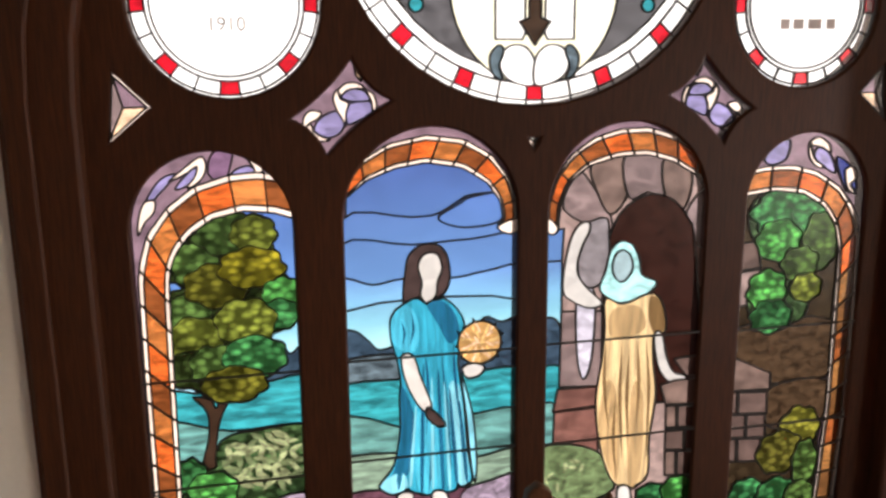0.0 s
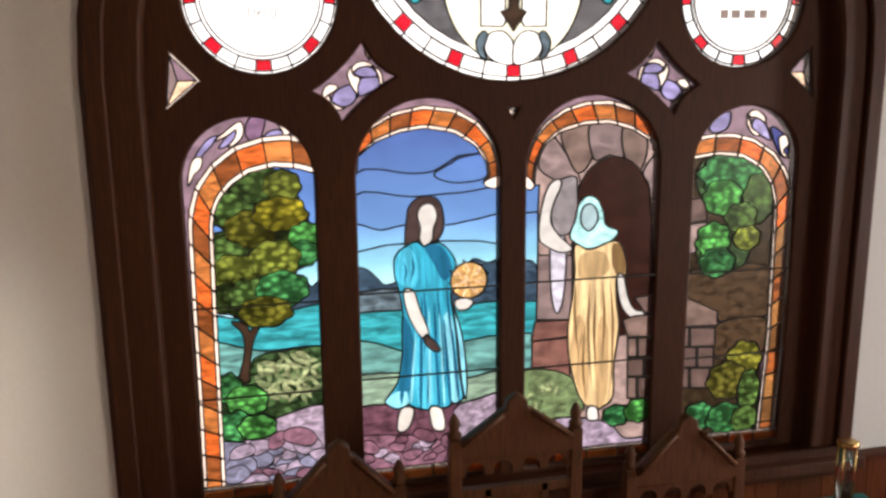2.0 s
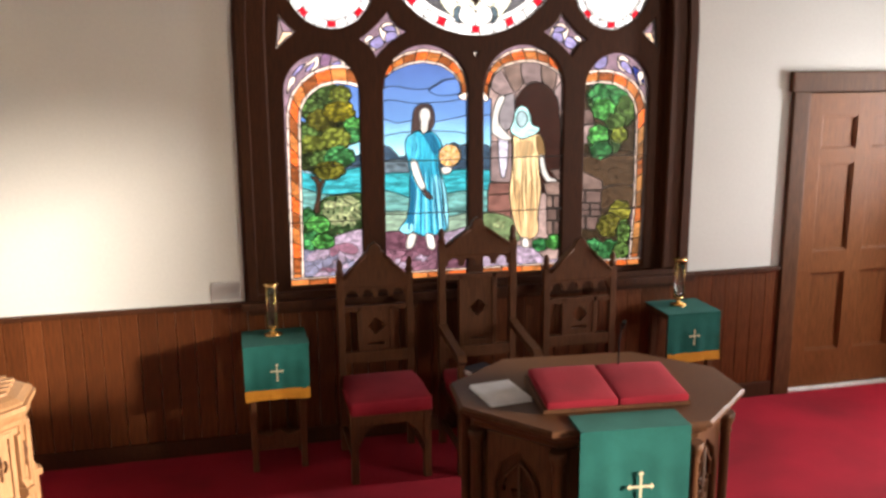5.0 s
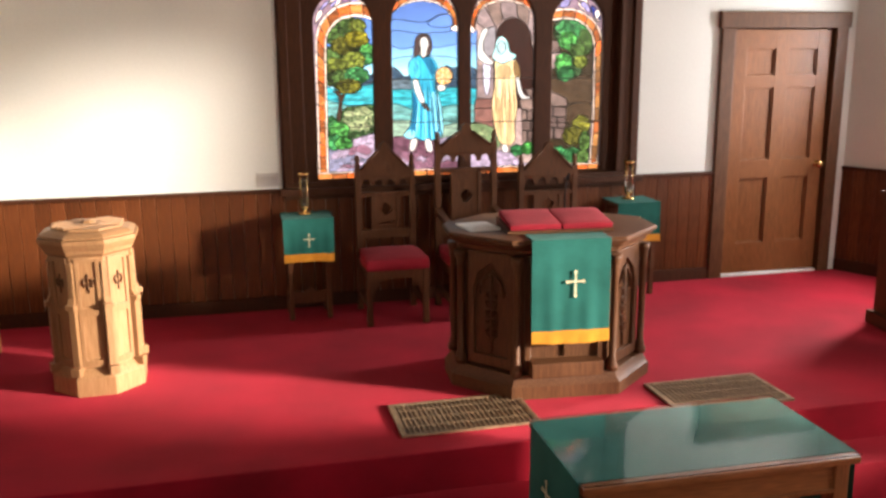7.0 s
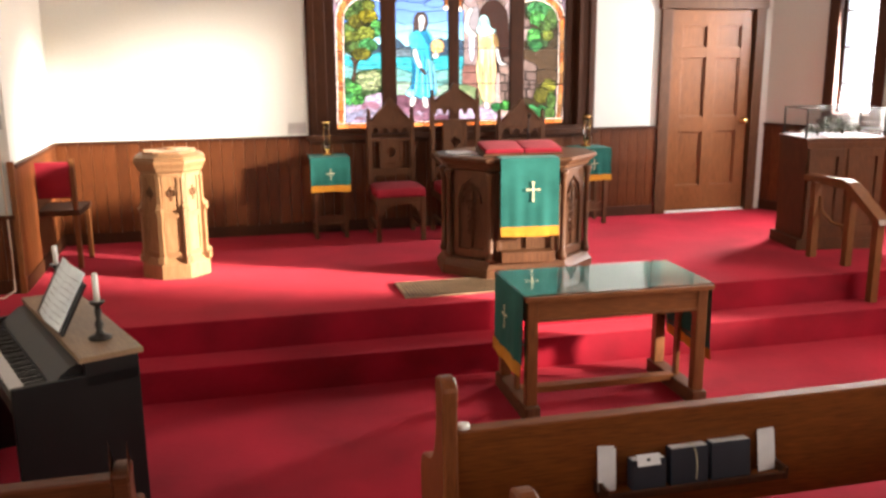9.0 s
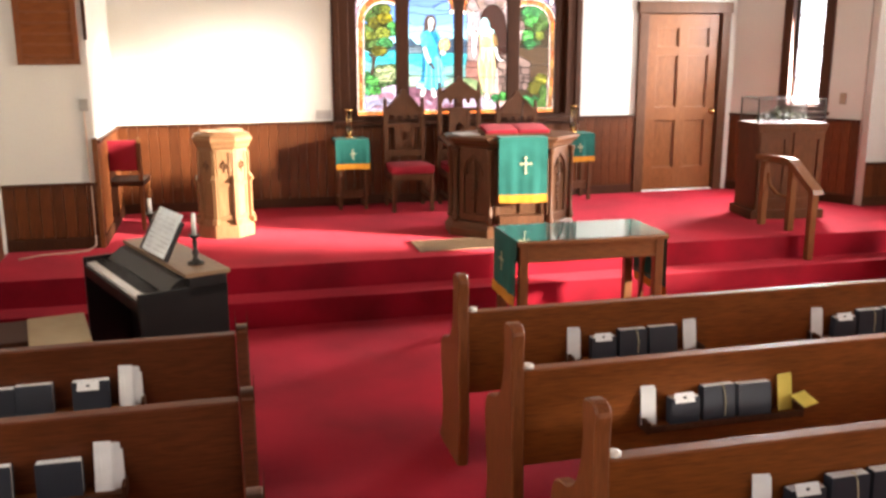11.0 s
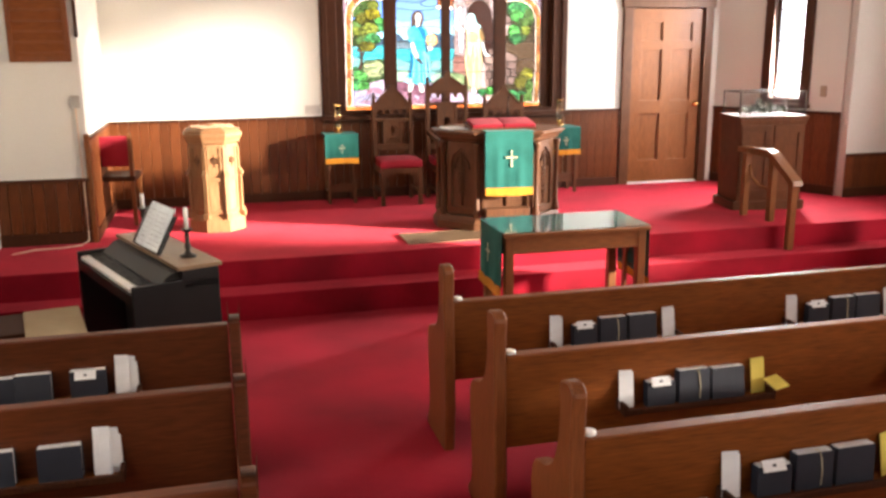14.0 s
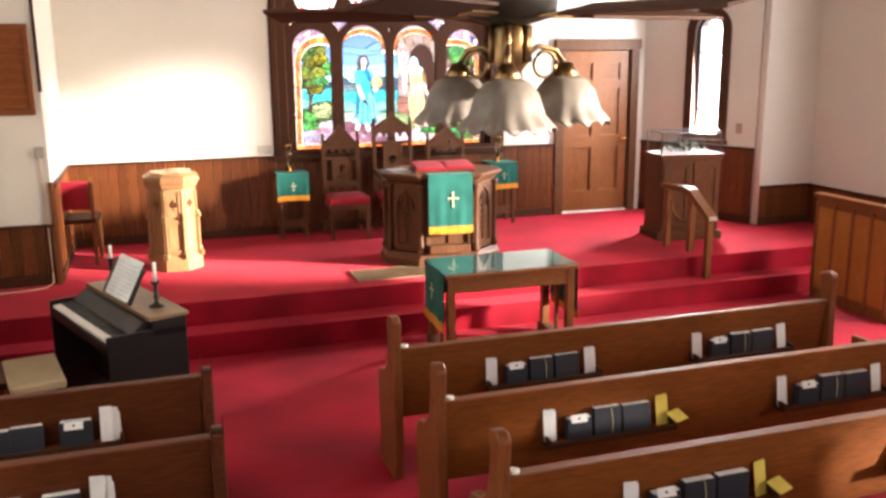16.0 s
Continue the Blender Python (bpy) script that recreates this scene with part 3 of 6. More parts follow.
glass_border(0, [(-0.248, 0.94), (-0.241, 1.309), (-0.239, 1.662), (-0.235, 1.948), (-0.225, 2.003), (-0.203, 2.07), (-0.149, 2.14), (-0.076, 2.195), (0.016, 2.223), (0.097, 2.229), (0.204, 2.208)], [(-0.171, 0.932), (-0.167, 1.303), (-0.162, 1.657), (-0.156, 1.934), (-0.149, 1.975), (-0.133, 2.016), (-0.093, 2.066), (-0.031, 2.106), (0.052, 2.124), (0.133, 2.115), (0.199, 2.092)], 17)
glass_piece(1, 'sky1', [(0.331, 2.147), (0.392, 2.195), (0.474, 2.225), (0.561, 2.238), (0.665, 2.22), (0.74, 2.174), (0.78, 2.117), (0.787, 2.073), (0.771, 2.043), (0.802, 2.002), (0.848, 2.001), (0.85, 0.866), (0.285, 0.929)], False)
glass_piece(1, 'sky2', [(0.31, 2.082), (0.514, 2.084), (0.591, 2.09), (0.658, 2.127), (0.691, 2.141), (0.791, 2.147), (0.87, 2.149), (0.872, 1.73), (0.3, 1.761)])
glass_piece(1, 'sky1', [(0.595, 2.081), (0.657, 2.116), (0.691, 2.134), (0.791, 2.14), (0.784, 2.064), (0.69, 2.046), (0.624, 2.057)])
glass_piece(1, 'sky2', [(0.308, 2.012), (0.513, 2.004), (0.69, 2.011), (0.871, 2.004), (0.872, 1.73), (0.3, 1.761)])
glass_piece(1, 'sky3', [(0.305, 1.909), (0.401, 1.892), (0.489, 1.905), (0.644, 1.899), (0.734, 1.912), (0.871, 1.915), (0.872, 1.707), (0.299, 1.739)])
glass_piece(1, 'sky4', [(0.302, 1.816), (0.871, 1.81), (0.872, 1.545), (0.294, 1.583)])
glass_piece(1, 'slate', [(0.299, 1.744), (0.343, 1.759), (0.386, 1.723), (0.418, 1.695), (0.507, 1.705), (0.504, 1.57), (0.294, 1.583)])
glass_piece(1, 'slate2', [(0.297, 1.668), (0.506, 1.671), (0.504, 1.57), (0.294, 1.583)])
glass_piece(1, 'slate', [(0.63, 1.698), (0.687, 1.717), (0.733, 1.771), (0.791, 1.753), (0.872, 1.771), (0.872, 1.568), (0.629, 1.584)])
glass_piece(1, 'teal', [(0.294, 1.59), (0.46, 1.6), (0.664, 1.6), (0.872, 1.596), (0.873, 1.416), (0.291, 1.47)])
glass_piece(1, 'seagreen', [(0.291, 1.482), (0.368, 1.488), (0.502, 1.443), (0.685, 1.465), (0.872, 1.463), (0.873, 1.26), (0.285, 1.31)])
glass_piece(1, 'palegreen', [(0.287, 1.36), (0.5, 1.362), (0.684, 1.323), (0.873, 1.337), (0.873, 1.162), (0.282, 1.216)])
glass_piece(1, 'pathplum', [(0.283, 1.228), (0.453, 1.248), (0.683, 1.228), (0.873, 1.236), (0.874, 0.952), (0.275, 0.99)])
glass_piece(1, 'pathlilac', [(0.66, 1.206), (0.754, 1.241), (0.873, 1.248), (0.874, 1.064), (0.682, 1.083)])
glass_piece(1, 'pathplum2', [(0.279, 1.122), (0.427, 1.131), (0.612, 1.089), (0.587, 0.982), (0.275, 0.99)])
leaf_cluster(1, ['pathlilac', 'pathplum', 'pathplum2'], 0.495, 1.072, 0.199, 0.053, 14, 0.036, 11)
glass_piece(1, 'hair', [(0.494, 1.916), (0.503, 1.966), (0.53, 1.995), (0.568, 2.005), (0.605, 1.99), (0.624, 1.948), (0.626, 1.888), (0.608, 1.852), (0.581, 1.84), (0.527, 1.846), (0.492, 1.822), (0.488, 1.866)])
glass_piece(1, 'pale', [(0.533, 1.936), (0.545, 1.968), (0.569, 1.978), (0.594, 1.967), (0.604, 1.927), (0.59, 1.888), (0.585, 1.848), (0.558, 1.827), (0.539, 1.855), (0.544, 1.89)])
glass_piece(1, 'robe1', [(0.456, 1.801), (0.492, 1.831), (0.527, 1.844), (0.563, 1.823), (0.603, 1.838), (0.643, 1.81), (0.67, 1.759), (0.664, 1.696), (0.65, 1.64), (0.667, 1.512), (0.68, 1.347), (0.693, 1.246), (0.651, 1.24), (0.632, 1.218), (0.532, 1.222), (0.48, 1.246), (0.443, 1.23), (0.408, 1.266), (0.45, 1.328), (0.47, 1.434), (0.477, 1.56), (0.466, 1.658), (0.448, 1.731)])
glass_piece(1, 'robe2', [(0.451, 1.793), (0.492, 1.826), (0.522, 1.798), (0.534, 1.726), (0.511, 1.678), (0.471, 1.694), (0.45, 1.731)])
glass_piece(1, 'robe3', [(0.558, 1.823), (0.598, 1.834), (0.638, 1.797), (0.656, 1.731), (0.624, 1.698), (0.588, 1.763)])
glass_piece(1, 'robe3', [(0.473, 1.572), (0.504, 1.524), (0.52, 1.43), (0.504, 1.315), (0.467, 1.266), (0.439, 1.268), (0.469, 1.388)])
glass_piece(1, 'robe2', [(0.525, 1.488), (0.575, 1.461), (0.592, 1.331), (0.585, 1.227), (0.532, 1.227), (0.514, 1.337)])
glass_piece(1, 'robe4', [(0.622, 1.562), (0.654, 1.56), (0.669, 1.419), (0.684, 1.252), (0.646, 1.246), (0.627, 1.399)])
glass_piece(1, 'robe4', [(0.403, 1.262), (0.44, 1.292), (0.481, 1.293), (0.489, 1.245), (0.443, 1.23)])
glass_piece(1, 'robe3', [(0.55, 1.669), (0.553, 1.566), (0.551, 1.428), (0.553, 1.428), (0.564, 1.566), (0.552, 1.669)])
glass_piece(1, 'robe3', [(0.6, 1.666), (0.608, 1.517), (0.62, 1.329), (0.617, 1.234), (0.619, 1.234), (0.628, 1.328), (0.617, 1.516), (0.602, 1.666)])
glass_piece(1, 'robe3', [(0.487, 1.433), (0.467, 1.341), (0.456, 1.267), (0.459, 1.267), (0.478, 1.34), (0.489, 1.433)])
glass_piece(1, 'robe3', [(0.573, 1.426), (0.563, 1.333), (0.557, 1.239), (0.559, 1.239), (0.574, 1.332), (0.576, 1.426)])
glass_piece(1, 'robe3', [(0.636, 1.698), (0.635, 1.607), (0.652, 1.467), (0.654, 1.467), (0.646, 1.606), (0.638, 1.698)])
glass_piece(1, 'robe3', [(0.481, 1.774), (0.486, 1.74), (0.484, 1.706), (0.486, 1.706), (0.494, 1.739), (0.483, 1.773)])
glass_piece(1, 'robe3', [(0.512, 1.794), (0.512, 1.75), (0.506, 1.705), (0.508, 1.705), (0.521, 1.749), (0.514, 1.794)])
for x, z0, z1, lean in ((0.5, 1.52, 1.26, -0.035), (0.545, 1.62, 1.24, -0.01), (0.59, 1.6, 1.235, 0.012), (0.625, 1.54, 1.25, 0.02), (0.655, 1.5, 1.255, 0.022)):
    glass_piece(1, 'robe3', [(x - 0.003, z0), (x + lean * 0.5 - 0.007, (z0 + z1) / 2), (x + lean - 0.005, z1), (x + lean + 0.005, z1), (x + lean * 0.5 + 0.006, (z0 + z1) / 2), (x + 0.003, z0)])
for x, z0, z1, lean in ((0.52, 1.5, 1.26, -0.02), (0.57, 1.58, 1.25, 0.0), (0.608, 1.56, 1.24, 0.015)):
    glass_piece(1, 'robe4', [(x - 0.002, z0), (x + lean * 0.5 - 0.004, (z0 + z1) / 2), (x + lean - 0.004, z1), (x + lean + 0.004, z1), (x + lean * 0.5 + 0.004, (z0 + z1) / 2), (x + 0.002, z0)])
glass_piece(1, 'pale', [(0.48, 1.671), (0.515, 1.669), (0.536, 1.602), (0.562, 1.531), (0.567, 1.501), (0.544, 1.493), (0.513, 1.537), (0.487, 1.605)])
glass_piece(1, 'hair', [(0.557, 1.502), (0.584, 1.481), (0.611, 1.442), (0.584, 1.439), (0.552, 1.474)])
glass_piece(1, 'pale', [(0.461, 1.228), (0.507, 1.227), (0.501, 1.177), (0.478, 1.141), (0.446, 1.149)])
glass_piece(1, 'pale', [(0.567, 1.221), (0.609, 1.218), (0.626, 1.156), (0.617, 1.128), (0.58, 1.141)])
sheaf(1, 0.717, 1.693, 0.078, 12)
glass_piece(1, 'pale', [(0.664, 1.619), (0.7, 1.63), (0.733, 1.614), (0.714, 1.588), (0.677, 1.586)])
glass_piece(1, 'robe4', [(0.661, 1.582), (0.675, 1.465), (0.688, 1.323), (0.699, 1.251), (0.705, 1.25), (0.708, 1.321), (0.696, 1.464), (0.666, 1.582)])
glass_border(1, [(0.332, 2.184), (0.372, 2.246), (0.454, 2.294), (0.562, 2.315), (0.67, 2.301), (0.754, 2.253), (0.807, 2.181), (0.827, 2.107), (0.834, 2.041)], [(0.331, 2.147), (0.392, 2.195), (0.474, 2.225), (0.561, 2.238), (0.665, 2.22), (0.74, 2.174), (0.78, 2.117), (0.787, 2.073), (0.771, 2.043)], 9)
glass_piece(1, 'cream', [(0.771, 2.043), (0.834, 2.067), (0.839, 2.036), (0.807, 2.02)])
glass_piece(2, 'stone1', [(0.958, 2.023), (0.964, 2.102), (0.994, 2.167), (1.053, 2.212), (1.146, 2.236), (1.239, 2.238), (1.323, 2.214), (1.397, 2.172), (1.455, 2.115), (1.52, 0.923), (0.898, 0.987), (0.905, 2.01)], False)
glass_piece(2, 'stone2', [(0.974, 2.085), (1.019, 2.193), (1.066, 2.148), (1.126, 2.053), (1.115, 2.013)])
glass_piece(2, 'stone3', [(1.058, 2.214), (1.157, 2.238), (1.176, 2.123), (1.125, 2.062), (1.082, 2.125)])
glass_piece(2, 'stone2', [(1.164, 2.237), (1.287, 2.23), (1.295, 2.115), (1.242, 2.125), (1.181, 2.111)])
glass_piece(2, 'stone3', [(1.292, 2.226), (1.384, 2.179), (1.364, 2.068), (1.3, 2.112)])
glass_piece(2, 'stone2', [(1.374, 2.061), (1.459, 2.137), (1.466, 1.955), (1.412, 1.957)])
glass_piece(2, 'stone3', [(1.413, 1.795), (1.473, 1.792), (1.481, 1.577), (1.421, 1.581)])
glass_piece(2, 'maroon', [(1.121, 1.505), (1.114, 1.923), (1.122, 1.991), (1.154, 2.061), (1.205, 2.104), (1.266, 2.118), (1.329, 2.096), (1.38, 2.038), (1.407, 1.946), (1.429, 1.484)])
glass_piece(2, 'sky2', [(0.894, 2.017), (0.977, 2.027), (0.973, 1.929), (0.894, 1.928)], False)
glass_piece(2, 'sky3', [(0.894, 1.928), (0.973, 1.929), (0.975, 1.724), (0.895, 1.706)], False)
glass_piece(2, 'slate', [(0.895, 1.717), (0.93, 1.754), (0.97, 1.725), (0.976, 1.585), (0.896, 1.579)])
glass_piece(2, 'teal', [(0.896, 1.579), (0.976, 1.59), (0.963, 1.456), (0.896, 1.438)])
glass_piece(2, 'seagreen', [(0.896, 1.449), (0.958, 1.469), (0.955, 1.301), (0.897, 1.306)])
glass_piece(2, 'stone2', [(0.974, 1.77), (1.107, 1.763), (1.111, 1.517), (0.972, 1.527)], False)
glass_piece(2, 'stonered', [(0.967, 1.52), (1.111, 1.517), (1.108, 1.453), (0.953, 1.445)], False)
glass_piece(2, 'stonered', [(0.958, 1.445), (1.108, 1.448), (1.106, 1.289), (0.954, 1.311)], False)
glass_piece(2, 'grass', [(0.897, 1.318), (0.993, 1.334), (1.115, 1.288), (1.167, 1.161), (1.02, 1.124), (0.897, 1.209)])
glass_piece(2, 'pathlilac', [(0.898, 1.086), (1.069, 1.132), (1.257, 1.097), (1.348, 1.018), (1.503, 1.028), (1.506, 0.951), (0.898, 0.974)])
glass_piece(2, 'drape', [(1.025, 1.832), (1.063, 1.844), (1.083, 1.799), (1.08, 1.649), (1.067, 1.568), (1.048, 1.548), (1.031, 1.605), (1.022, 1.722)])
glass_piece(2, 'jug', [(1.028, 2.016), (1.055, 2.042), (1.112, 2.051), (1.122, 1.991), (1.124, 1.911), (1.106, 1.855), (1.063, 1.839), (1.03, 1.87), (1.022, 1.938)])
glass_piece(2, 'pale', [(0.978, 1.834), (0.982, 1.917), (1.0, 1.995), (1.023, 2.034), (1.051, 2.044), (1.06, 2.02), (1.033, 1.96), (1.022, 1.893), (1.054, 1.84), (1.107, 1.787), (1.064, 1.775), (1.007, 1.801)])
glass_piece(2, 'veil', [(1.114, 1.889), (1.128, 1.95), (1.16, 1.978), (1.199, 1.965), (1.224, 1.919), (1.235, 1.868), (1.284, 1.843), (1.256, 1.807), (1.174, 1.783), (1.116, 1.809), (1.096, 1.838)])
glass_piece(2, 'pale2', [(1.136, 1.904), (1.147, 1.94), (1.17, 1.95), (1.195, 1.931), (1.203, 1.892), (1.187, 1.861), (1.165, 1.85), (1.143, 1.87)])
glass_piece(2, 'gown1', [(1.116, 1.8), (1.174, 1.779), (1.26, 1.807), (1.3, 1.786), (1.321, 1.724), (1.318, 1.677), (1.284, 1.665), (1.286, 1.577), (1.299, 1.469), (1.283, 1.324), (1.282, 1.195), (1.233, 1.16), (1.172, 1.175), (1.131, 1.25), (1.102, 1.374), (1.095, 1.483), (1.11, 1.6), (1.118, 1.705)])
glass_piece(2, 'gown2', [(1.126, 1.528), (1.16, 1.502), (1.178, 1.356), (1.177, 1.185), (1.136, 1.262), (1.106, 1.386)])
glass_piece(2, 'gown2', [(1.219, 1.51), (1.249, 1.496), (1.263, 1.35), (1.252, 1.178), (1.217, 1.169), (1.208, 1.354)])
glass_piece(2, 'gown3', [(1.122, 1.646), (1.115, 1.529), (1.137, 1.384), (1.14, 1.384), (1.127, 1.528), (1.125, 1.646)])
glass_piece(2, 'gown3', [(1.176, 1.643), (1.17, 1.478), (1.188, 1.282), (1.191, 1.282), (1.182, 1.477), (1.178, 1.643)])
glass_piece(2, 'gown3', [(1.229, 1.64), (1.232, 1.521), (1.236, 1.376), (1.238, 1.376), (1.245, 1.52), (1.232, 1.64)])
glass_piece(2, 'gown3', [(1.259, 1.638), (1.268, 1.495), (1.273, 1.275), (1.276, 1.275), (1.28, 1.494), (1.261, 1.638)])
glass_piece(2, 'gown3', [(1.16, 1.478), (1.153, 1.334), (1.17, 1.21), (1.173, 1.21), (1.165, 1.333), (1.162, 1.478)])
glass_piece(2, 'gown3', [(1.201, 1.618), (1.194, 1.476), (1.208, 1.305), (1.21, 1.305), (1.206, 1.475), (1.203, 1.618)])
glass_piece(2, 'gown3', [(1.266, 1.797), (1.3, 1.782), (1.321, 1.724), (1.313, 1.682), (1.284, 1.675), (1.262, 1.732)])
glass_piece(2, 'gown2', [(1.141, 1.762), (1.227, 1.769), (1.254, 1.698), (1.181, 1.666), (1.133, 1.688)])
glass_piece(2, 'pale', [(1.284, 1.67), (1.311, 1.673), (1.33, 1.596), (1.357, 1.542), (1.4, 1.525), (1.388, 1.504), (1.338, 1.514), (1.301, 1.569)])
glass_piece(2, 'pale', [(1.182, 1.164), (1.217, 1.161), (1.226, 1.11), (1.183, 1.114)])
glass_piece(2, 'stonedusk', [(1.313, 1.501), (1.363, 1.513), (1.496, 1.513), (1.5, 1.425), (1.335, 1.432)], False)
glass_piece(2, 'stonedark', [(1.356, 1.585), (1.493, 1.596), (1.496, 1.518), (1.403, 1.524)], False)
glass_piece(2, 'stonedusk', [(1.336, 1.427), (1.373, 1.425), (1.376, 1.351), (1.338, 1.354)], False)
glass_piece(2, 'stonedark', [(1.378, 1.424), (1.5, 1.415), (1.503, 1.341), (1.381, 1.351)], False)
glass_piece(2, 'stonedark', [(1.338, 1.349), (1.404, 1.344), (1.406, 1.269), (1.34, 1.275)], False)
glass_piece(2, 'stonedark', [(1.409, 1.343), (1.504, 1.336), (1.507, 1.261), (1.411, 1.269)], False)
glass_piece(2, 'stonedusk', [(1.34, 1.27), (1.378, 1.267), (1.381, 1.182), (1.343, 1.185)], False)
glass_piece(2, 'stonedark', [(1.384, 1.266), (1.507, 1.256), (1.51, 1.17), (1.386, 1.181)], False)
for i, (x, z, rx, rz) in enumerate(((1.3, 1.12, 0.06, 0.045), (1.39, 1.13, 0.06, 0.05))):
    clump(2, ("bushgreen", "leaf5")[i], x, z, rx, rz, 71 + i)
pointed_leaves(2, ['grass', 'bush1'], 0.982, 1.238, 0.073, 0.06, 22, 0.018, 22)
glass_border(2, [(0.921, 2.038), (0.923, 2.104), (0.948, 2.181), (0.993, 2.243), (1.063, 2.292), (1.144, 2.316), (1.237, 2.319), (1.333, 2.291), (1.406, 2.237), (1.452, 2.178)], [(0.958, 2.023), (0.964, 2.102), (0.994, 2.167), (1.053, 2.212), (1.146, 2.236), (1.239, 2.238), (1.323, 2.214), (1.397, 2.172), (1.455, 2.115)], 9)
glass_piece(2, 'cream', [(0.923, 2.064), (0.958, 2.03), (0.944, 2.01), (0.921, 2.025)])
glass_piece(3, 'lavender', [(1.628, 2.212), (1.663, 2.256), (1.712, 2.266), (1.703, 2.21), (1.653, 2.193)])
glass_piece(3, 'cream', [(1.78, 2.254), (1.812, 2.274), (1.851, 2.252), (1.858, 2.223), (1.827, 2.242)])
glass_piece(3, 'lavender', [(1.814, 2.242), (1.859, 2.218), (1.883, 2.16), (1.843, 2.177), (1.803, 2.208)])
glass_piece(3, 'cream', [(1.785, 2.26), (1.803, 2.208), (1.841, 2.18), (1.81, 2.183), (1.782, 2.22)])
glass_piece(3, 'cobalt', [(1.88, 2.206), (1.933, 2.182), (1.964, 2.112), (1.926, 2.101)])
glass_piece(3, 'cream', [(1.918, 2.166), (1.949, 2.175), (1.961, 2.142), (1.942, 2.119), (1.965, 2.089), (1.933, 2.106)])
glass_piece(3, 'umber', [(1.559, 2.096), (1.67, 2.111), (1.772, 2.099), (1.851, 2.055), (1.896, 1.995), (1.918, 1.914), (1.915, 1.673), (1.897, 0.911), (1.559, 0.945), (1.534, 2.097)], False)
glass_piece(3, 'stonedark', [(1.553, 1.947), (1.631, 1.953), (1.64, 1.866), (1.557, 1.858)], False)
glass_piece(3, 'stone1', [(1.558, 1.853), (1.64, 1.859), (1.641, 1.748), (1.563, 1.74)], False)
glass_piece(3, 'umber2', [(1.566, 1.668), (1.915, 1.673), (1.915, 1.476), (1.574, 1.499)])
glass_piece(3, 'umber2', [(1.705, 1.453), (1.919, 1.463), (1.912, 1.325), (1.713, 1.315)])
glass_piece(3, 'stonedusk', [(1.532, 1.574), (1.578, 1.566), (1.705, 1.505), (1.708, 1.45), (1.537, 1.457)], False)
glass_piece(3, 'stonedark', [(1.537, 1.452), (1.589, 1.449), (1.592, 1.374), (1.54, 1.378)], False)
glass_piece(3, 'stonedark', [(1.594, 1.448), (1.698, 1.441), (1.702, 1.366), (1.597, 1.374)], False)
glass_piece(3, 'stonedark', [(1.541, 1.373), (1.624, 1.367), (1.627, 1.287), (1.544, 1.293)], False)
glass_piece(3, 'stonedark', [(1.629, 1.367), (1.697, 1.361), (1.701, 1.281), (1.633, 1.286)], False)
glass_piece(3, 'stonedark', [(1.544, 1.288), (1.596, 1.284), (1.6, 1.203), (1.548, 1.208)], False)
glass_piece(3, 'stonedark', [(1.602, 1.284), (1.696, 1.276), (1.7, 1.195), (1.605, 1.203)], False)
glass_piece(3, 'moss', [(1.586, 2.042), (1.645, 2.109), (1.785, 2.094), (1.881, 1.998), (1.86, 1.916), (1.719, 1.91), (1.616, 1.949)])
glass_piece(3, 'moss', [(1.6, 1.762), (1.684, 1.853), (1.817, 1.775), (1.797, 1.68), (1.655, 1.675)])
for i, (x, z, rx, rz) in enumerate(((1.74, 2.04, 0.15, 0.085), (1.85, 1.94, 0.07, 0.1), (1.7, 1.95, 0.085, 0.07), (1.78, 1.87, 0.07, 0.06))):
    clump(3, ("leaf6", "leaf2", "leaf5", "leaf2")[i], x, z, rx, rz, 31 + i)
for i, (x, z, rx, rz) in enumerate(((1.67, 1.79, 0.075, 0.07), (1.69, 1.7, 0.08, 0.06), (1.81, 1.79, 0.06, 0.05))):
    clump(3, ("leaf5", "leaf6", "leaf1")[i], x, z, rx, rz, 41 + i)
for i, (x, z, rx, rz) in enumerate(((1.83, 1.3, 0.08, 0.08), (1.76, 1.22, 0.09, 0.08), (1.86, 1.17, 0.05, 0.09))):
    clump(3, ("olive", "olive2", "leaf2")[i], x, z, rx, rz, 51 + i)
for i, (x, z, rx, rz) in enumerate(((1.65, 1.08, 0.07, 0.06), (1.76, 1.06, 0.08, 0.07), (1.85, 1.05, 0.06, 0.06))):
    clump(3, ("bushgreen", "leaf6", "leaf2")[i], x, z, rx, rz, 61 + i)
glass_border(3, [(1.555, 2.173), (1.629, 2.187), (1.729, 2.189), (1.819, 2.166), (1.907, 2.111), (1.963, 2.042), (1.99, 1.958), (1.997, 1.718), (2.0, 1.369), (1.979, 0.924)], [(1.559, 2.096), (1.67, 2.111), (1.772, 2.099), (1.851, 2.055), (1.896, 1.995), (1.918, 1.914), (1.92, 1.722), (1.924, 1.375), (1.901, 0.932)], 15)
for light, (x0, x1) in enumerate(((-0.252, 0.19), (0.316, 0.836), (0.92, 1.44), (1.565, 2.003))):
    glass_border(light, [(x0, 0.94), (x1, 0.94)], [(x0, 1.0), (x1, 1.0)], 4)


# roundels, kites and small triangles above the lancets
def disc(x, z, r, k=40):
    return arch(x, z, r, 0.0, math.tau * (k - 1) / k, k - 1)


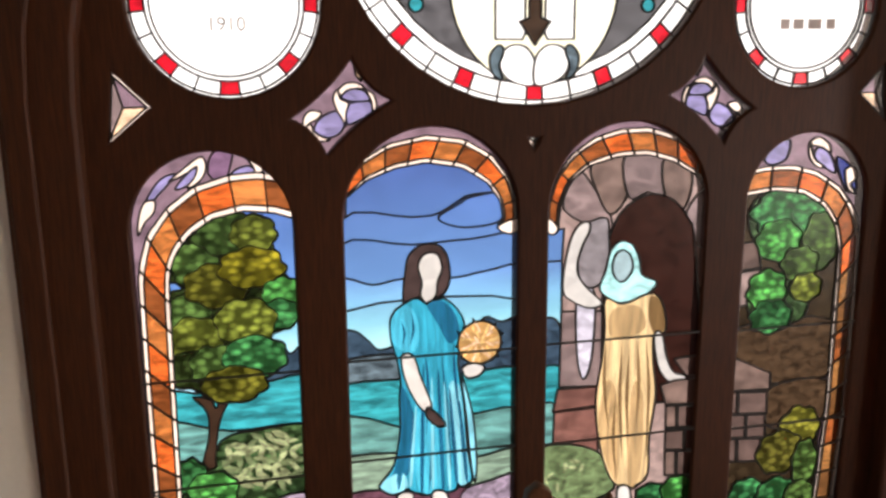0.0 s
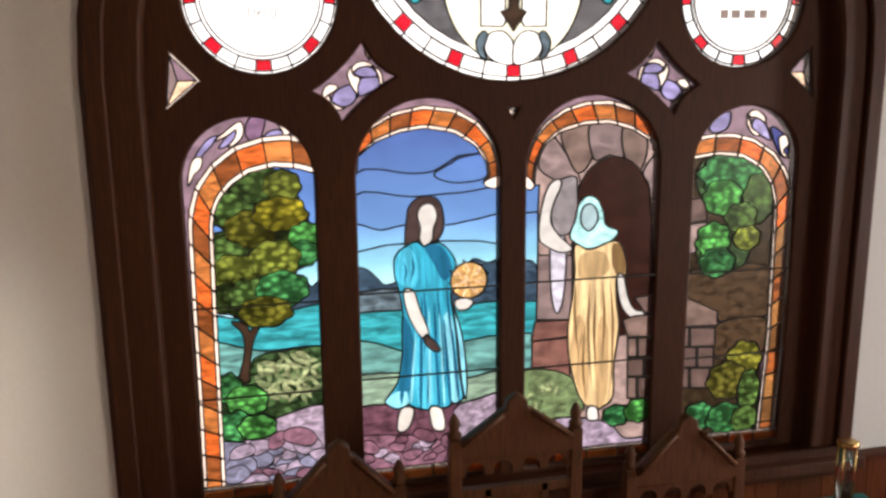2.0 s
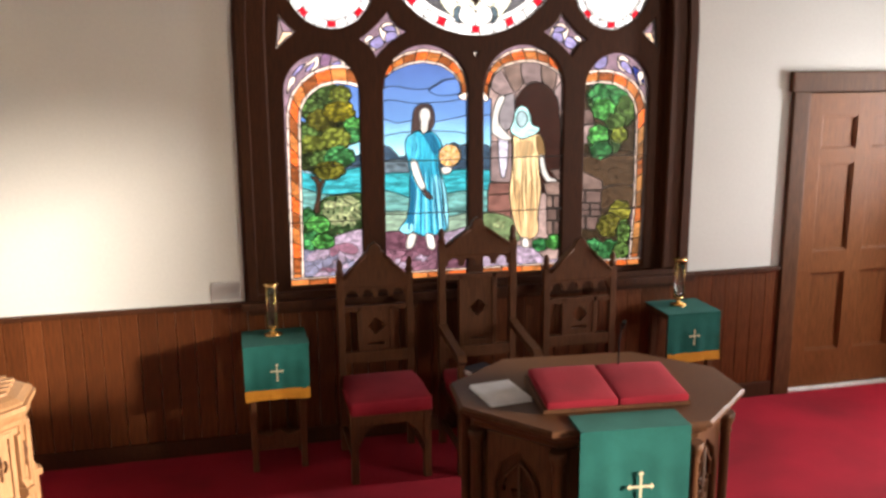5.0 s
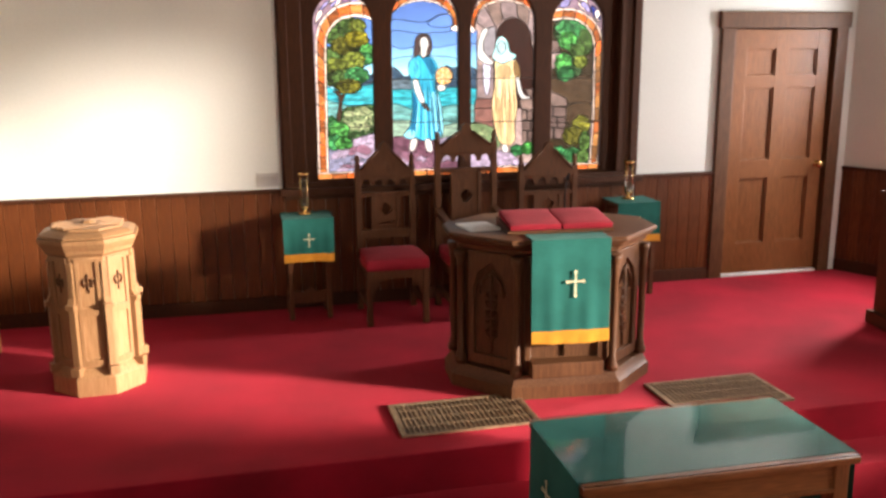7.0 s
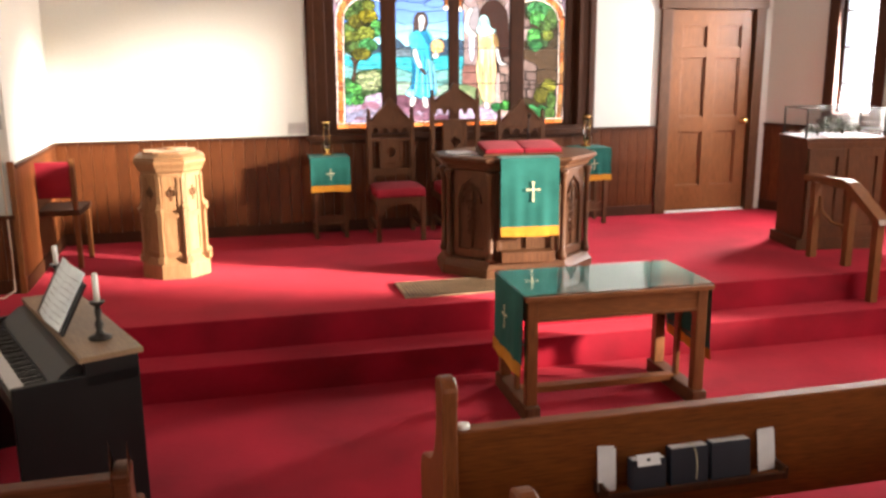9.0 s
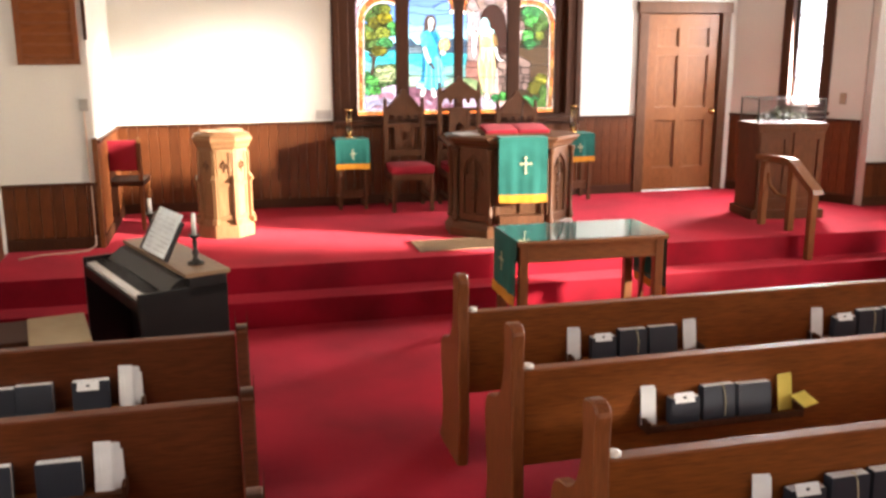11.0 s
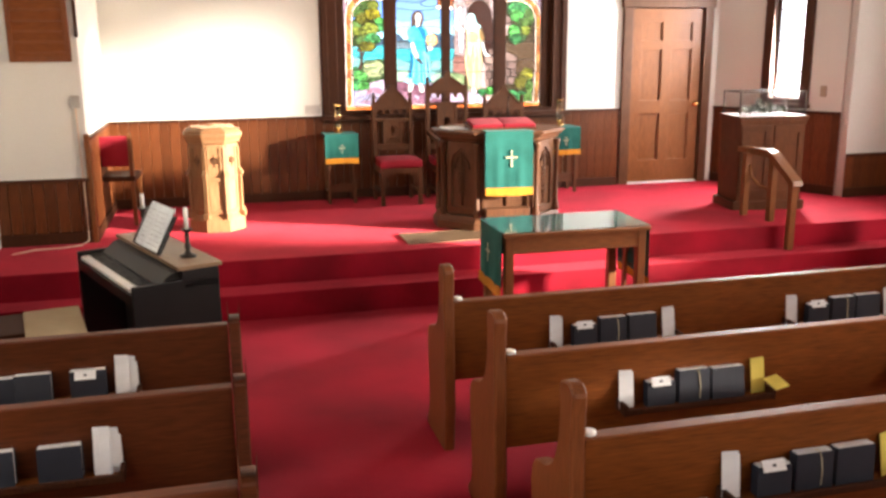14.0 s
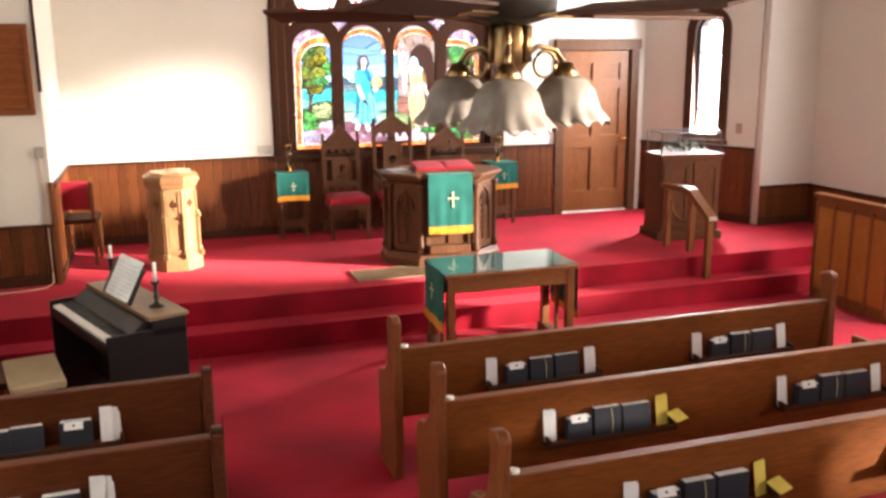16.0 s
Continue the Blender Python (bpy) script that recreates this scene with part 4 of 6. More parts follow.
def roundel(key, x, z, r, red_every, heart, band=0.8, edge=0.94, red=0.85):
    PICTURE[key] = [("white", disc(x, z, r))]
    steps = red_every * 3
    for k in range(steps):
        a0, a1 = math.tau * (k - 0.5) / steps - math.pi / 2, math.tau * (k + 0.5) / steps - math.pi / 2
        mid = k % 3 == 0
        c = (a0 + a1) / 2
        h = (a1 - a0) / 2 * (red if mid else (3 - red) / 2)
        if not mid:
            c += (a1 - a0) * (1 - red) / 4 * (-1 if k % 3 == 1 else 1)
        for tint, f0, f1 in ((("ruby" if mid else "white"), band, edge), ("white", edge, 1.0)):
            PICTURE[key].append((tint, arch(x, z, r * f1, c - h, c + h, 5) + arch(x, z, r * f0, c + h, c - h, 5)))
    PICTURE[key].append(("white", disc(x, z, r * band)))
    PICTURE[key].append((heart, disc(x, z, r * (band - 0.05))))


CIRCLES = [(0.036, 2.672, 0.252), (0.878, 2.968, 0.582), (1.731, 2.672, 0.25)]
roundel(4, *CIRCLES[0], 8, "white")
roundel(6, *CIRCLES[2], 8, "white")
roundel(5, *CIRCLES[1], 16, "shadow", 0.885, 0.965, 0.66)
cx, cz, cr = CIRCLES[1]
PICTURE[5].append(("ivory", [(cx + 0.246 * math.cos(k * math.tau / 48), cz - 0.247 + 0.275 * math.sin(k * math.tau / 48)) for k in range(48)]))
for s in (-1, 1):
    PICTURE[5].append(("white", curved([(cx + s * u, cz + v) for u, v in [(0.002, -0.519), (0.065, -0.51), (0.099, -0.478), (0.099, -0.439), (0.075, -0.412), (0.033, -0.412), (0.002, -0.448)]])))
    PICTURE[5].append(("slate2", curved([(cx + s * u, cz + v) for u, v in [(0.107, -0.409), (0.132, -0.439), (0.124, -0.486), (0.094, -0.505), (0.104, -0.467), (0.091, -0.424)]])))
    PICTURE[5].append(("white", [(cx + s * u, cz + v) for u, v in [(0.117, -0.198), (0.031, -0.197), (0.029, -0.378), (0.038, -0.394), (0.116, -0.393)]]))
    PICTURE[5].append(("teal", disc(cx + s * 0.34, cz - 0.3, 0.02, 12)))
PICTURE[5].append(("trunk", [(cx - 0.018, cz + 0.1), (cx - 0.018, cz - 0.335), (cx - 0.045, cz - 0.345), (cx, cz - 0.41), (cx + 0.045, cz - 0.345), (cx + 0.018, cz - 0.335), (cx + 0.018, cz + 0.1)]))
KITES = []
for s in (-1, 1):
    k = [(WIN_X + s * (WIN_X - u), v) for u, v in ((0.36, 2.54), (0.482, 2.413), (0.282, 2.253), (0.176, 2.368))]
    mid = tuple(sum(p[i] for p in k) / 4 for i in (0, 1))
    k = [q for a, b in zip(k, k[1:] + k[:1]) for q in (a, *[tuple(a[i] + (b[i] - a[i]) * f + (mid[i] - (a[i] + b[i]) / 2) * 0.68 * f * (1 - f) for i in (0, 1)) for f in (0.2, 0.4, 0.6, 0.8)])]
    KITES.append(k)
    key = 7 + (s + 1) // 2
    PICTURE[key] = [("lilac", k)]
    for tint, ring in (("lavender", ((0.251, 2.339), (0.268, 2.368), (0.308, 2.387), (0.327, 2.371), (0.333, 2.345), (0.314, 2.322), (0.287, 2.316), (0.264, 2.325))),
                       ("cream", ((0.223, 2.366), (0.242, 2.389), (0.272, 2.384), (0.262, 2.368), (0.237, 2.354), (0.226, 2.342))),
                       ("cream", ((0.227, 2.340), (0.243, 2.353), (0.250, 2.334), (0.270, 2.319), (0.293, 2.310), (0.272, 2.306), (0.246, 2.316))),
                       ("lavender", ((0.340, 2.391), (0.350, 2.407), (0.404, 2.411), (0.413, 2.382), (0.377, 2.362), (0.343, 2.351))),
                       ("lavender", ((0.328, 2.426), (0.344, 2.441), (0.368, 2.446), (0.394, 2.437), (0.403, 2.414), (0.351, 2.413))),
                       ("cream", ((0.321, 2.444), (0.343, 2.461), (0.372, 2.461), (0.395, 2.446), (0.371, 2.447), (0.344, 2.442), (0.328, 2.429))),
                       ("cream", ((0.398, 2.441), (0.415, 2.432), (0.424, 2.405), (0.420, 2.383), (0.413, 2.388), (0.410, 2.411))),
                       ("cream", ((0.306, 2.423), (0.318, 2.444), (0.325, 2.420), (0.347, 2.407), (0.340, 2.383), (0.337, 2.345), (0.329, 2.365), (0.314, 2.391))),
                       ("buff", ((0.354, 2.528), (0.370, 2.513), (0.391, 2.516), (0.378, 2.498), (0.383, 2.467), (0.369, 2.484), (0.364, 2.510)))):
        PICTURE[key].append((tint, curved([(WIN_X + s * (WIN_X - u), v) for u, v in ring])))
TRIS = []
for s in (-1, 1):
    t = [(WIN_X + s * (WIN_X - u), v) for u, v in ((-0.262, 2.515), (-0.158, 2.408), (-0.287, 2.3))]
    TRIS.append(t)
    m = tuple(sum(p[i] for p in t) / 3 for i in (0, 1))
    key = 9 + (s + 1) // 2
    PICTURE[key] = [("cream", t)]
    inner = [tuple(p[i] * 0.76 + m[i] * 0.24 for i in (0, 1)) for p in t]
    for a in range(3):
        PICTURE[key].append((("lilac", "buff", "stone2")[a], [inner[a], inner[(a + 1) % 3], m]))
TRIS.append([(0.848, 2.308), (0.907, 2.306), (0.878, 2.246)])
PICTURE[11] = [("cream", TRIS[2]), ("pale", [(0.878, 2.288), (0.86, 2.3), (0.896, 2.3)])]


def build_glass(key):
    """Lays the pieces over one another, cuts them at every outline and leads the seams."""
    verts, faces = [], []
    for tint, ring in PICTURE[key]:
        if sum(a[0] * b[1] - b[0] * a[1] for a, b in zip(ring, ring[1:] + ring[:1])) < 0:
            ring = ring[::-1]
        start = len(verts)
        verts += [Vector(p) for p in ring]
        faces.append(list(range(start, len(verts))))
    vo, _, fo, _, _, of = delaunay_2d_cdt(verts, [], faces, 0, 1e-5)
    owner, seams = {}, {}
    for f, ids in zip(fo, of):
        if 0 not in ids:
            continue
        top = max(ids)
        owner.setdefault(top, []).append(f)
        for a, b in zip(f, f[1:] + f[:1]):
            seams.setdefault((min(a, b), max(a, b)), []).append(top)
    for top, fs in owner.items():
        bm, put = bmesh.new(), {}
        for f in fs:
            for v in f:
                if v not in put:
                    put[v] = bm.verts.new((vo[v].x, GY, vo[v].y))
            bm.faces.new([put[v] for v in f])
        part("pane", bm, TINT[PICTURE[key][top][0]], window)
    lead = bmesh.new()
    for (a, b), tops in seams.items():
        if len(tops) == 2 and tops[0] == tops[1]:
            continue
        kinds = {PICTURE[key][k][0][:4] for k in tops}
        half = 0.0026
        if len(tops) == 2 and kinds <= {"robe"} or len(tops) == 2 and kinds <= {"gown"} or len(tops) == 2 and kinds <= {"stra", "buff"} or len(tops) == 2 and kinds <= {"bush", "moss", "gras"}:
            continue                               # painted folds and leaves, no lead
        if len(tops) == 2 and (kinds <= {"path"} or kinds <= {"leaf", "cano"}):
            half = 0.0012
        p, q = vo[a], vo[b]
        d = q - p
        if d.length < 1e-6:
            continue
        d.normalize()
        s, e = Vector((-d.y, d.x)) * half, d * half * 0.6
        c = [p - e + s, q + e + s, q + e - s, p - e - s]
        lo = [lead.verts.new((v.x, GY - 0.004, v.y)) for v in c]
        hi = [lead.verts.new((v.x, GY + 0.004, v.y)) for v in c]
        lead.faces.new(lo)
        lead.faces.new(hi[::-1])
        for k in range(4):
            lead.faces.new((lo[k], hi[k], hi[(k + 1) % 4], lo[(k + 1) % 4]))
    part("lead_came", lead, LEAD, window, "dark lead strips between the panes")


for key in PICTURE:
    build_glass(key)


# iron saddle bars across the lancets
for x0, x1, levels in ((-0.252, 0.19, (1.33, 1.655)), (0.316, 0.836, (1.355, 1.669)), (0.92, 1.44, (1.344, 1.672)), (1.565, 2.003, (1.327, 1.665))):
    for z in levels:
        part("saddle_bar", block(x0, x1, GY - 0.012, GY - 0.006, z - 0.003, z + 0.003), LEAD, window)


# tracery: one carved plate with all its openings, and a deeper frame round it
rim = [(WIN_X - WIN_R + 0.16, WIN_BOT + 0.03), (WIN_X + WIN_R - 0.16, WIN_BOT + 0.03)] + arch(WIN_X, WIN_SPRING, WIN_R - 0.16)
holes = LANCETS + [disc(x, z, r) for x, z, r in CIRCLES] + KITES + TRIS
part("tracery", cut_plate([rim] + holes, 0.066, 0.13, 0.007), DARK, window, "dark carved oak tracery")
part("window_frame", cut_plate([outer_arch, rim], -0.008, 0.2, 0.012), DARK, window, "broad dark oak frame")
casing_out = [(WIN_X - WIN_R + 0.012, WIN_BOT - 0.01), (WIN_X + WIN_R - 0.012, WIN_BOT - 0.01)] + arch(WIN_X, WIN_SPRING, WIN_R - 0.012)
casing_in = [(WIN_X - WIN_R + 0.06, WIN_BOT + 0.05), (WIN_X + WIN_R - 0.06, WIN_BOT + 0.05)] + arch(WIN_X, WIN_SPRING, WIN_R - 0.06)
part("casing_moulding", cut_plate([casing_out, casing_in], -0.03, -0.009, 0.008), DARK, window)
part("window_sill", block(WIN_X - WIN_R - 0.03, WIN_X + WIN_R + 0.03, -0.075, -0.002, WIN_BOT - 0.03, WIN_BOT + 0.02, 0.008), DARK, window, "dark oak sill")

year = bpy.data.curves.new("year", "FONT")
year.body, year.size, year.align_x = "1910", 0.05, "CENTER"
year.extrude = 0.0008
year_ob = bpy.data.objects.new("year", year)
bm = bmesh.new()
me = bpy.data.meshes.new_from_object(year_ob)
bm.from_mesh(me)
bpy.data.objects.remove(year_ob)
bmesh.ops.transform(bm, matrix=pose(0.036, GY - 0.006, 2.60, 90, 0, 0), verts=bm.verts[:])
part("painted_year", bm, plain("faded_brown_paint", (0.7, 0.62, 0.58), 0.8), window, "faded painted year")
bm = bmesh.new()
for u, w in ((-0.07, 0.03), (-0.025, 0.035), (0.03, 0.045), (0.085, 0.03)):
    box(bm, 1.731 + u - w / 2, 1.731 + u + w / 2, GY - 0.007, GY - 0.005, 2.6, 2.63)
part("painted_bars", bm, bpy.data.materials["faded_brown_paint"], window, "faded unreadable painted line")

# bright overcast sky behind the window
bm = bmesh.new()
bmesh.ops.create_grid(bm, x_segments=1, y_segments=1, size=1.0)
bmesh.ops.transform(bm, matrix=pose(0.9, 1.6, 2.2, 90, 0, 0) @ Matrix.Diagonal((3.2, 3.0, 1, 1)), verts=bm.verts[:])
glow = bpy.data.materials.new("bright_sky")
glow.use_nodes = True
gn, gl = glow.node_tree.nodes, glow.node_tree.links
gn.remove(gn["Principled BSDF"])
em = gn.new("ShaderNodeEmission")
gt = spread(gn, gl, 0.6)
gl.new(ramp(gn, gl, gt.outputs[0], [(0.3, (0.93, 0.96, 1.0)), (0.7, (1.0, 0.99, 0.97))]).outputs[0], em.inputs[0])
em.inputs[1].default_value = 1.42
gl.new(em.outputs[0], gn["Material Output"].inputs[0])
solo("backdrop_sky", bm, glow, "bright hazy sky outside the window", "sky", kind="structure")


# ---- door ----
def panelled_door():
    d = thing("door_1", "closed six-panel oak door in a plain oak casing", "door", kind="structure")
    w, zs = DOOR_X1 - DOOR_X0, (0.024, 2.03)
    bm = bmesh.new()
    stile, mid = 0.125, 0.12
    rails = [(0.024, 0.28), (0.83, 0.98), (1.57, 1.67), (1.88, 2.03)]
    for x0, x1 in ((0, stile), (w / 2 - mid / 2, w / 2 + mid / 2), (w - stile, w)):
        box(bm, DOOR_X0 + x0, DOOR_X0 + x1, 0.012, 0.052, *zs, 0.004)
    for z0, z1 in rails:
        for x0, x1 in ((stile, w / 2 - mid / 2), (w / 2 + mid / 2, w - stile)):
            box(bm, DOOR_X0 + x0 - 0.002, DOOR_X0 + x1 + 0.002, 0.013, 0.051, z0, z1, 0.004)
    part("door_frame", bm, OAK, d)
    for (a, b) in zip(rails, rails[1:]):
        for x0, x1 in ((stile, w / 2 - mid / 2), (w / 2 + mid / 2, w - stile)):
            p = block(DOOR_X0 + x0, DOOR_X0 + x1, 0.036, 0.05, a[1], b[0])
            for q0, q1, r0, r1 in ((x0, x1, a[1], a[1] + 0.012), (x0, x1, b[0] - 0.012, b[0]), (x0, x0 + 0.012, a[1] + 0.012, b[0] - 0.012), (x1 - 0.012, x1, a[1] + 0.012, b[0] - 0.012)):
                box(p, DOOR_X0 + q0, DOOR_X0 + q1, 0.024, 0.038, r0, r1, 0.004)
            part("door_panel", p, OAK, d)
    cas = bmesh.new()
    box(cas, DOOR_X0 - 0.13, DOOR_X0 - 0.012, -0.035, 0.06, 0, DOOR_TOP + 0.012, 0.008)
    box(cas, DOOR_X1 + 0.012, DOOR_X1 + 0.12, -0.035, 0.06, 0, DOOR_TOP + 0.012, 0.008)
    box(cas, DOOR_X0 - 0.15, DOOR_X1 + 0.14, -0.042, 0.06, DOOR_TOP + 0.012, DOOR_TOP + 0.14, 0.01)
    part("door_casing", cas, PULPIT, d, "darker oak casing")
    # White strip added for the line of light that shows under the door.
    part("threshold", block(DOOR_X0 - 0.005, DOOR_X1 + 0.005, -0.02, 0.06, 0.0, 0.018, 0.005), plain("door_gap_white", (0.75, 0.74, 0.72), 0.35), d, "white strip standing in for light under the door")
    # Hidden board added behind the door to block light leaking round its edges.
    part("door_stop", block(DOOR_X0 - 0.018, DOOR_X1 + 0.018, 0.1, 0.14, 0.0, DOOR_TOP + 0.018), DARK, d)
    knob = bmesh.new()
    lathe(knob, [(0.028, 0), (0.028, 0.006), (0.01, 0.01), (0.01, 0.035), (0.026, 0.045), (0.03, 0.058), (0.024, 0.07), (0.008, 0.074)], 16)
    part("door_knob", knob, BRASS, d, "round brass knob", pose(DOOR_X1 - 0.055, 0.012, 0.93, 90, 0, 0))
    for z in (0.25, 1.75):
        part("hinge", lathe(bmesh.new(), [(0.007, 0), (0.007, 0.09)], 8), IRON, d, "", pose(DOOR_X0 - 0.004, 0.006, z))


panelled_door()


# ---- carved chairs behind the pulpit ----
def gothic_chair(at, w, back_h, apex, arms, label):
    c = thing("carved_chair", label, "chair", "carved chairs under the window", at=at)
    h, t = w / 2, 0.042
    by = 0.0                                       # the back; the seat reaches to y = -0.47
    for s in (-1, 1):
        post = block(s * h - t / 2, s * h + t / 2, by - t / 2, by + t / 2, 0, back_h - 0.09, 0.006)
        lathe(post, [(0.02, back_h - 0.09), (0.026, back_h - 0.075), (0.015, back_h - 0.06), (0.021, back_h - 0.035), (0.012, back_h - 0.012), (0.003, back_h)], 10, s * h, by)
        part("back_post", post, PULPIT, c)
        leg = block(s * h - t / 2, s * h + t / 2, -0.465, -0.423, 0, 0.4, 0.006)
        part("front_leg", leg, PULPIT, c)
        br = bmesh.new()
        prism(br, [(s * (h - t / 2), 0.385), (s * (h - 0.15), 0.385), (s * (h - 0.12), 0.335), (s * (h - 0.06), 0.29), (s * (h - t / 2), 0.2)], -0.456, -0.436)
        part("bracket", br, PULPIT, c)
        part("side_rail", block(s * h - 0.016, s * h + 0.016, -0.425, by - 0.02, 0.33, 0.4, 0.005), PULPIT, c)
        part("side_stretcher", block(s * h - 0.012, s * h + 0.012, -0.425, by - 0.02, 0.12, 0.155, 0.004), PULPIT, c)
    part("seat_frame", block(-h + 0.02, h - 0.02, -0.46, -0.43, 0.33, 0.4, 0.006), PULPIT, c)
    seat = block(-h - 0.025, h + 0.025, -0.49, by - 0.03, 0.395, 0.475, 0.03)
    bmesh.ops.subdivide_edges(seat, edges=seat.edges[:], cuts=2, use_grid_fill=True)
    for v in seat.verts:
        v.co.z += 0.022 * max(0, 1 - (v.co.x / (h + 0.03)) ** 2) * max(0, 1 - ((v.co.y + 0.26) / 0.24) ** 2) if v.co.z > 0.45 else 0
        v.co.x *= 0.92 if v.co.y > -0.1 else 1.0
    for f in seat.faces:
        f.smooth = True
    part("seat_cushion", seat, CUSHION, c, "plump red upholstered seat")
    inner = h - t / 2
    gz = back_h - 0.14
    # gable with a stepped point
    gable = [(-inner, gz - 0.02), (inner, gz - 0.02), (inner, gz + 0.035), (0.05, apex - 0.055), (0.034, apex - 0.05), (0.03, apex - 0.02), (0, apex), (-0.03, apex - 0.02), (-0.034, apex - 0.05), (-0.05, apex - 0.055), (-inner, gz + 0.035)]
    part("gable", cut_plate([gable], by - 0.02, by + 0.02, 0.005), PULPIT, c, "pointed carved gable")
    for s in (-1, 1):
        part("gable_moulding", tube(bmesh.new(), [(s * inner, by - 0.024, gz + 0.03), (s * 0.05, by - 0.024, apex - 0.06)], 0.009, 6), PULPIT, c)
    bays = 4
    bw = 2 * inner / bays
    arcade = [(-inner, gz - 0.02), (-inner, gz - 0.085)]
    for q in range(bays):
        mid = -inner + bw * (q + 0.5)
        arcade += [(mid - bw * 0.36, gz - 0.085)] + arch(mid, gz - 0.072, bw * 0.36, math.pi, 0.0, 8) + [(mid + bw * 0.36, gz - 0.085)]
    arcade += [(inner, gz - 0.085), (inner, gz - 0.02)]
    part("arcade", cut_plate([arcade[::-1]], by - 0.014, by + 0.014, 0.002), PULPIT, c, "row of small open arches")
    part("panel_rail", block(-inner, inner, by - 0.016, by + 0.016, gz - 0.17, gz - 0.135, 0.005), PULPIT, c)
    part("lower_rail", block(-inner, inner, by - 0.018, by + 0.018, 0.53, 0.6, 0.005), PULPIT, c)
    px, z0, z1 = inner * 0.52, 0.6, gz - 0.135
    for s in (-1, 1):
        part("back_stile", block(s * px - 0.014, s * px + 0.014, by - 0.016, by + 0.016, z0, z1, 0.004), PULPIT, c)
    zc = (z0 + z1) / 2 + 0.01
    hole = []
    for k in range(4):
        a = k * math.pi / 2
        hole += [(0.03 * math.cos(a) + 0.02 * math.cos(a + b), zc + 0.03 * math.sin(a) + 0.02 * math.sin(a + b)) for b in (-1.2, -0.6, 0, 0.6, 1.2)]
    panel = [(-px + 0.012, z0), (px - 0.012, z0), (px - 0.012, z1 - 0.055)] + arch(0, z1 - 0.055, px - 0.012, 0.0, math.pi, 10)[1:-1] + [(-px + 0.012, z1 - 0.055)]
    panel = [(u, min(v, z1 - 0.02)) for u, v in panel]
    slot = [(-0.05, z0 + 0.035), (0.05, z0 + 0.035), (0.05, z0 + 0.055), (-0.05, z0 + 0.055)]
    part("back_panel", cut_plate([panel, hole, slot], by - 0.01, by + 0.01, 0.002), PULPIT, c, "panel pierced by a quatrefoil")
    if arms:
        for s in (-1, 1):
            a = bmesh.new()
            prism(a, [(by - 0.02, 0.7), (by - 0.02, 0.745), (-0.2, 0.715), (-0.44, 0.69), (-0.48, 0.66), (-0.45, 0.64), (-0.4, 0.655), (-0.2, 0.68)], s * h - 0.024, s * h + 0.024, "x")
            part("arm", a, PULPIT, c)
            part("arm_post", block(s * h - 0.018, s * h + 0.018, -0.45, -0.415, 0.4, 0.655, 0.005), PULPIT, c)
    return c


gothic_chair(pose(0.21, -0.16, 0), 0.4, 1.15, 1.235, False, "dark carved oak chair with red seat under the window")
gothic_chair(pose(0.81, -0.2, 0), 0.43, 1.31, 1.36, True, "tall dark carved oak armchair with red seat")
gothic_chair(pose(1.468, -0.16, 0), 0.43, 1.11, 1.2, False, "dark carved oak chair with red seat beside the tall armchair")
bible = thing("hymn_book", "dark blue book lying on the armchair's red seat", "book", at=pose(0.78, -0.47, 0.498, 0, 0, 24))
part("cover", block(-0.08, 0.08, -0.11, 0.11, 0.03, 0.036, 0.002), LEATHER, bible)
part("page_block", block(-0.075, 0.077, -0.106, 0.106, 0.004, 0.03), PAPER, bible)
part("cover", block(-0.08, 0.08, -0.11, 0.11, 0.0, 0.004, 0.001), LEATHER, bible)


# ---- cloths ----
def stitched_cross(parent, x, y, z, h, along_x=True):
    """A thin cross with flared ends, standing in the x-z plane or in the y-z plane."""
    bm = bmesh.new()
    w, d = h * 0.034, 0.0012
    arms = [(-w, w, -h * 0.5, h * 0.5), (-h * 0.33, h * 0.33, h * 0.1 - w, h * 0.1 + w)]
    tips = [(0, h * 0.5), (0, -h * 0.5), (-h * 0.33, h * 0.1), (h * 0.33, h * 0.1)]
    for a, b, c0, c1 in arms:
        box(bm, a, b, -d, d, c0, c1)
    for u, v in tips:
        for k in range(3):
            ang = math.atan2(v - h * 0.1, u) + (k - 1) * 1.3
            lathe_bm = disc(u + h * 0.05 * math.cos(ang), v + h * 0.05 * math.sin(ang), h * 0.035, 8)
            prism(bm, lathe_bm, -d * 1.4 - 0.0004 * k, d)
    part("stitched_cross", bm, CREAM, parent, "cream stitched cross", pose(x, y, z, 0, 0, 0 if along_x else -90))


def hanging(x0, x1, z0, z1, y, folds=0.004, seed=1):
    """A hanging piece of cloth with slight folds, facing -y."""
    rnd = random.Random(seed)
    ph = rnd.uniform(0, 6)
    n, m = 24, 14
    bm = bmesh.new()
    grid = []
    for j in range(m + 1):
        row = []
        for i in range(n + 1):
            u, v = i / n, j / m
            wave = folds * v * (math.sin(u * 13 + ph) + 0.6 * math.sin(u * 27 + ph * 2))
            row.append((x0 + (x1 - x0) * u, y - abs(folds) * 1.7 * v + wave, z1 + (z0 - z1) * v + 0.004 * math.sin(u * 5 + ph) * v))
        grid.append(row)
    for side in (0.0, 0.004):
        vs = [[bm.verts.new((a, b + side, c)) for a, b, c in row] for row in grid]
        for j in range(m):
            for i in range(n):
                q = (vs[j][i], vs[j][i + 1], vs[j + 1][i + 1], vs[j + 1][i])
                bm.faces.new(q if side else q[::-1]).smooth = True
    return bm


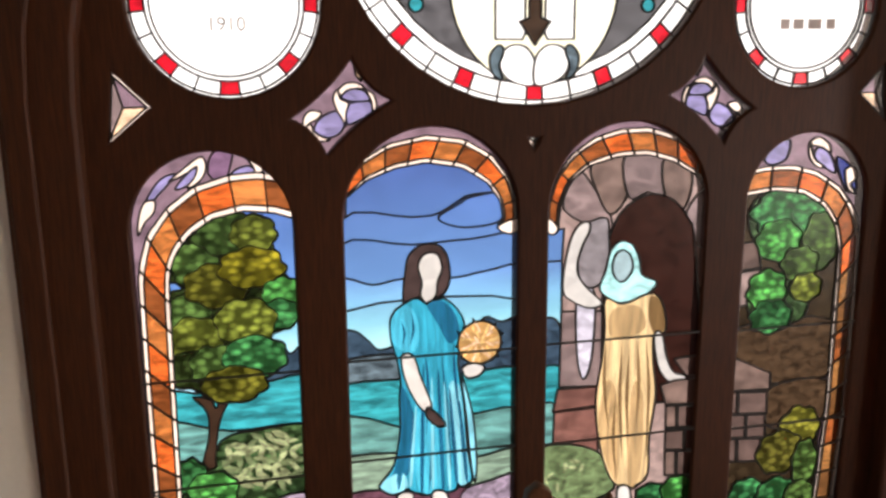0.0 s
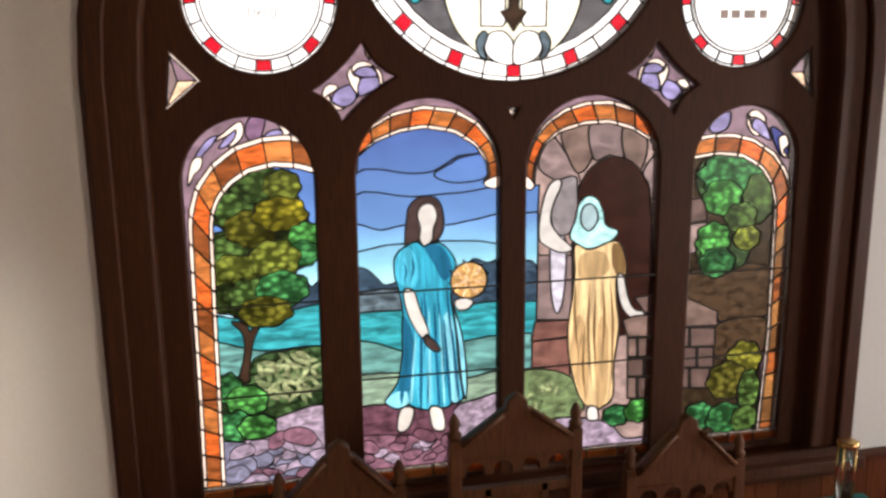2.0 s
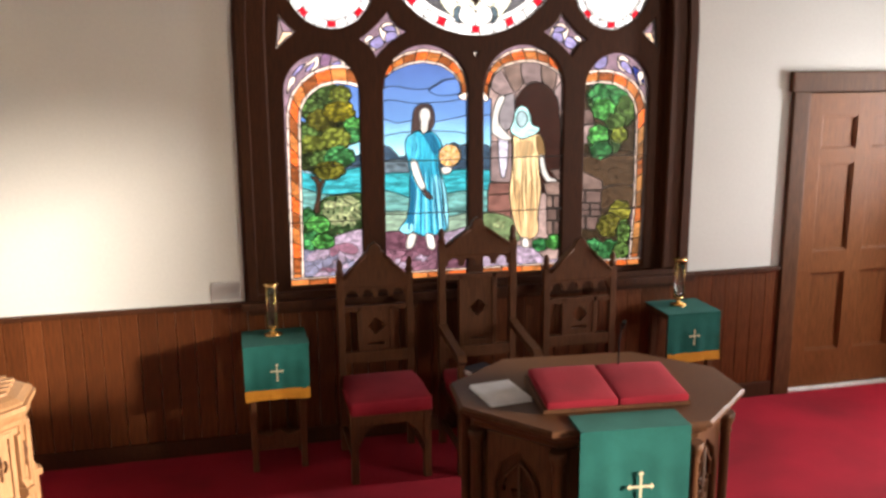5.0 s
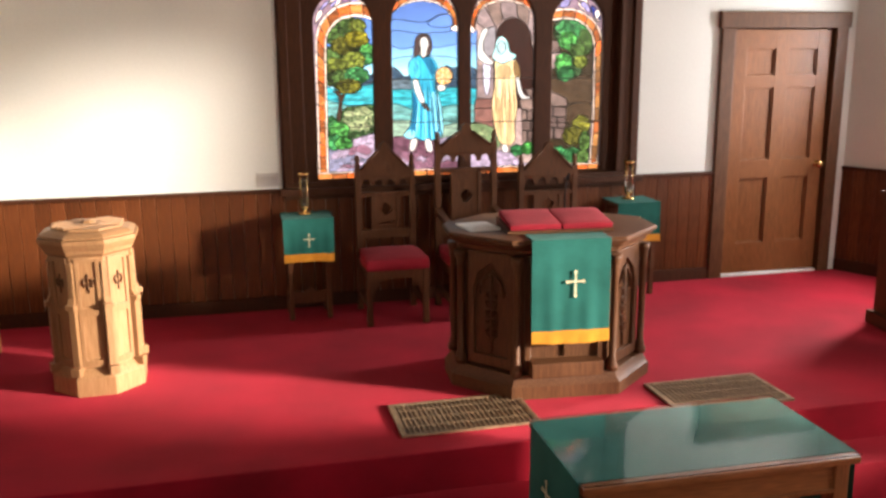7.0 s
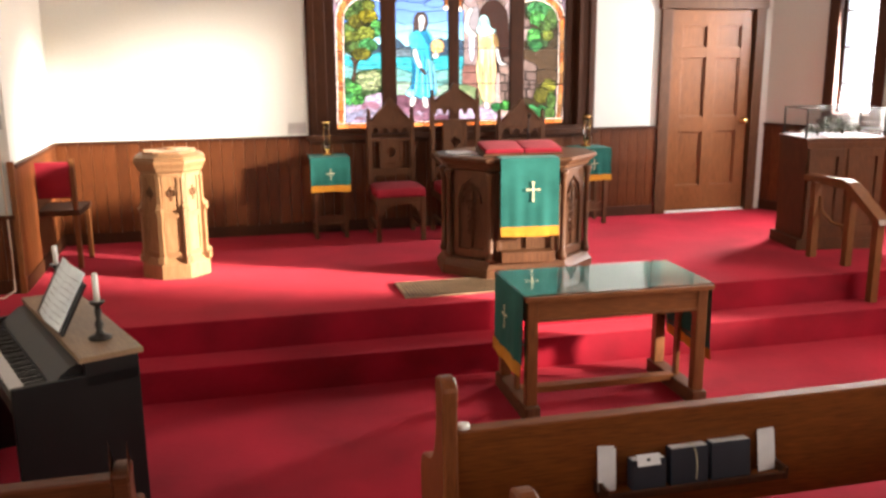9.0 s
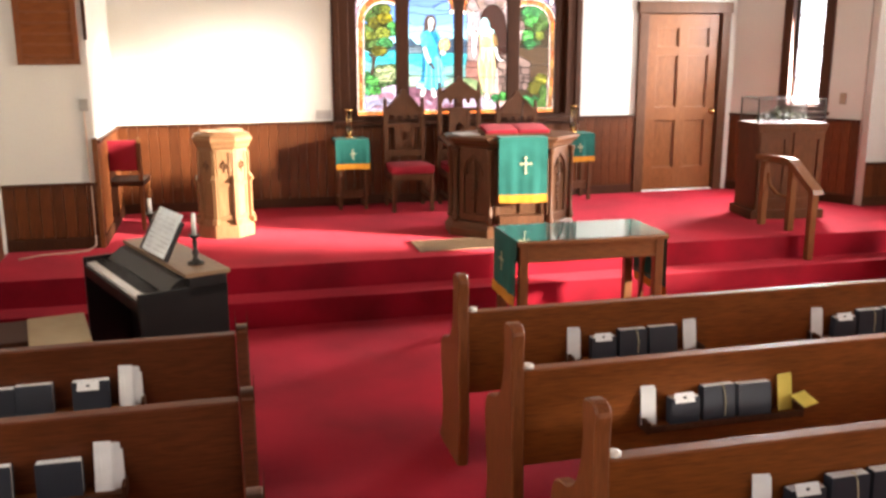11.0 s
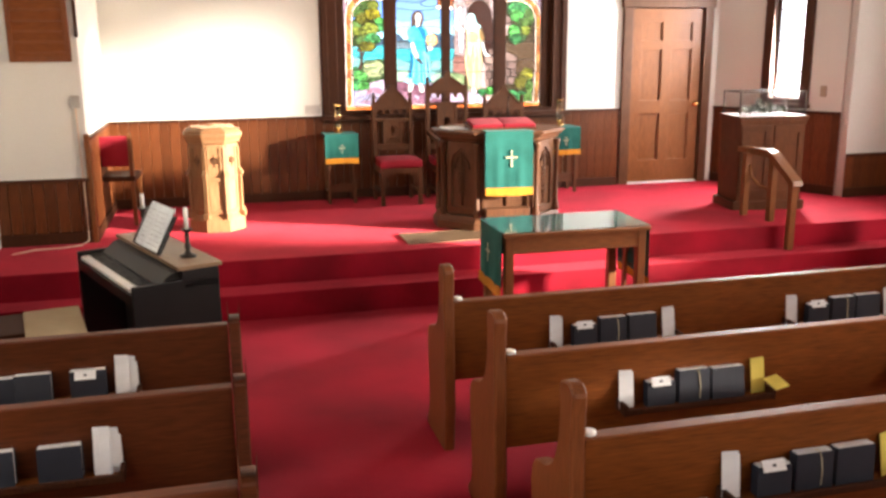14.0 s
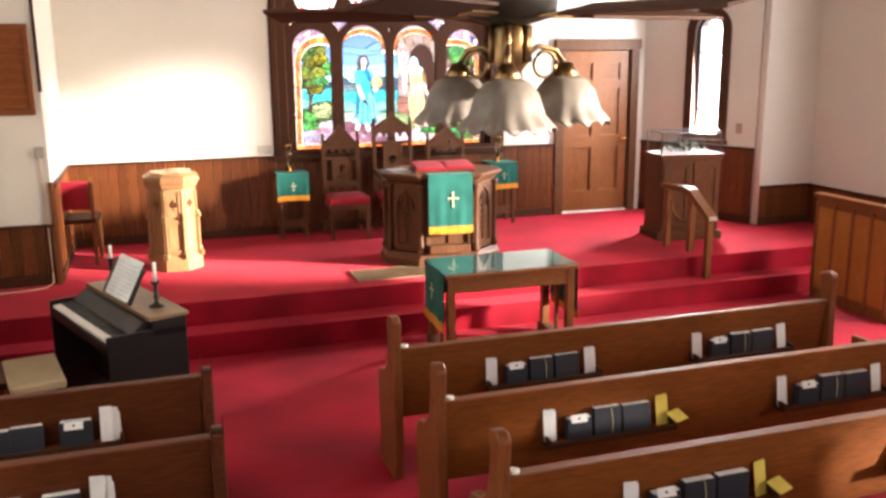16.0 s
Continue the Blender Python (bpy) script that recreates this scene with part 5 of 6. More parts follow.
# ---- small stands with green cloths ----
def flower_stand(at, label, seed):
    s = thing("cloth_covered_stand", label, "stand", "green-draped stands beside the chairs", at=at)
    for x in (-1, 1):
        for y in (-1, 1):
            part("leg", block(x * 0.135 - 0.018, x * 0.135 + 0.018, y * 0.115 - 0.018, y * 0.115 + 0.018, 0, 0.7, 0.004), PULPIT, s)
    part("tabletop", block(-0.17, 0.17, -0.15, 0.15, 0.7, 0.73, 0.006), PULPIT, s)
    part("shelf", block(-0.15, 0.15, -0.125, 0.125, 0.12, 0.14, 0.004), PULPIT, s)
    ap = cut_plate([[(-0.117, 0.62), (0.117, 0.62), (0.117, 0.7), (-0.117, 0.7)], arch(0, 0.6, 0.07, 0.3, math.pi - 0.3, 8)], -0.125, -0.11)
    part("apron", ap, PULPIT, s)
    part("lower_apron", cut_plate([[(-0.117, 0.14), (0.117, 0.14), (0.117, 0.22), (0.05, 0.2), (0, 0.24), (-0.05, 0.2), (-0.117, 0.22)]], -0.122, -0.108), PULPIT, s)
    cl = thing("green_cloth", "green brocade cloth with gold fringe on a stand", "cloth", "green cloths", at=at)
    part("top_cloth", block(-0.178, 0.178, -0.162, 0.156, 0.7325, 0.7385, 0.002), GREEN, cl)
    part("front_fall", hanging(-0.176, 0.176, 0.485, 0.7345, -0.158, 0.003, seed), GREEN, cl)
    part("fringe", hanging(-0.176, 0.176, 0.43, 0.488, -0.166, 0.003, seed), GOLD, cl, "gold fringe")
    stitched_cross(cl, 0, -0.168, 0.585, 0.085)
    return s


def glass_material():
    m, n, l, b = shader("clear_glass", 0.03)
    b.inputs["Transmission Weight"].default_value = 1.0
    b.inputs["IOR"].default_value = 1.45
    return m


CLEAR = glass_material()


def lantern(x, y, z, lean):
    t = thing("brass_candle_lantern", "slender brass and glass candle holder on a green cloth", "candle holder", "candle holders", at=pose(x, y, z))
    part("foot", lathe(bmesh.new(), [(0.05, 0), (0.052, 0.006), (0.03, 0.014), (0.014, 0.022), (0.012, 0.04), (0.032, 0.05), (0.034, 0.058)], 20), BRASS, t, "polished brass foot")
    tube_bm = bmesh.new()
    lathe(tube_bm, [(0.03, 0.056), (0.03, 0.28)], 20)
    part("chimney", tube_bm, CLEAR, t, "clear glass chimney").visible_shadow = False
    for k in range(4):
        a = k * math.pi / 2 + 0.6
        part("upright", tube(bmesh.new(), [(0.033 * math.cos(a), 0.033 * math.sin(a), 0.05), (0.033 * math.cos(a), 0.033 * math.sin(a), 0.285)], 0.0035, 6), BRASS, t)
    part("rim", lathe(bmesh.new(), [(0.034, 0.28), (0.042, 0.285), (0.042, 0.297), (0.03, 0.302)], 20), BRASS, t)


flower_stand(pose(-0.372, -0.2, 0), "small dark oak stand under a green cloth", 2)
flower_stand(pose(2.14, -0.21, 0), "small dark oak stand under a green cloth near the door", 5)
lantern(-0.375, -0.16, 0.739, 0)
lantern(2.13, -0.18, 0.739, 0)


# ---- pulpit ----
def ring_plan(grow):
    base = [(-0.27, -0.37), (0.27, -0.37), (0.53, -0.11), (0.53, 0.13), (0.27, 0.36), (-0.27, 0.36), (-0.53, 0.13), (-0.53, -0.11)]
    out = []
    for x, y in base:
        r = math.hypot(x, y)
        out.append((x * (r + grow) / r, y * (r + grow) / r))
    return out


def stacked(levels):
    """Octagonal mouldings: (outward growth, height) steps."""
    bm = bmesh.new()
    rings = [[bm.verts.new((x, y, z)) for x, y in ring_plan(g)] for g, z in levels]
    for a, b in zip(rings, rings[1:]):
        for k in range(8):
            bm.faces.new((a[k], a[(k + 1) % 8], b[(k + 1) % 8], b[k]))
    bm.faces.new(rings[0][::-1])
    bm.faces.new(rings[-1])
    return bm


PUL = pose(0.885, -1.755, 0, 0, 0, -5)
pulpit = thing("pulpit", "eight-sided carved dark oak pulpit with corner columns", "pulpit", at=PUL)
part("plinth", stacked([(0.06, 0), (0.06, 0.07), (0.045, 0.085), (0.035, 0.1), (0.02, 0.13)]), PULPIT, pulpit)
part("body", stacked([(-0.03, 0.12), (-0.03, 0.83)]), PULPIT, pulpit)
part("cornice", stacked([(-0.02, 0.79), (0.015, 0.81), (0.02, 0.83), (0.05, 0.85), (0.055, 0.865)]), PULPIT, pulpit)
part("top", stacked([(0.065, 0.865), (0.075, 0.872), (0.075, 0.885), (0.065, 0.893)]), PULPIT, pulpit, "broad moulded oak top")
ring = ring_plan(0.005)
for x, y in ring:
    part("column", lathe(bmesh.new(), [(0.034, 0.13), (0.036, 0.16), (0.024, 0.175), (0.028, 0.19), (0.02, 0.205), (0.02, 0.7), (0.026, 0.71), (0.021, 0.725), (0.034, 0.76), (0.036, 0.79)], 12, x, y), PULPIT, pulpit, "turned column with capital")
for k in range(8):
    (x0, y0), (x1, y1) = ring_plan(-0.03)[k], ring_plan(-0.03)[(k + 1) % 8]
    w = math.hypot(x1 - x0, y1 - y0) - 0.06
    m = pose((x0 + x1) / 2, (y0 + y1) / 2, 0, 0, 0, math.degrees(math.atan2(y1 - y0, x1 - x0)))
    h = w / 2
    if k in (4,):
        continue
    # tall frame with a pointed head
    head = [(-h + 0.03, 0.2), (h - 0.03, 0.2), (h - 0.03, 0.58), (h * 0.6, 0.67), (0, 0.74), (-h * 0.6, 0.67), (-h + 0.03, 0.58)]
    fr = cut_plate([[(-h, 0.15), (h, 0.15), (h, 0.79), (-h, 0.79)], head], -0.022, 0.0, 0.004)
    part("panel_frame", fr, PULPIT, pulpit, "", m)
    carve = bmesh.new()
    tube(carve, [(-h * 0.55, -0.008, 0.55), (-h * 0.45, -0.012, 0.62), (0, -0.014, 0.69), (h * 0.45, -0.012, 0.62), (h * 0.55, -0.008, 0.55)], 0.009, 6)
    tube(carve, [(0, -0.006, 0.22), (0, -0.012, 0.69)], 0.008, 6)
    for q in range(5):
        for s in (-1, 1):
            tube(carve, [(0, -0.008, 0.3 + 0.055 * q), (s * 0.03, -0.014, 0.32 + 0.055 * q), (s * 0.035, -0.01, 0.345 + 0.055 * q), (s * 0.015, -0.008, 0.345 + 0.055 * q)], 0.006, 5)
    part("carved_tracery", carve, PULPIT, pulpit, "carved leaf tracery", m)
part("step_board", block(-0.2, 0.2, -0.445, -0.34, 0.13, 0.21, 0.006), PULPIT, pulpit)

cloth_t = thing("pulpit_cloth", "green brocade pulpit cloth with gold fringe and cross", "cloth", at=PUL)
part("front_fall", hanging(-0.215, 0.215, 0.4, 0.9, -0.462, 0.004, 7), GREEN, cloth_t)
part("top_cloth", block(-0.215, 0.215, -0.464, -0.3, 0.896, 0.901, 0.002), GREEN, cloth_t)
part("fringe", hanging(-0.215, 0.215, 0.335, 0.404, -0.474, 0.004, 7), GOLD, cloth_t, "gold fringe")
stitched_cross(cloth_t, 0.02, -0.474, 0.66, 0.128)
desk = thing("reading_desk", "sloped wooden reading desk padded in red", "desk", at=PUL @ pose(0.0, -0.12, 0.896))
wedge = bmesh.new()
prism(wedge, [(-0.14, 0.0), (0.17, 0.0), (0.17, 0.05), (-0.14, 0.014)], -0.3, 0.3, "x")
part("desk_body", wedge, PULPIT, desk)
for s in (-1, 1):
    pad = block(min(s * 0.002, s * 0.29), max(s * 0.002, s * 0.29), -0.15, 0.16, 0, 0.03, 0.012)
    bmesh.ops.subdivide_edges(pad, edges=pad.edges[:], cuts=4, use_grid_fill=True)
    for v in pad.verts:
        v.co.z += 0.004 * max(0.0, 1 - ((abs(v.co.x) - 0.13) / 0.17) ** 2) if v.co.z > 0.02 else 0.0
    for f in pad.faces:
        f.smooth = True
    part("red_pad", pad, CUSHION, desk, "red cloth pad", pose(0, 0, 0.034, 6.4, 0, 0))
sheet = thing("notes", "loose white sheets on the pulpit top", "paper", at=PUL @ pose(-0.42, -0.02, 0.894, 0, 0, 12))
part("sheet", block(-0.09, 0.09, -0.12, 0.12, 0, 0.003), PAPER, sheet)
part("sheet", block(-0.08, 0.1, -0.1, 0.13, 0.0035, 0.006), PAPER, sheet)
mic = thing("microphone", "thin black gooseneck microphone on the pulpit", "microphone", at=PUL @ pose(0.1, 0.02, 0.894))
part("base", lathe(bmesh.new(), [(0.04, 0), (0.038, 0.012), (0.012, 0.018)], 16), BLACK, mic)
part("gooseneck", tube(bmesh.new(), [(0, 0, 0.01), (0, 0, 0.16), (0, -0.01, 0.22), (0, -0.03, 0.26)], 0.004), BLACK, mic)
part("capsule", tube(bmesh.new(), [(0, -0.03, 0.26), (0, -0.06, 0.29)], 0.009), BLACK, mic)


# ---- font ----
font = thing("baptismal_font", "pale oak eight-sided font with a flat lid", "font", at=pose(-1.675, -1.25, 0, 0, 0, 24))


def eight(levels):
    bm = bmesh.new()
    lathe(bm, levels, 8, 0, 0, 0.0, False)
    return bm


part("base", eight([(0.265, 0), (0.265, 0.1), (0.25, 0.125), (0.232, 0.15)]), FONT, font)
part("shaft", eight([(0.225, 0.14), (0.225, 0.8)]), FONT, font)
part("rim", eight([(0.228, 0.79), (0.25, 0.805), (0.255, 0.825), (0.268, 0.845), (0.278, 0.865), (0.278, 0.885)]), FONT, font)
lid = part("lid", eight([(0.266, 0.888), (0.268, 0.9), (0.24, 0.915), (0.2, 0.925), (0.195, 0.935), (0.05, 0.945), (0.03, 0.96), (0.0, 0.962)]), FONT, font, "low stepped oak lid")
for k in range(8):
    a = k * math.pi / 4
    bt = bmesh.new()
    box(bt, 0.2, 0.252, -0.02, 0.02, 0.12, 0.5, 0.004)
    box(bt, 0.2, 0.238, -0.016, 0.016, 0.5, 0.76, 0.004)
    box(bt, 0.2, 0.268, -0.026, 0.026, 0.5, 0.53, 0.004)
    box(bt, 0.2, 0.275, -0.026, 0.026, 0.12, 0.17, 0.004)
    prism(bt, [(0.2, 0.53), (0.256, 0.53), (0.24, 0.56), (0.2, 0.6)], -0.018, 0.018)
    part("buttress", bt, FONT, font, "", pose(0, 0, 0, 0, 0, math.degrees(a)))
    a += math.pi / 8
    ap = 0.225 * math.cos(math.pi / 8)
    m = pose(ap * math.cos(a), ap * math.sin(a), 0, 0, 0, math.degrees(a) + 90)
    fr = cut_plate([[(-0.062, 0.17), (0.062, 0.17), (0.062, 0.78), (-0.062, 0.78)], [(-0.045, 0.5), (0.045, 0.5), (0.045, 0.76), (-0.045, 0.76)], [(-0.045, 0.2), (0.045, 0.2), (0.045, 0.46), (-0.045, 0.46)]], -0.01, 0.0, 0.002)
    part("panel_frame", fr, FONT, font, "", m)
    tre = bmesh.new()
    for s, (u, v) in enumerate(((0, 0.66), (-0.016, 0.635), (0.016, 0.635))):
        tube(tre, [(u, -0.004, v - 0.015), (u * 1.6, -0.008, v + 0.012), (u * 1.2, -0.004, v + 0.032)], 0.005, 6)
    tube(tre, [(0, -0.005, 0.585), (0, -0.007, 0.64)], 0.004, 6)
    part("carved_leaf", tre, PULPIT, font, "small carved leaf", m)
for k in range(5):
    part("lid_bar", block(-0.2 + 0.02 * abs(k - 2), 0.2 - 0.02 * abs(k - 2), -0.11 + 0.05 * k, -0.085 + 0.05 * k, 0.93, 0.945, 0.003), FONT, lid)


# ---- communion table ----
T = NAVE
table = thing("communion_table", "oak communion table with glass-covered green runner", "table", at=pose(0.86, -3.45, T, 0, 0, -1))
tx, ty, tz = 0.57, 0.31, 0.735
part("tabletop", block(-tx, tx, -ty, ty, tz - 0.028, tz, 0.007), OAKX, table)
for s in (-1, 1):
    part("apron", block(-tx + 0.05, tx - 0.05, s * (ty - 0.05) - 0.012, s * (ty - 0.05) + 0.012, tz - 0.15, tz - 0.028, 0.003), OAKX, table)
    part("end_apron", block(s * (tx - 0.05) - 0.012, s * (tx - 0.05) + 0.012, -ty + 0.06, ty - 0.06, tz - 0.15, tz - 0.028, 0.003), OAK, table)
    bead = block(-tx + 0.04, tx - 0.04, s * (ty - 0.034) - 0.005, s * (ty - 0.034) + 0.005, tz - 0.155, tz - 0.14, 0.003)
    part("apron_bead", bead, OAK, table)
    for q in (-1, 1):
        lg = block(s * (tx - 0.055) - 0.032, s * (tx - 0.055) + 0.032, q * (ty - 0.06) - 0.032, q * (ty - 0.06) + 0.032, 0.09, tz - 0.028, 0.008)
        part("leg", lg, OAK, table)
    part("foot_rail", block(s * (tx - 0.055) - 0.045, s * (tx - 0.055) + 0.045, -ty + 0.0, ty - 0.0, 0.0, 0.09, 0.012), PULPIT, table)
    part("centre_post", block(s * (tx - 0.055) - 0.012, s * (tx - 0.055) + 0.012, -0.022, 0.022, 0.09, tz - 0.15, 0.004), OAK, table)
    opening = [[(c - 0.085, 0.4), (c + 0.085, 0.4), (c + 0.085, 0.47), (c + 0.055, 0.53), (c, 0.565), (c - 0.055, 0.53), (c - 0.085, 0.47)] for c in (-0.113, 0.113)]
    pk = cut_plate([[(-0.215, 0.4), (0.215, 0.4), (0.215, 0.586), (-0.215, 0.586)]] + [[(u, v + (0.001 if v == 0.4 else 0.0)) for u, v in o] for o in opening], -0.008, 0.008)
    part("pointed_arcade", pk, OAK, table, "", pose(s * (tx - 0.055), 0, 0, 0, 0, 90))
part("stretcher", block(-tx + 0.08, tx - 0.08, -0.035, 0.035, 0.06, 0.1, 0.006), OAKX, table)
runner = thing("table_runner", "green runner with gold fringe over the communion table", "cloth", at=pose(0.86, -3.45, T, 0, 0, -1))
part("top_cloth", block(-tx - 0.004, tx + 0.004, -0.27, 0.285, tz + 0.001, tz + 0.004, 0.001), GREEN, runner)
for s, rz in ((-1, -90), (1, 90)):
    m = pose(0, 0, 0, 0, 0, rz)
    part("end_fall", hanging(-0.27, 0.28, tz - 0.4, tz + 0.002, -tx - 0.006, 0.004, 9 + s), GREEN, runner, "", m)
    part("fringe", hanging(-0.27, 0.28, tz - 0.47, tz - 0.396, -tx - 0.016, 0.004, 9 + s), GOLD, runner, "gold fringe", m)
    stitched_cross(runner, s * (tx + 0.018), 0.03, tz - 0.2, 0.12, False)
m, n, l, b = shader("table_glass", 0.04)
b.inputs["Transmission Weight"].default_value, b.inputs["IOR"].default_value = 1.0, 1.3
part("glass_top", block(-tx, tx, -ty, ty, tz + 0.0055, tz + 0.0105, 0.001), m, table, "sheet of plate glass").visible_shadow = False


# ---- floor gratings ----
def grating(x0, x1, y0, y1, label):
    g = thing("floor_grating", label, "grating", "brass floor gratings", at=pose((x0 + x1) / 2, (y0 + y1) / 2, 0.001))
    w, d = (x1 - x0) / 2, (y1 - y0) / 2
    part("frame", cut_rect(w, d), GRATE, g)
    part("pan", block(-w + 0.015, w - 0.015, -d + 0.015, d - 0.015, 0.0, 0.002), plain("grating_pan", (0.13, 0.075, 0.05), 0.7), g)
    n = int((x1 - x0) / 0.026)
    for k in range(1, n):
        x = -w + 2 * w * k / n
        part("bar", block(x - 0.005, x + 0.005, -d + 0.02, d - 0.02, 0.003, 0.01), GRATE, g)
    for k in (1, 2, 3):
        y = -d + 2 * d * k / 4
        part("cross_bar", block(-w + 0.02, w - 0.02, y - 0.004, y + 0.004, 0.0105, 0.0125), GRATE, g)


def cut_rect(w, d):
    bm = bmesh.new()
    for a in ((-w, w, -d, -d + 0.022), (-w, w, d - 0.022, d), (-w, -w + 0.022, -d + 0.022, d - 0.022), (w - 0.022, w, -d + 0.022, d - 0.022)):
        box(bm, *a, 0.0, 0.012, 0.003)
    return bm


grating(-0.13, 0.6, -2.47, -2.06, "bronze floor grating set in the red carpet")
grating(1.34, 2.03, -2.53, -2.12, "bronze floor grating beside the pulpit")


# ---- pews ----
def pew(x0, x1, y, ends, label, PEW=PEW, END=PEWEND, tall=1.0):
    """A long bench; its back stands at y, the seat lies on the chancel side."""
    p = thing("pew", label, "pew", "rows of pews", at=pose(0, y, NAVE))
    z = -NAVE
    bk = bmesh.new()
    prism(bk, [(0.0, 0.36), (0.03, 0.36), (-0.012, z + 0.368), (-0.04, z + 0.368)], x0, x1, "x")
    part("back", bk, PEW, p, "long plain back board")
    cap = block(x0, x1, -0.052, 0.004, z + 0.366, z + 0.386, 0.007)
    part("top_rail", cap, PEW, p)
    part("seat", block(x0, x1, 0.02, 0.43, 0.4, 0.43, 0.01), PEW, p)
    part("apron", block(x0, x1, 0.38, 0.4, 0.3, 0.4), PEW, p)
    prof = [(-0.06, 0.0), (0.46, 0.0), (0.46, 0.06), (0.42, 0.09), (0.4, 0.2), (0.43, 0.36), (0.45, 0.5), (0.42, 0.57), (0.34, 0.6), (0.22, 0.62), (0.12, 0.68), (0.07, 0.78), (0.06, 0.88), (0.07, 0.93), (0.04, 0.97), (-0.02, 0.985), (-0.07, 0.96), (-0.075, 0.9), (-0.06, 0.8)]
    prof = curved([(u * 0.66 if u > 0.05 else max(u, -0.062), v if v < 0.66 else 0.66 + (v - 0.66) * tall) for u, v in prof], 3)
    for x in ends:
        e = bmesh.new()
        prism(e, prof, x - 0.027, x + 0.027, "x")
        bmesh.ops.bevel(e, geom=[q for q in e.edges if abs(q.verts[0].co.x - q.verts[1].co.x) < 1e-6], offset=0.007, segments=1, affect="EDGES")
        part("end_panel", e, END, p, "shaped pew end")
    return p


def book_rack(p, x0, x1):
    """A shallow shelf with a lip, fixed to the pew's back."""
    z = -NAVE
    r = part("book_rack", block(x0, x1, -0.105, -0.01, z + 0.085, z + 0.097, 0.003), PEW, p)
    part("rack_lip", block(x0, x1, -0.115, -0.1, z + 0.085, z + 0.112, 0.004), DARK, r)
    for x in (x0, x1):
        part("rack_side", block(x - 0.008, x + 0.008, -0.112, -0.012, z + 0.08, z + 0.13, 0.003), DARK, r)


def standing_book(x, y, w, h, lean, card=False, ribbon=False, label="black hymnal standing in the pew rack"):
    b = thing("hymnal", label, "book", "hymnals in the pew racks", at=pose(x, y - 0.062, 0.098, lean, 0, 0))
    part("cover", block(-w / 2, w / 2, -0.022, -0.018, 0, h, 0.001), LEATHER, b)
    part("cover", block(-w / 2, w / 2, 0.018, 0.022, 0, h, 0.001), LEATHER, b)
    part("spine", block(-w / 2 - 0.003, -w / 2, -0.022, 0.022, 0, h, 0.001), LEATHER, b)
    part("page_block", block(-w / 2 + 0.002, w / 2 - 0.005, -0.0175, 0.0175, 0.004, h + 0.0025), PAPER, b)
    if ribbon:
        part("ribbon", tube(bmesh.new(), [(0.01, 0.0, h + 0.003), (0.012, -0.02, h + 0.006), (0.02, -0.026, h - 0.02), (0.026, -0.026, h * 0.5), (0.022, -0.027, 0.015)], 0.0022, 5), CREAM, b, "thin pale ribbon")
    if card:
        c = solo("prayer_card", block(-0.045, 0.045, -0.002, 0.0, 0, 0.042), PAPER, "small white printed card before the hymnals", "card", "cards in the pew racks", at=pose(x - 0.01, y - 0.092, 0.195, -30, 0, 0))
        part("print_bar", block(-0.007, 0.007, -0.0032, -0.0022, 0.016, 0.026), LEATHER, c)
    return b


def leaflet(x, y, w, h, turn, mat, label, category="leaflet"):
    s = bmesh.new()
    box(s, -w / 2, w / 2, -0.0015, 0.0015, 0, h)
    box(s, -w / 2 + 0.008, w / 2 + 0.008, 0.004, 0.006, 0, h - 0.012)
    return solo("leaflet", s, mat, label, category, "leaflets in the pew racks", at=pose(x, y - 0.06, 0.1, -9, 0, turn))


RIGHT_Y = (-5.4, -6.215, -7.02, -7.83)
LEFT_Y = (-5.46, -6.255, -7.05, -7.85)
rnd = random.Random(4)
for k, y in enumerate(RIGHT_Y):
    p = pew(-0.545, 2.42, y, (-0.575, 2.45), "brown varnished pew with shaped ends and book racks")
    for q, x in enumerate((-0.02, 1.39)):
        book_rack(p, x, x + 0.72)
        leaflet(x + 0.02, y, 0.06, 0.165, rnd.uniform(-14, 2), PAPER, "white folded leaflets standing in the rack")
        standing_book(x + 0.18, y, 0.13, 0.11, rnd.uniform(-6, 0), True)
        standing_book(x + 0.34, y, 0.145, 0.138 + 0.008 * (k % 2), rnd.uniform(-8, 0), ribbon=True)
        standing_book(x + 0.51, y, 0.155, 0.14, rnd.uniform(-8, -2))
        yellow = q == 0 and k in (1, 2)
        leaflet(x + 0.67, y, 0.072, 0.16, rnd.uniform(4, 16), YELLOW if yellow else PAPER, "yellow folded leaflet in the rack" if yellow else "white folded leaflets standing in the rack")
        if yellow:
            solo("yellow_sheet", block(-0.05, 0.05, -0.04, 0.04, 0, 0.002), YELLOW, "yellow slip of paper lying on the rack", "paper", at=pose(x + 0.74, y - 0.09, 0.152, 24, 0, 20))
    solo("cup_disc", lathe(bmesh.new(), [(0.024, 0), (0.024, 0.012), (0.016, 0.016)], 14), WAX, "small white disc on the pew rail", "disc", "white discs on the pews", at=pose(-0.52, y - 0.02, 0.386))
for k, y in enumerate(LEFT_Y):
    p = pew(-3.42, -1.65, y, (-1.62,), "varnished pew in shade-darkened wood with book racks beside the aisle", PEW_SHADED, PEW_SHADED, 0.5)
    book_rack(p, -2.72, -2.06)
    leaflet(-2.1, y, 0.07, 0.17, 10, PAPER, "white folded leaflets standing in the rack")
    leaflet(-2.13, y - 0.006, 0.06, 0.18, -6, PAPER, "white folded leaflets standing in the rack")
    standing_book(-2.27, y, 0.15, 0.13, -4, k == 0)
    standing_book(-2.5, y, 0.15, 0.13, -7)
    standing_book(-2.64, y, 0.13, 0.125, -3)

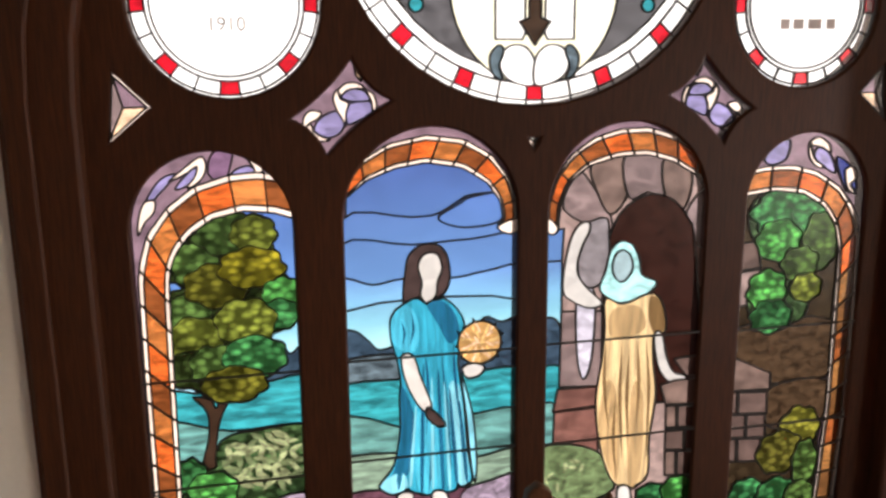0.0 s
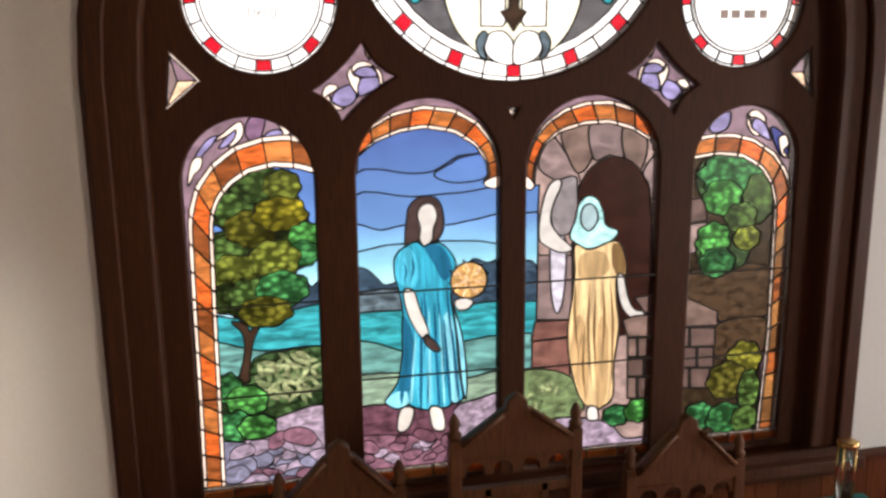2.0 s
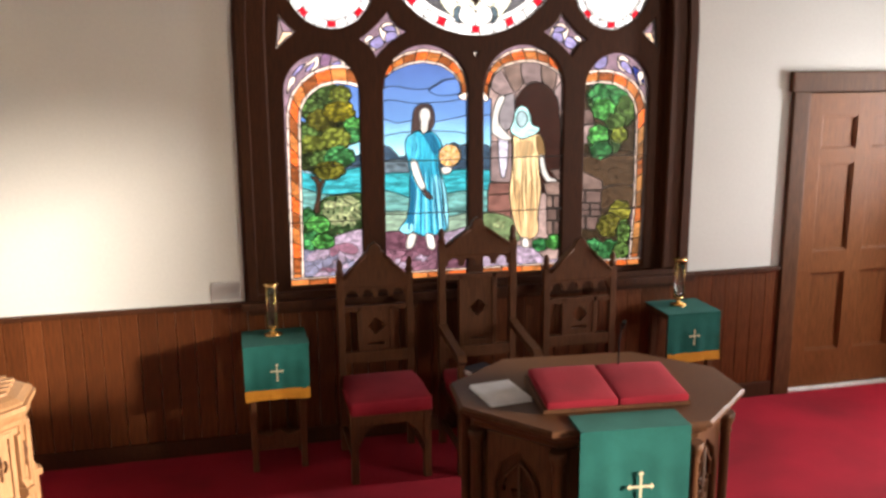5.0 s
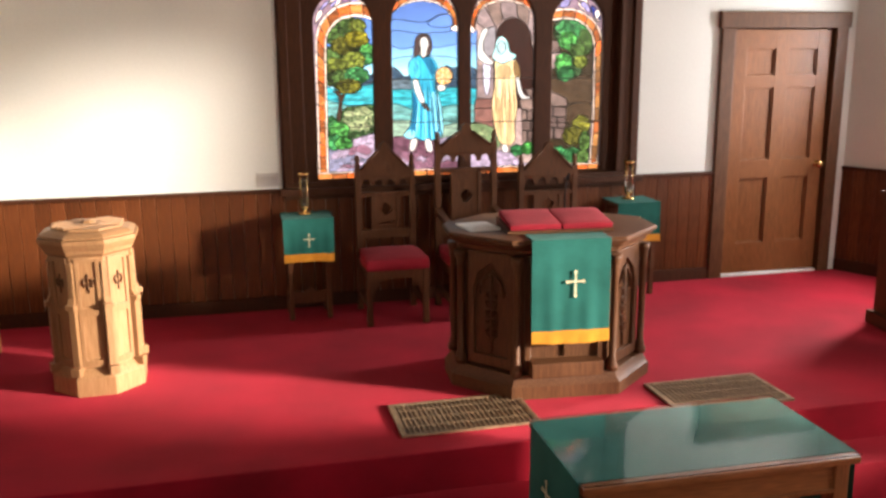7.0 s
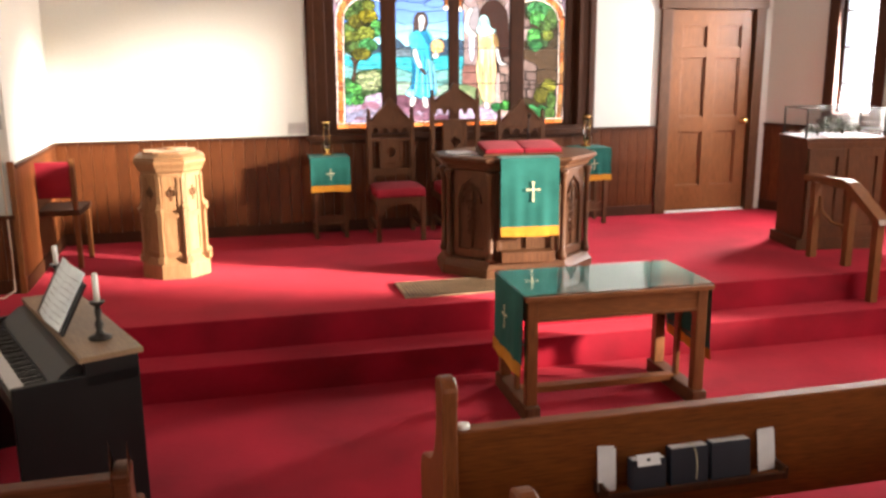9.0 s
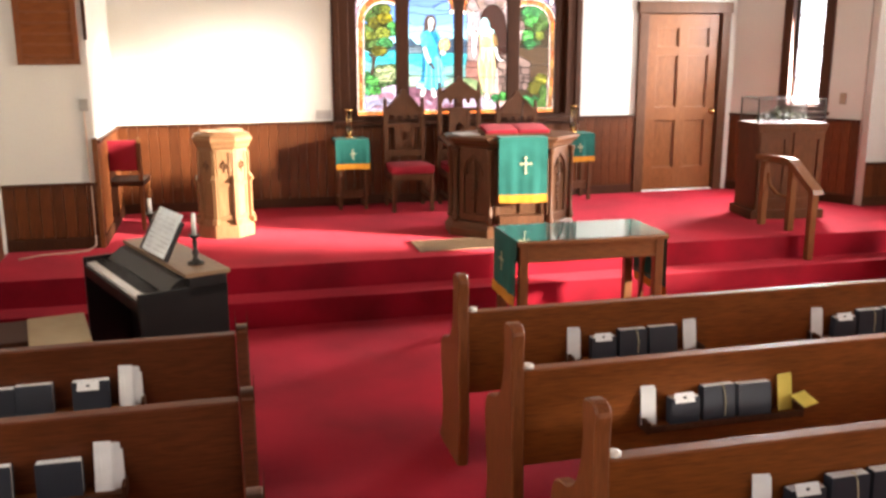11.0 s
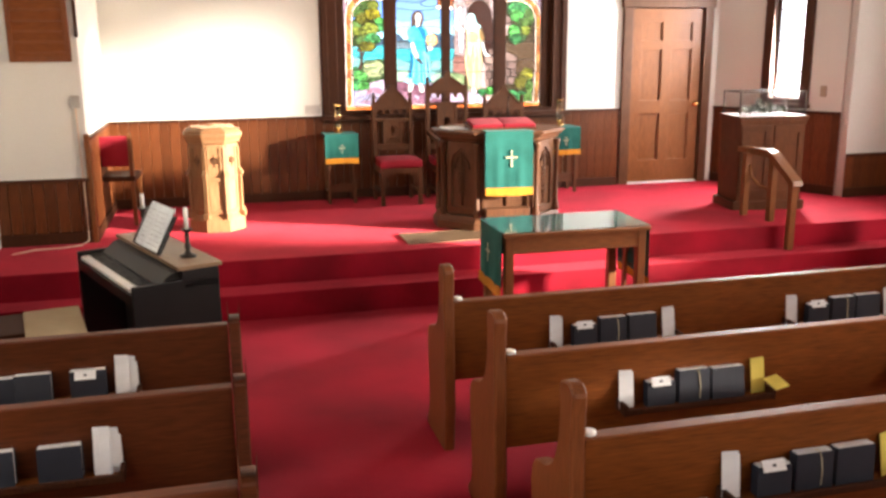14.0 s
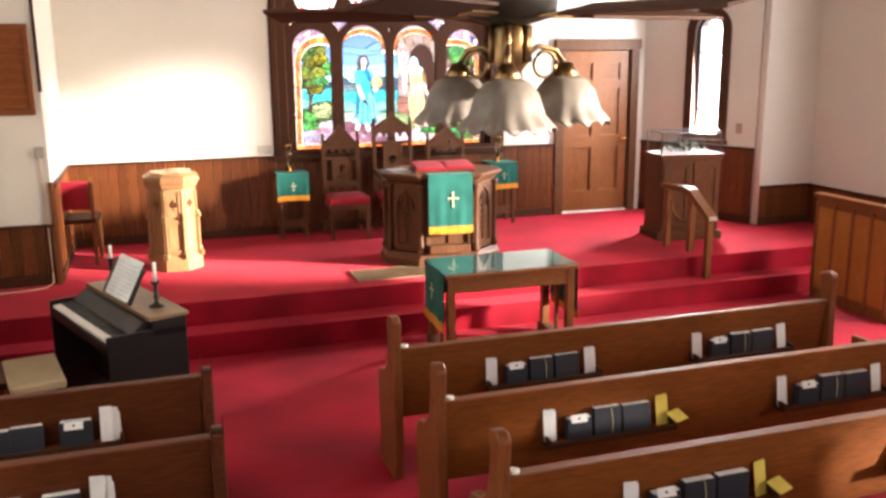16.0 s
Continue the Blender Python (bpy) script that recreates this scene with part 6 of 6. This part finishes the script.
# a side bench with a pink cushion, beyond the right pews
side = thing("side_bench", "low dark bench with a pink seat cushion", "bench", at=pose(3.05, -5.62, NAVE))
part("seat", block(-0.36, 0.36, -0.18, 0.18, 0.36, 0.4, 0.008), PEW, side)
part("seat_cushion", block(-0.35, 0.35, -0.175, 0.175, 0.4, 0.455, 0.02), cloth("pink_cushion", (0.62, 0.2, 0.22), (0.5, 0.14, 0.16)), side, "pink seat cushion")
for s in (-1, 1):
    part("end_panel", block(s * 0.37 - 0.02, s * 0.37 + 0.02, -0.19, 0.19, 0, 0.52, 0.01), PEWEND, side)

# ---- piano, bench and what stands on it ----
PIANO = pose(-2.57, -3.38, NAVE, 0, 0, -68) @ Matrix.Diagonal((0.92, 1, 1, 1))        # x runs along the keys, y to the back
piano = thing("digital_piano", "black upright digital piano with white keys", "piano", at=PIANO)
part("end_panel", block(-0.03, 0.0, -0.02, 0.5, 0, 0.72, 0.008), BLACK, piano)
part("end_panel", block(1.21, 1.24, -0.02, 0.5, 0, 0.72, 0.008), BLACK, piano)
part("key_bed", block(0.0, 1.21, -0.02, 0.24, 0.6, 0.665, 0.008), BLACK, piano)
part("back_panel", block(0.0, 1.21, 0.42, 0.45, 0.12, 0.72), BLACK, piano)
part("lower_panel", block(0.0, 1.21, 0.26, 0.28, 0.1, 0.64), BLACK, piano)
part("top", block(-0.04, 1.25, 0.25, 0.52, 0.775, 0.8, 0.006), wood("piano_top", (0.16, 0.1, 0.06), (0.3, 0.2, 0.12), grain=(1, 14, 14)), piano, "wooden top board")
part("top_case", block(-0.03, 1.24, 0.27, 0.5, 0.66, 0.775, 0.006), BLACK, piano)
slope = bmesh.new()
prism(slope, [(0.14, 0.665), (0.27, 0.665), (0.27, 0.775), (0.22, 0.76), (0.14, 0.7)], 0.0, 1.21, "x")
part("control_panel", slope, BLACK, piano, "sloped black control panel")
keys_part = part("keyboard", block(0.01, 1.2, -0.008, 0.138, 0.666, 0.67), BLACK, piano)
white_key = finish(block(-0.0108, 0.0108, 0.0, 0.14, 0.0, 0.018, 0.002), "white_key", IVORY)
black_key = finish(block(-0.006, 0.006, 0.05, 0.138, 0.0, 0.028, 0.002), "black_key", BLACK)
for k in range(52):
    part("white_key", white_key, IVORY, keys_part, "", pose(0.022 + 0.0229 * k, -0.005, 0.6705))
    if k % 7 not in (1, 4) and k < 51:
        part("black_key", black_key, BLACK, keys_part, "", pose(0.0335 + 0.0229 * k, -0.002, 0.6705))
rest = part("music_rest", block(0.3, 0.86, 0.0, 0.012, 0.0, 0.26, 0.004), BLACK, piano, "black music rest", pose(0, 0.262, 0.8, -28, 0, 0))
book = thing("open_music_book", "open music book with pale pages on the piano", "music book", at=PIANO @ pose(0.6, 0.247, 0.82, -28, 0, 0))
for s in (-1, 1):
    # The page colour's blue cast stands for reflected sky.
    pg = part("page", block(min(0, s * 0.22), max(0, s * 0.22), -0.006, 0.0, 0, 0.29), plain("sky_tinted_page", (0.8, 0.88, 0.92), 0.5), book, "", pose(0, 0, 0, 0, 0, s * 5))
    for q in range(8):
        part("printed_line", block(s * 0.11 - 0.085, s * 0.11 + 0.085, -0.0075, -0.0062, 0.03 + 0.03 * q, 0.0315 + 0.03 * q), LEATHER, pg)


def candlestick(m, h):
    c = thing("candlestick", "dark turned candlestick with a white candle", "candlestick", "candlesticks on the piano", at=m)
    part("stick", lathe(bmesh.new(), [(0.05, 0), (0.052, 0.01), (0.025, 0.02), (0.013, 0.04), (0.02, 0.07), (0.011, 0.09), (0.016, 0.13), (0.01, 0.15), (0.03, 0.165), (0.034, 0.175)], 16), IRON, c)
    part("candle", lathe(bmesh.new(), [(0.013, 0.172), (0.013, 0.172 + h), (0.004, 0.176 + h)], 12), WAX, c, "white candle")


candlestick(pose(-2.57, -3.38, NAVE, 0, 0, -68) @ pose(0.92, 0.4, 0.8), 0.13)
candlestick(pose(-2.57, -3.38, NAVE, 0, 0, -68) @ pose(0.05, 0.42, 0.8), 0.1)
bench = thing("piano_bench", "piano bench with a beige padded seat", "bench", at=pose(-2.63, -4.2, NAVE, 0, 0, -78))
part("seat_pad", block(-0.3, 0.3, -0.16, 0.16, 0.44, 0.49, 0.018), cloth("beige_pad", (0.42, 0.33, 0.2), (0.34, 0.26, 0.15)), bench, "beige padded seat")
part("seat_frame", block(-0.29, 0.29, -0.15, 0.15, 0.38, 0.44, 0.005), BLACK, bench)
for x in (-1, 1):
    for y in (-1, 1):
        part("leg", block(x * 0.27 - 0.02, x * 0.27 + 0.02, y * 0.13 - 0.02, y * 0.13 + 0.02, 0, 0.38, 0.004), BLACK, bench)


def plain_chair(name, label, m, back, seat_mat, tall):
    c = thing(name, label, "chair", at=m)
    for x in (-1, 1):
        part("leg", block(x * 0.19 - 0.018, x * 0.19 + 0.018, -0.2, -0.164, 0, 0.42, 0.004), OAK, c)
        part("back_post", block(x * 0.19 - 0.018, x * 0.19 + 0.018, 0.18, 0.216, 0, tall, 0.005), OAK, c)
    part("seat", block(-0.22, 0.22, -0.22, 0.22, 0.42, 0.47, 0.015), seat_mat, c)
    part("backrest", block(-0.17, 0.17, 0.18, 0.215, tall - 0.3, tall - 0.02, 0.012), back, c)
    return c


plain_chair("red_backed_chair", "wooden chair with a red upholstered back by the wall", pose(-2.595, -0.72, 0, 0, 0, 176), CUSHION, DARK, 0.86)
plain_chair("dark_chair", "dark wooden chair behind the piano bench", pose(-3.02, -4.15, NAVE, 0, 0, 100), DARK, DARK, 0.8)

# ---- wall fittings on the left ----
board = thing("hymn_board", "reddish wooden hymn board with slotted rows", "board", at=pose(-2.985, FRONT, 1.54))
part("panel", block(-0.2, 0.2, -0.02, 0.0, 0.0, 0.72), PEW, board)
part("frame", cut_plate([[(-0.23, -0.01), (0.23, -0.01), (0.23, 0.75), (-0.23, 0.75)], [(-0.195, 0.03), (0.195, 0.03), (0.195, 0.71), (-0.195, 0.71)]], -0.035, -0.001, 0.004), PEWEND, board)
for k in range(8):
    part("row_slat", block(-0.195, 0.195, -0.03, -0.0205, 0.05 + 0.085 * k, 0.068 + 0.085 * k, 0.002), PEWEND, board)
solo("thermostat", block(-0.035, 0.035, -0.025, 0.0, -0.05, 0.05, 0.006), plain("grey_plastic", (0.35, 0.33, 0.29), 0.5), "small grey box on the corner of the wall", "thermostat", at=pose(-2.755, FRONT, 1.2))
solo("power_cord", tube(bmesh.new(), [(-2.76, FRONT - 0.012, 1.15), (-2.755, FRONT - 0.014, 0.7), (-2.75, FRONT - 0.03, 0.25), (-2.75, FRONT - 0.05, 0.03), (-2.8, FRONT - 0.14, 0.008), (-2.95, FRONT - 0.2, 0.007), (-3.15, FRONT - 0.22, 0.007), (-3.3, FRONT - 0.35, 0.007)], 0.006), plain("beige_cord", (0.6, 0.42, 0.3), 0.6), "pale cord running down the wall to the carpet", "cord")
solo("outlet_plate", block(-0.08, 0.08, -0.008, 0.0, -0.05, 0.05, 0.003), plain("grey_plate", (0.45, 0.43, 0.41), 0.6), "grey cover plate low on the plaster wall", "outlet", at=pose(-0.62, 0.0, 0.975))
solo("switch_plate", block(-0.035, 0.035, -0.01, 0.0, -0.06, 0.06, 0.003), plain("brown_plate", (0.3, 0.24, 0.17), 0.5), "small brown switch plate on the canted wall", "switch", at=CANT @ pose(1.34, 0.0, 1.12))
# Post added in lighter oak: its tone stands for sun on the panelling's edge.
solo("corner_post", block(-0.02, 0.022, -0.03, 0.018, 0.0, 0.93, 0.006), OAK, "added post in lighter oak for the sunlit corner of the panelling", "trim", kind="structure", at=pose(-2.7, FRONT - 0.002, 0))
# Bead is cut off below 1.72 m, where the wall's glow washes it out.
solo("corner_bead", block(-0.014, 0.014, -0.014, 0.012, 1.72, TOPZ, 0.004), DARK, "dark wooden bead on the wall corner", "trim", kind="structure", at=pose(-2.7, FRONT, 0))

# ---- case with a glass box, and the handrail by the steps ----
case = thing("display_case", "brown oak cabinet with a glass box on top", "cabinet", at=pose(3.73, -1.68, 0, 0, 0, -8))
part("plinth", block(-0.375, 0.375, -0.25, 0.24, 0, 0.09, 0.006), CASE, case)
part("body", block(-0.335, 0.335, -0.23, 0.22, 0.09, 0.9, 0.006), CASE, case)
part("top", block(-0.36, 0.36, -0.25, 0.235, 0.9, 0.935, 0.008), CASE, case)
part("cornice", block(-0.348, 0.348, -0.24, 0.228, 0.86, 0.9, 0.006), CASE, case)
for s in (-1, 1):
    part("door_panel", cut_plate([[(s * 0.17 - 0.15, 0.14), (s * 0.17 + 0.15, 0.14), (s * 0.17 + 0.15, 0.84), (s * 0.17 - 0.15, 0.84)], [(s * 0.17 - 0.1, 0.2), (s * 0.17 + 0.1, 0.2), (s * 0.17 + 0.1, 0.78), (s * 0.17 - 0.1, 0.78)]], -0.245, -0.23, 0.003), CASE, case)
gb = thing("glass_box", "low glass box with dark edges and dried greenery", "glass box", at=pose(3.73, -1.68, 0.936, 0, 0, -8))
for x in (-1, 1):
    for y in (-1, 1):
        part("corner_bar", block(x * 0.34 - 0.006, x * 0.34 + 0.006, y * 0.19 - 0.006, y * 0.19 + 0.006, 0, 0.23), IRON, gb)
    part("edge_bar", block(-0.34, 0.34, x * 0.19 - 0.006, x * 0.19 + 0.006, 0.224, 0.236), IRON, gb)
    part("edge_bar", block(x * 0.34 - 0.006, x * 0.34 + 0.006, -0.19, 0.19, 0.224, 0.236), IRON, gb)
    part("pane", block(-0.33, 0.33, x * 0.19 - 0.002, x * 0.19 + 0.002, 0.005, 0.222), CLEAR, gb).visible_shadow = False
leafy = bmesh.new()
rnd = random.Random(9)
for k in range(240):
    a, r = rnd.uniform(0, math.tau), math.sqrt(rnd.random())
    c = Vector((0.26 * r * math.cos(a), 0.13 * r * math.sin(a), 0.02 + 0.13 * rnd.random() * (1.2 - r)))
    d = Vector((rnd.uniform(-1, 1), rnd.uniform(-1, 1), rnd.uniform(0, 1))).normalized() * 0.035
    e = d.cross(Vector((0, 0, 1))).normalized() * 0.012
    leafy.faces.new([leafy.verts.new(v) for v in (c - d, c + e, c + d, c - e)])
solo("dried_greenery", leafy, plain("dry_leaf", (0.06, 0.07, 0.03), 0.7, 0, 0.4), "dull green dried foliage inside the glass box", "plant", at=pose(3.73, -1.68, 0.938, 0, 0, -8), kind="stuff")

rail = thing("handrail", "oak handrail on posts beside the platform steps", "handrail", at=pose(0, 0, 0))
for x, y, z0, z1 in ((3.3, -2.1, 0.0, 0.61), (3.36, -2.44, 0.0, 0.6), (3.36, -2.75, -0.205, 0.4)):
    part("post", block(x - 0.03, x + 0.03, y - 0.03, y + 0.03, z0, z1, 0.006), OAK, rail)
rb = bmesh.new()
prism(rb, [(-1.92, 0.605), (-1.92, 0.65), (-2.38, 0.668), (-2.45, 0.65), (-2.8, 0.43), (-2.82, 0.39), (-2.77, 0.38), (-2.41, 0.6)], 3.31, 3.41, "x")
part("sloping_rail", rb, OAK, rail, "broad sloping rail")
part("curved_brace", tube(bmesh.new(), [(3.32, -2.12, 0.5), (3.33, -2.15, 0.38), (3.34, -2.26, 0.31), (3.35, -2.42, 0.3)], 0.014), OAK, rail)

# ---- panelled screen and lamp at the right ----
screen = thing("panelled_screen", "golden oak panelled screen in the side aisle", "screen", at=pose(4.4, -3.56, NAVE))
part("frame", block(-0.03, 0.03, -0.5, 0.5, 0.0, 1.02, 0.01), OAK, screen)
part("cap", block(-0.055, 0.055, -0.53, 0.53, 1.02, 1.06, 0.01), OAK, screen)
for k in range(4):
    part("panel", block(-0.042, -0.031, -0.45 + 0.235 * k, -0.25 + 0.235 * k, 0.12, 0.93, 0.006), GOLDEN, screen, "golden panel")
for k in range(5):
    part("stile", block(-0.052, -0.031, -0.49 + 0.235 * k, -0.455 + 0.235 * k, 0.06, 0.98, 0.005), OAK, screen)
lamp = thing("white_lamp", "white candle-shaped lamp on the screen", "lamp", at=pose(4.4, -3.95, NAVE + 1.061))
part("base", lathe(bmesh.new(), [(0.05, 0), (0.05, 0.015), (0.02, 0.03), (0.02, 0.08)], 16), PAPER, lamp)
part("shade", lathe(bmesh.new(), [(0.045, 0.08), (0.045, 0.22), (0.03, 0.24)], 16), PAPER, lamp)

# ---- ceiling fan with light kit, over the aisle ----
FAN_Z = 2.03
FAN = (-0.925, -7.95)
AGED = plain("aged_brass", (0.2, 0.12, 0.055), 0.32, 1.0, 0.3, 25.0)
fan = thing("ceiling_fan", "dark ceiling fan with brass arms and frosted shades", "ceiling fan", at=pose(FAN[0], FAN[1], 0))
part("downrod", tube(bmesh.new(), [(0, 0, FAN_Z + 0.2), (0, 0, TOPZ)], 0.014, 10), IRON, fan)
part("motor_housing", lathe(bmesh.new(), [(0.04, FAN_Z + 0.06), (0.11, FAN_Z + 0.08), (0.12, FAN_Z + 0.14), (0.1, FAN_Z + 0.2), (0.03, FAN_Z + 0.23)], 24), IRON, fan)
part("light_stem", lathe(bmesh.new(), [(0.02, FAN_Z - 0.1), (0.034, FAN_Z - 0.08), (0.03, FAN_Z - 0.05), (0.048, FAN_Z - 0.03), (0.048, FAN_Z + 0.05), (0.036, FAN_Z + 0.07)], 20), AGED, fan, "brass stem of the light kit")
for k in range(6):
    part("stem_rib", tube(bmesh.new(), [(0.05 * math.cos(k * math.tau / 6), 0.05 * math.sin(k * math.tau / 6), FAN_Z - 0.03), (0.05 * math.cos(k * math.tau / 6), 0.05 * math.sin(k * math.tau / 6), FAN_Z + 0.06)], 0.009, 8), AGED, fan)
blade = block(0.2, 0.62, -0.065, 0.065, -0.005, 0.005, 0.004)
blade_me = finish(blade, "blade", DARK)
bracket_me = finish(block(0.09, 0.24, -0.018, 0.018, -0.01, -0.004, 0.002), "blade_bracket", AGED)
for k in range(5):
    m = pose(0, 0, FAN_Z + 0.09, 0, 0, 72 * k + 7) @ pose(0, 0, 0, 10, 0, 0)
    part("blade", blade_me, DARK, fan, "dark wooden blade", m)
    part("blade_bracket", bracket_me, AGED, fan, "", m)
FROST = plain("frosted_shade", (0.17, 0.14, 0.115), 0.55, 0.0, 0.25, 18.0)
for k in range(3):
    m = pose(0, 0, 0, 0, 0, 120 * k - 115)
    a = part("light_arm", tube(bmesh.new(), [(0.03, 0, FAN_Z - 0.02), (0.08, 0, FAN_Z + 0.01), (0.13, 0, FAN_Z + 0.0), (0.16, 0, FAN_Z - 0.04)], 0.007), AGED, fan, "", m)
    loop_pts = [(0.1 + 0.032 * math.cos(q), 0.0, FAN_Z - 0.035 + 0.032 * math.sin(q)) for q in [j * math.tau / 16 for j in range(17)]]
    part("scroll", tube(bmesh.new(), loop_pts, 0.005, 6), AGED, a, "ring-shaped scroll")
    part("socket_cap", lathe(bmesh.new(), [(0.028, FAN_Z - 0.075), (0.034, FAN_Z - 0.06), (0.015, FAN_Z - 0.03)], 14, 0.16, 0), AGED, fan, "", m)
    sh = bmesh.new()
    rings = []
    for j, (r, z) in enumerate(((0.028, -0.066), (0.052, -0.076), (0.072, -0.1), (0.082, -0.13), (0.088, -0.15), (0.106, -0.172), (0.112, -0.182))):
        f = (j / 6) ** 3
        rings.append([sh.verts.new((0.16 + r * (1 + 0.05 * f * math.sin(14 * q)) * math.cos(q), r * (1 + 0.05 * f * math.sin(14 * q)) * math.sin(q), FAN_Z + z + 0.007 * f * math.cos(14 * q))) for q in [i * math.tau / 84 for i in range(84)]])
    for a0, b0 in zip(rings, rings[1:]):
        for i in range(84):
            sh.faces.new((a0[i], a0[(i + 1) % 84], b0[(i + 1) % 84], b0[i])).smooth = True
    shade = part("shade", sh, FROST, fan, "frosted glass shade with a ruffled rim", m)
    shade.modifiers.new("thick", "SOLIDIFY").thickness = 0.003


# ---- wainscot: boards one by one, with a cap rail ----
def wainscot(name, length, top, m, label, skip=(), bottom=0.0):
    w = thing(name, label, "wainscot", kind="structure", at=m)
    step = 0.098
    n = max(1, round(length / step))
    step = length / n
    me = finish(block(0.0012, step - 0.0012, -0.016, -0.001, bottom + 0.1, top - 0.03, 0.004), "board", WAIN)
    for k in range(n):
        part("board", me, WAIN, w, "", pose(k * step, 0, 0))
    part("cap_rail", block(0, length, -0.034, -0.001, top - 0.03, top, 0.008), DARK, w, "moulded cap rail")
    part("baseboard", block(0, length, -0.026, -0.001, bottom, bottom + 0.1, 0.006), DARK, w)
    return w


wainscot("wainscot_back", 2.19, 0.905, pose(-2.698, 0, 0), "dark vertical board wainscot along the back wall")
wainscot("wainscot_window", 2.76, 0.85, pose(-0.506, 0, 0), "dark vertical board wainscot below the window")
wainscot("wainscot_door", 0.69, 0.905, pose(2.262, 0, 0), "dark vertical board wainscot beside the door")
wainscot("wainscot_canted", CANT_LEN, 0.905, CANT, "dark vertical board wainscot on the canted wall")
wainscot("wainscot_front_left", 0.748, 0.56, pose(L + 0.002, FRONT, 0), "low dark board wainscot beside the platform")
wainscot("wainscot_side", 1.56, 0.905, pose(-2.7, FRONT + 0.02, 0, 0, 0, 90), "dark vertical board wainscot on the side wall")
wainscot("wainscot_left", 6.0, 0.56, pose(L, -7.8, 0, 0, 0, 90), "low dark board wainscot along the nave wall", bottom=NAVE)
wainscot("wainscot_front_right", R - 4.9, 0.47, pose(4.9, FRONT + 0.1, 0), "low dark board wainscot beside the platform")
wainscot("wainscot_right", 6.2, 0.47, pose(R, FRONT + 0.1, 0, 0, 0, -90), "low dark board wainscot along the nave wall", bottom=NAVE)
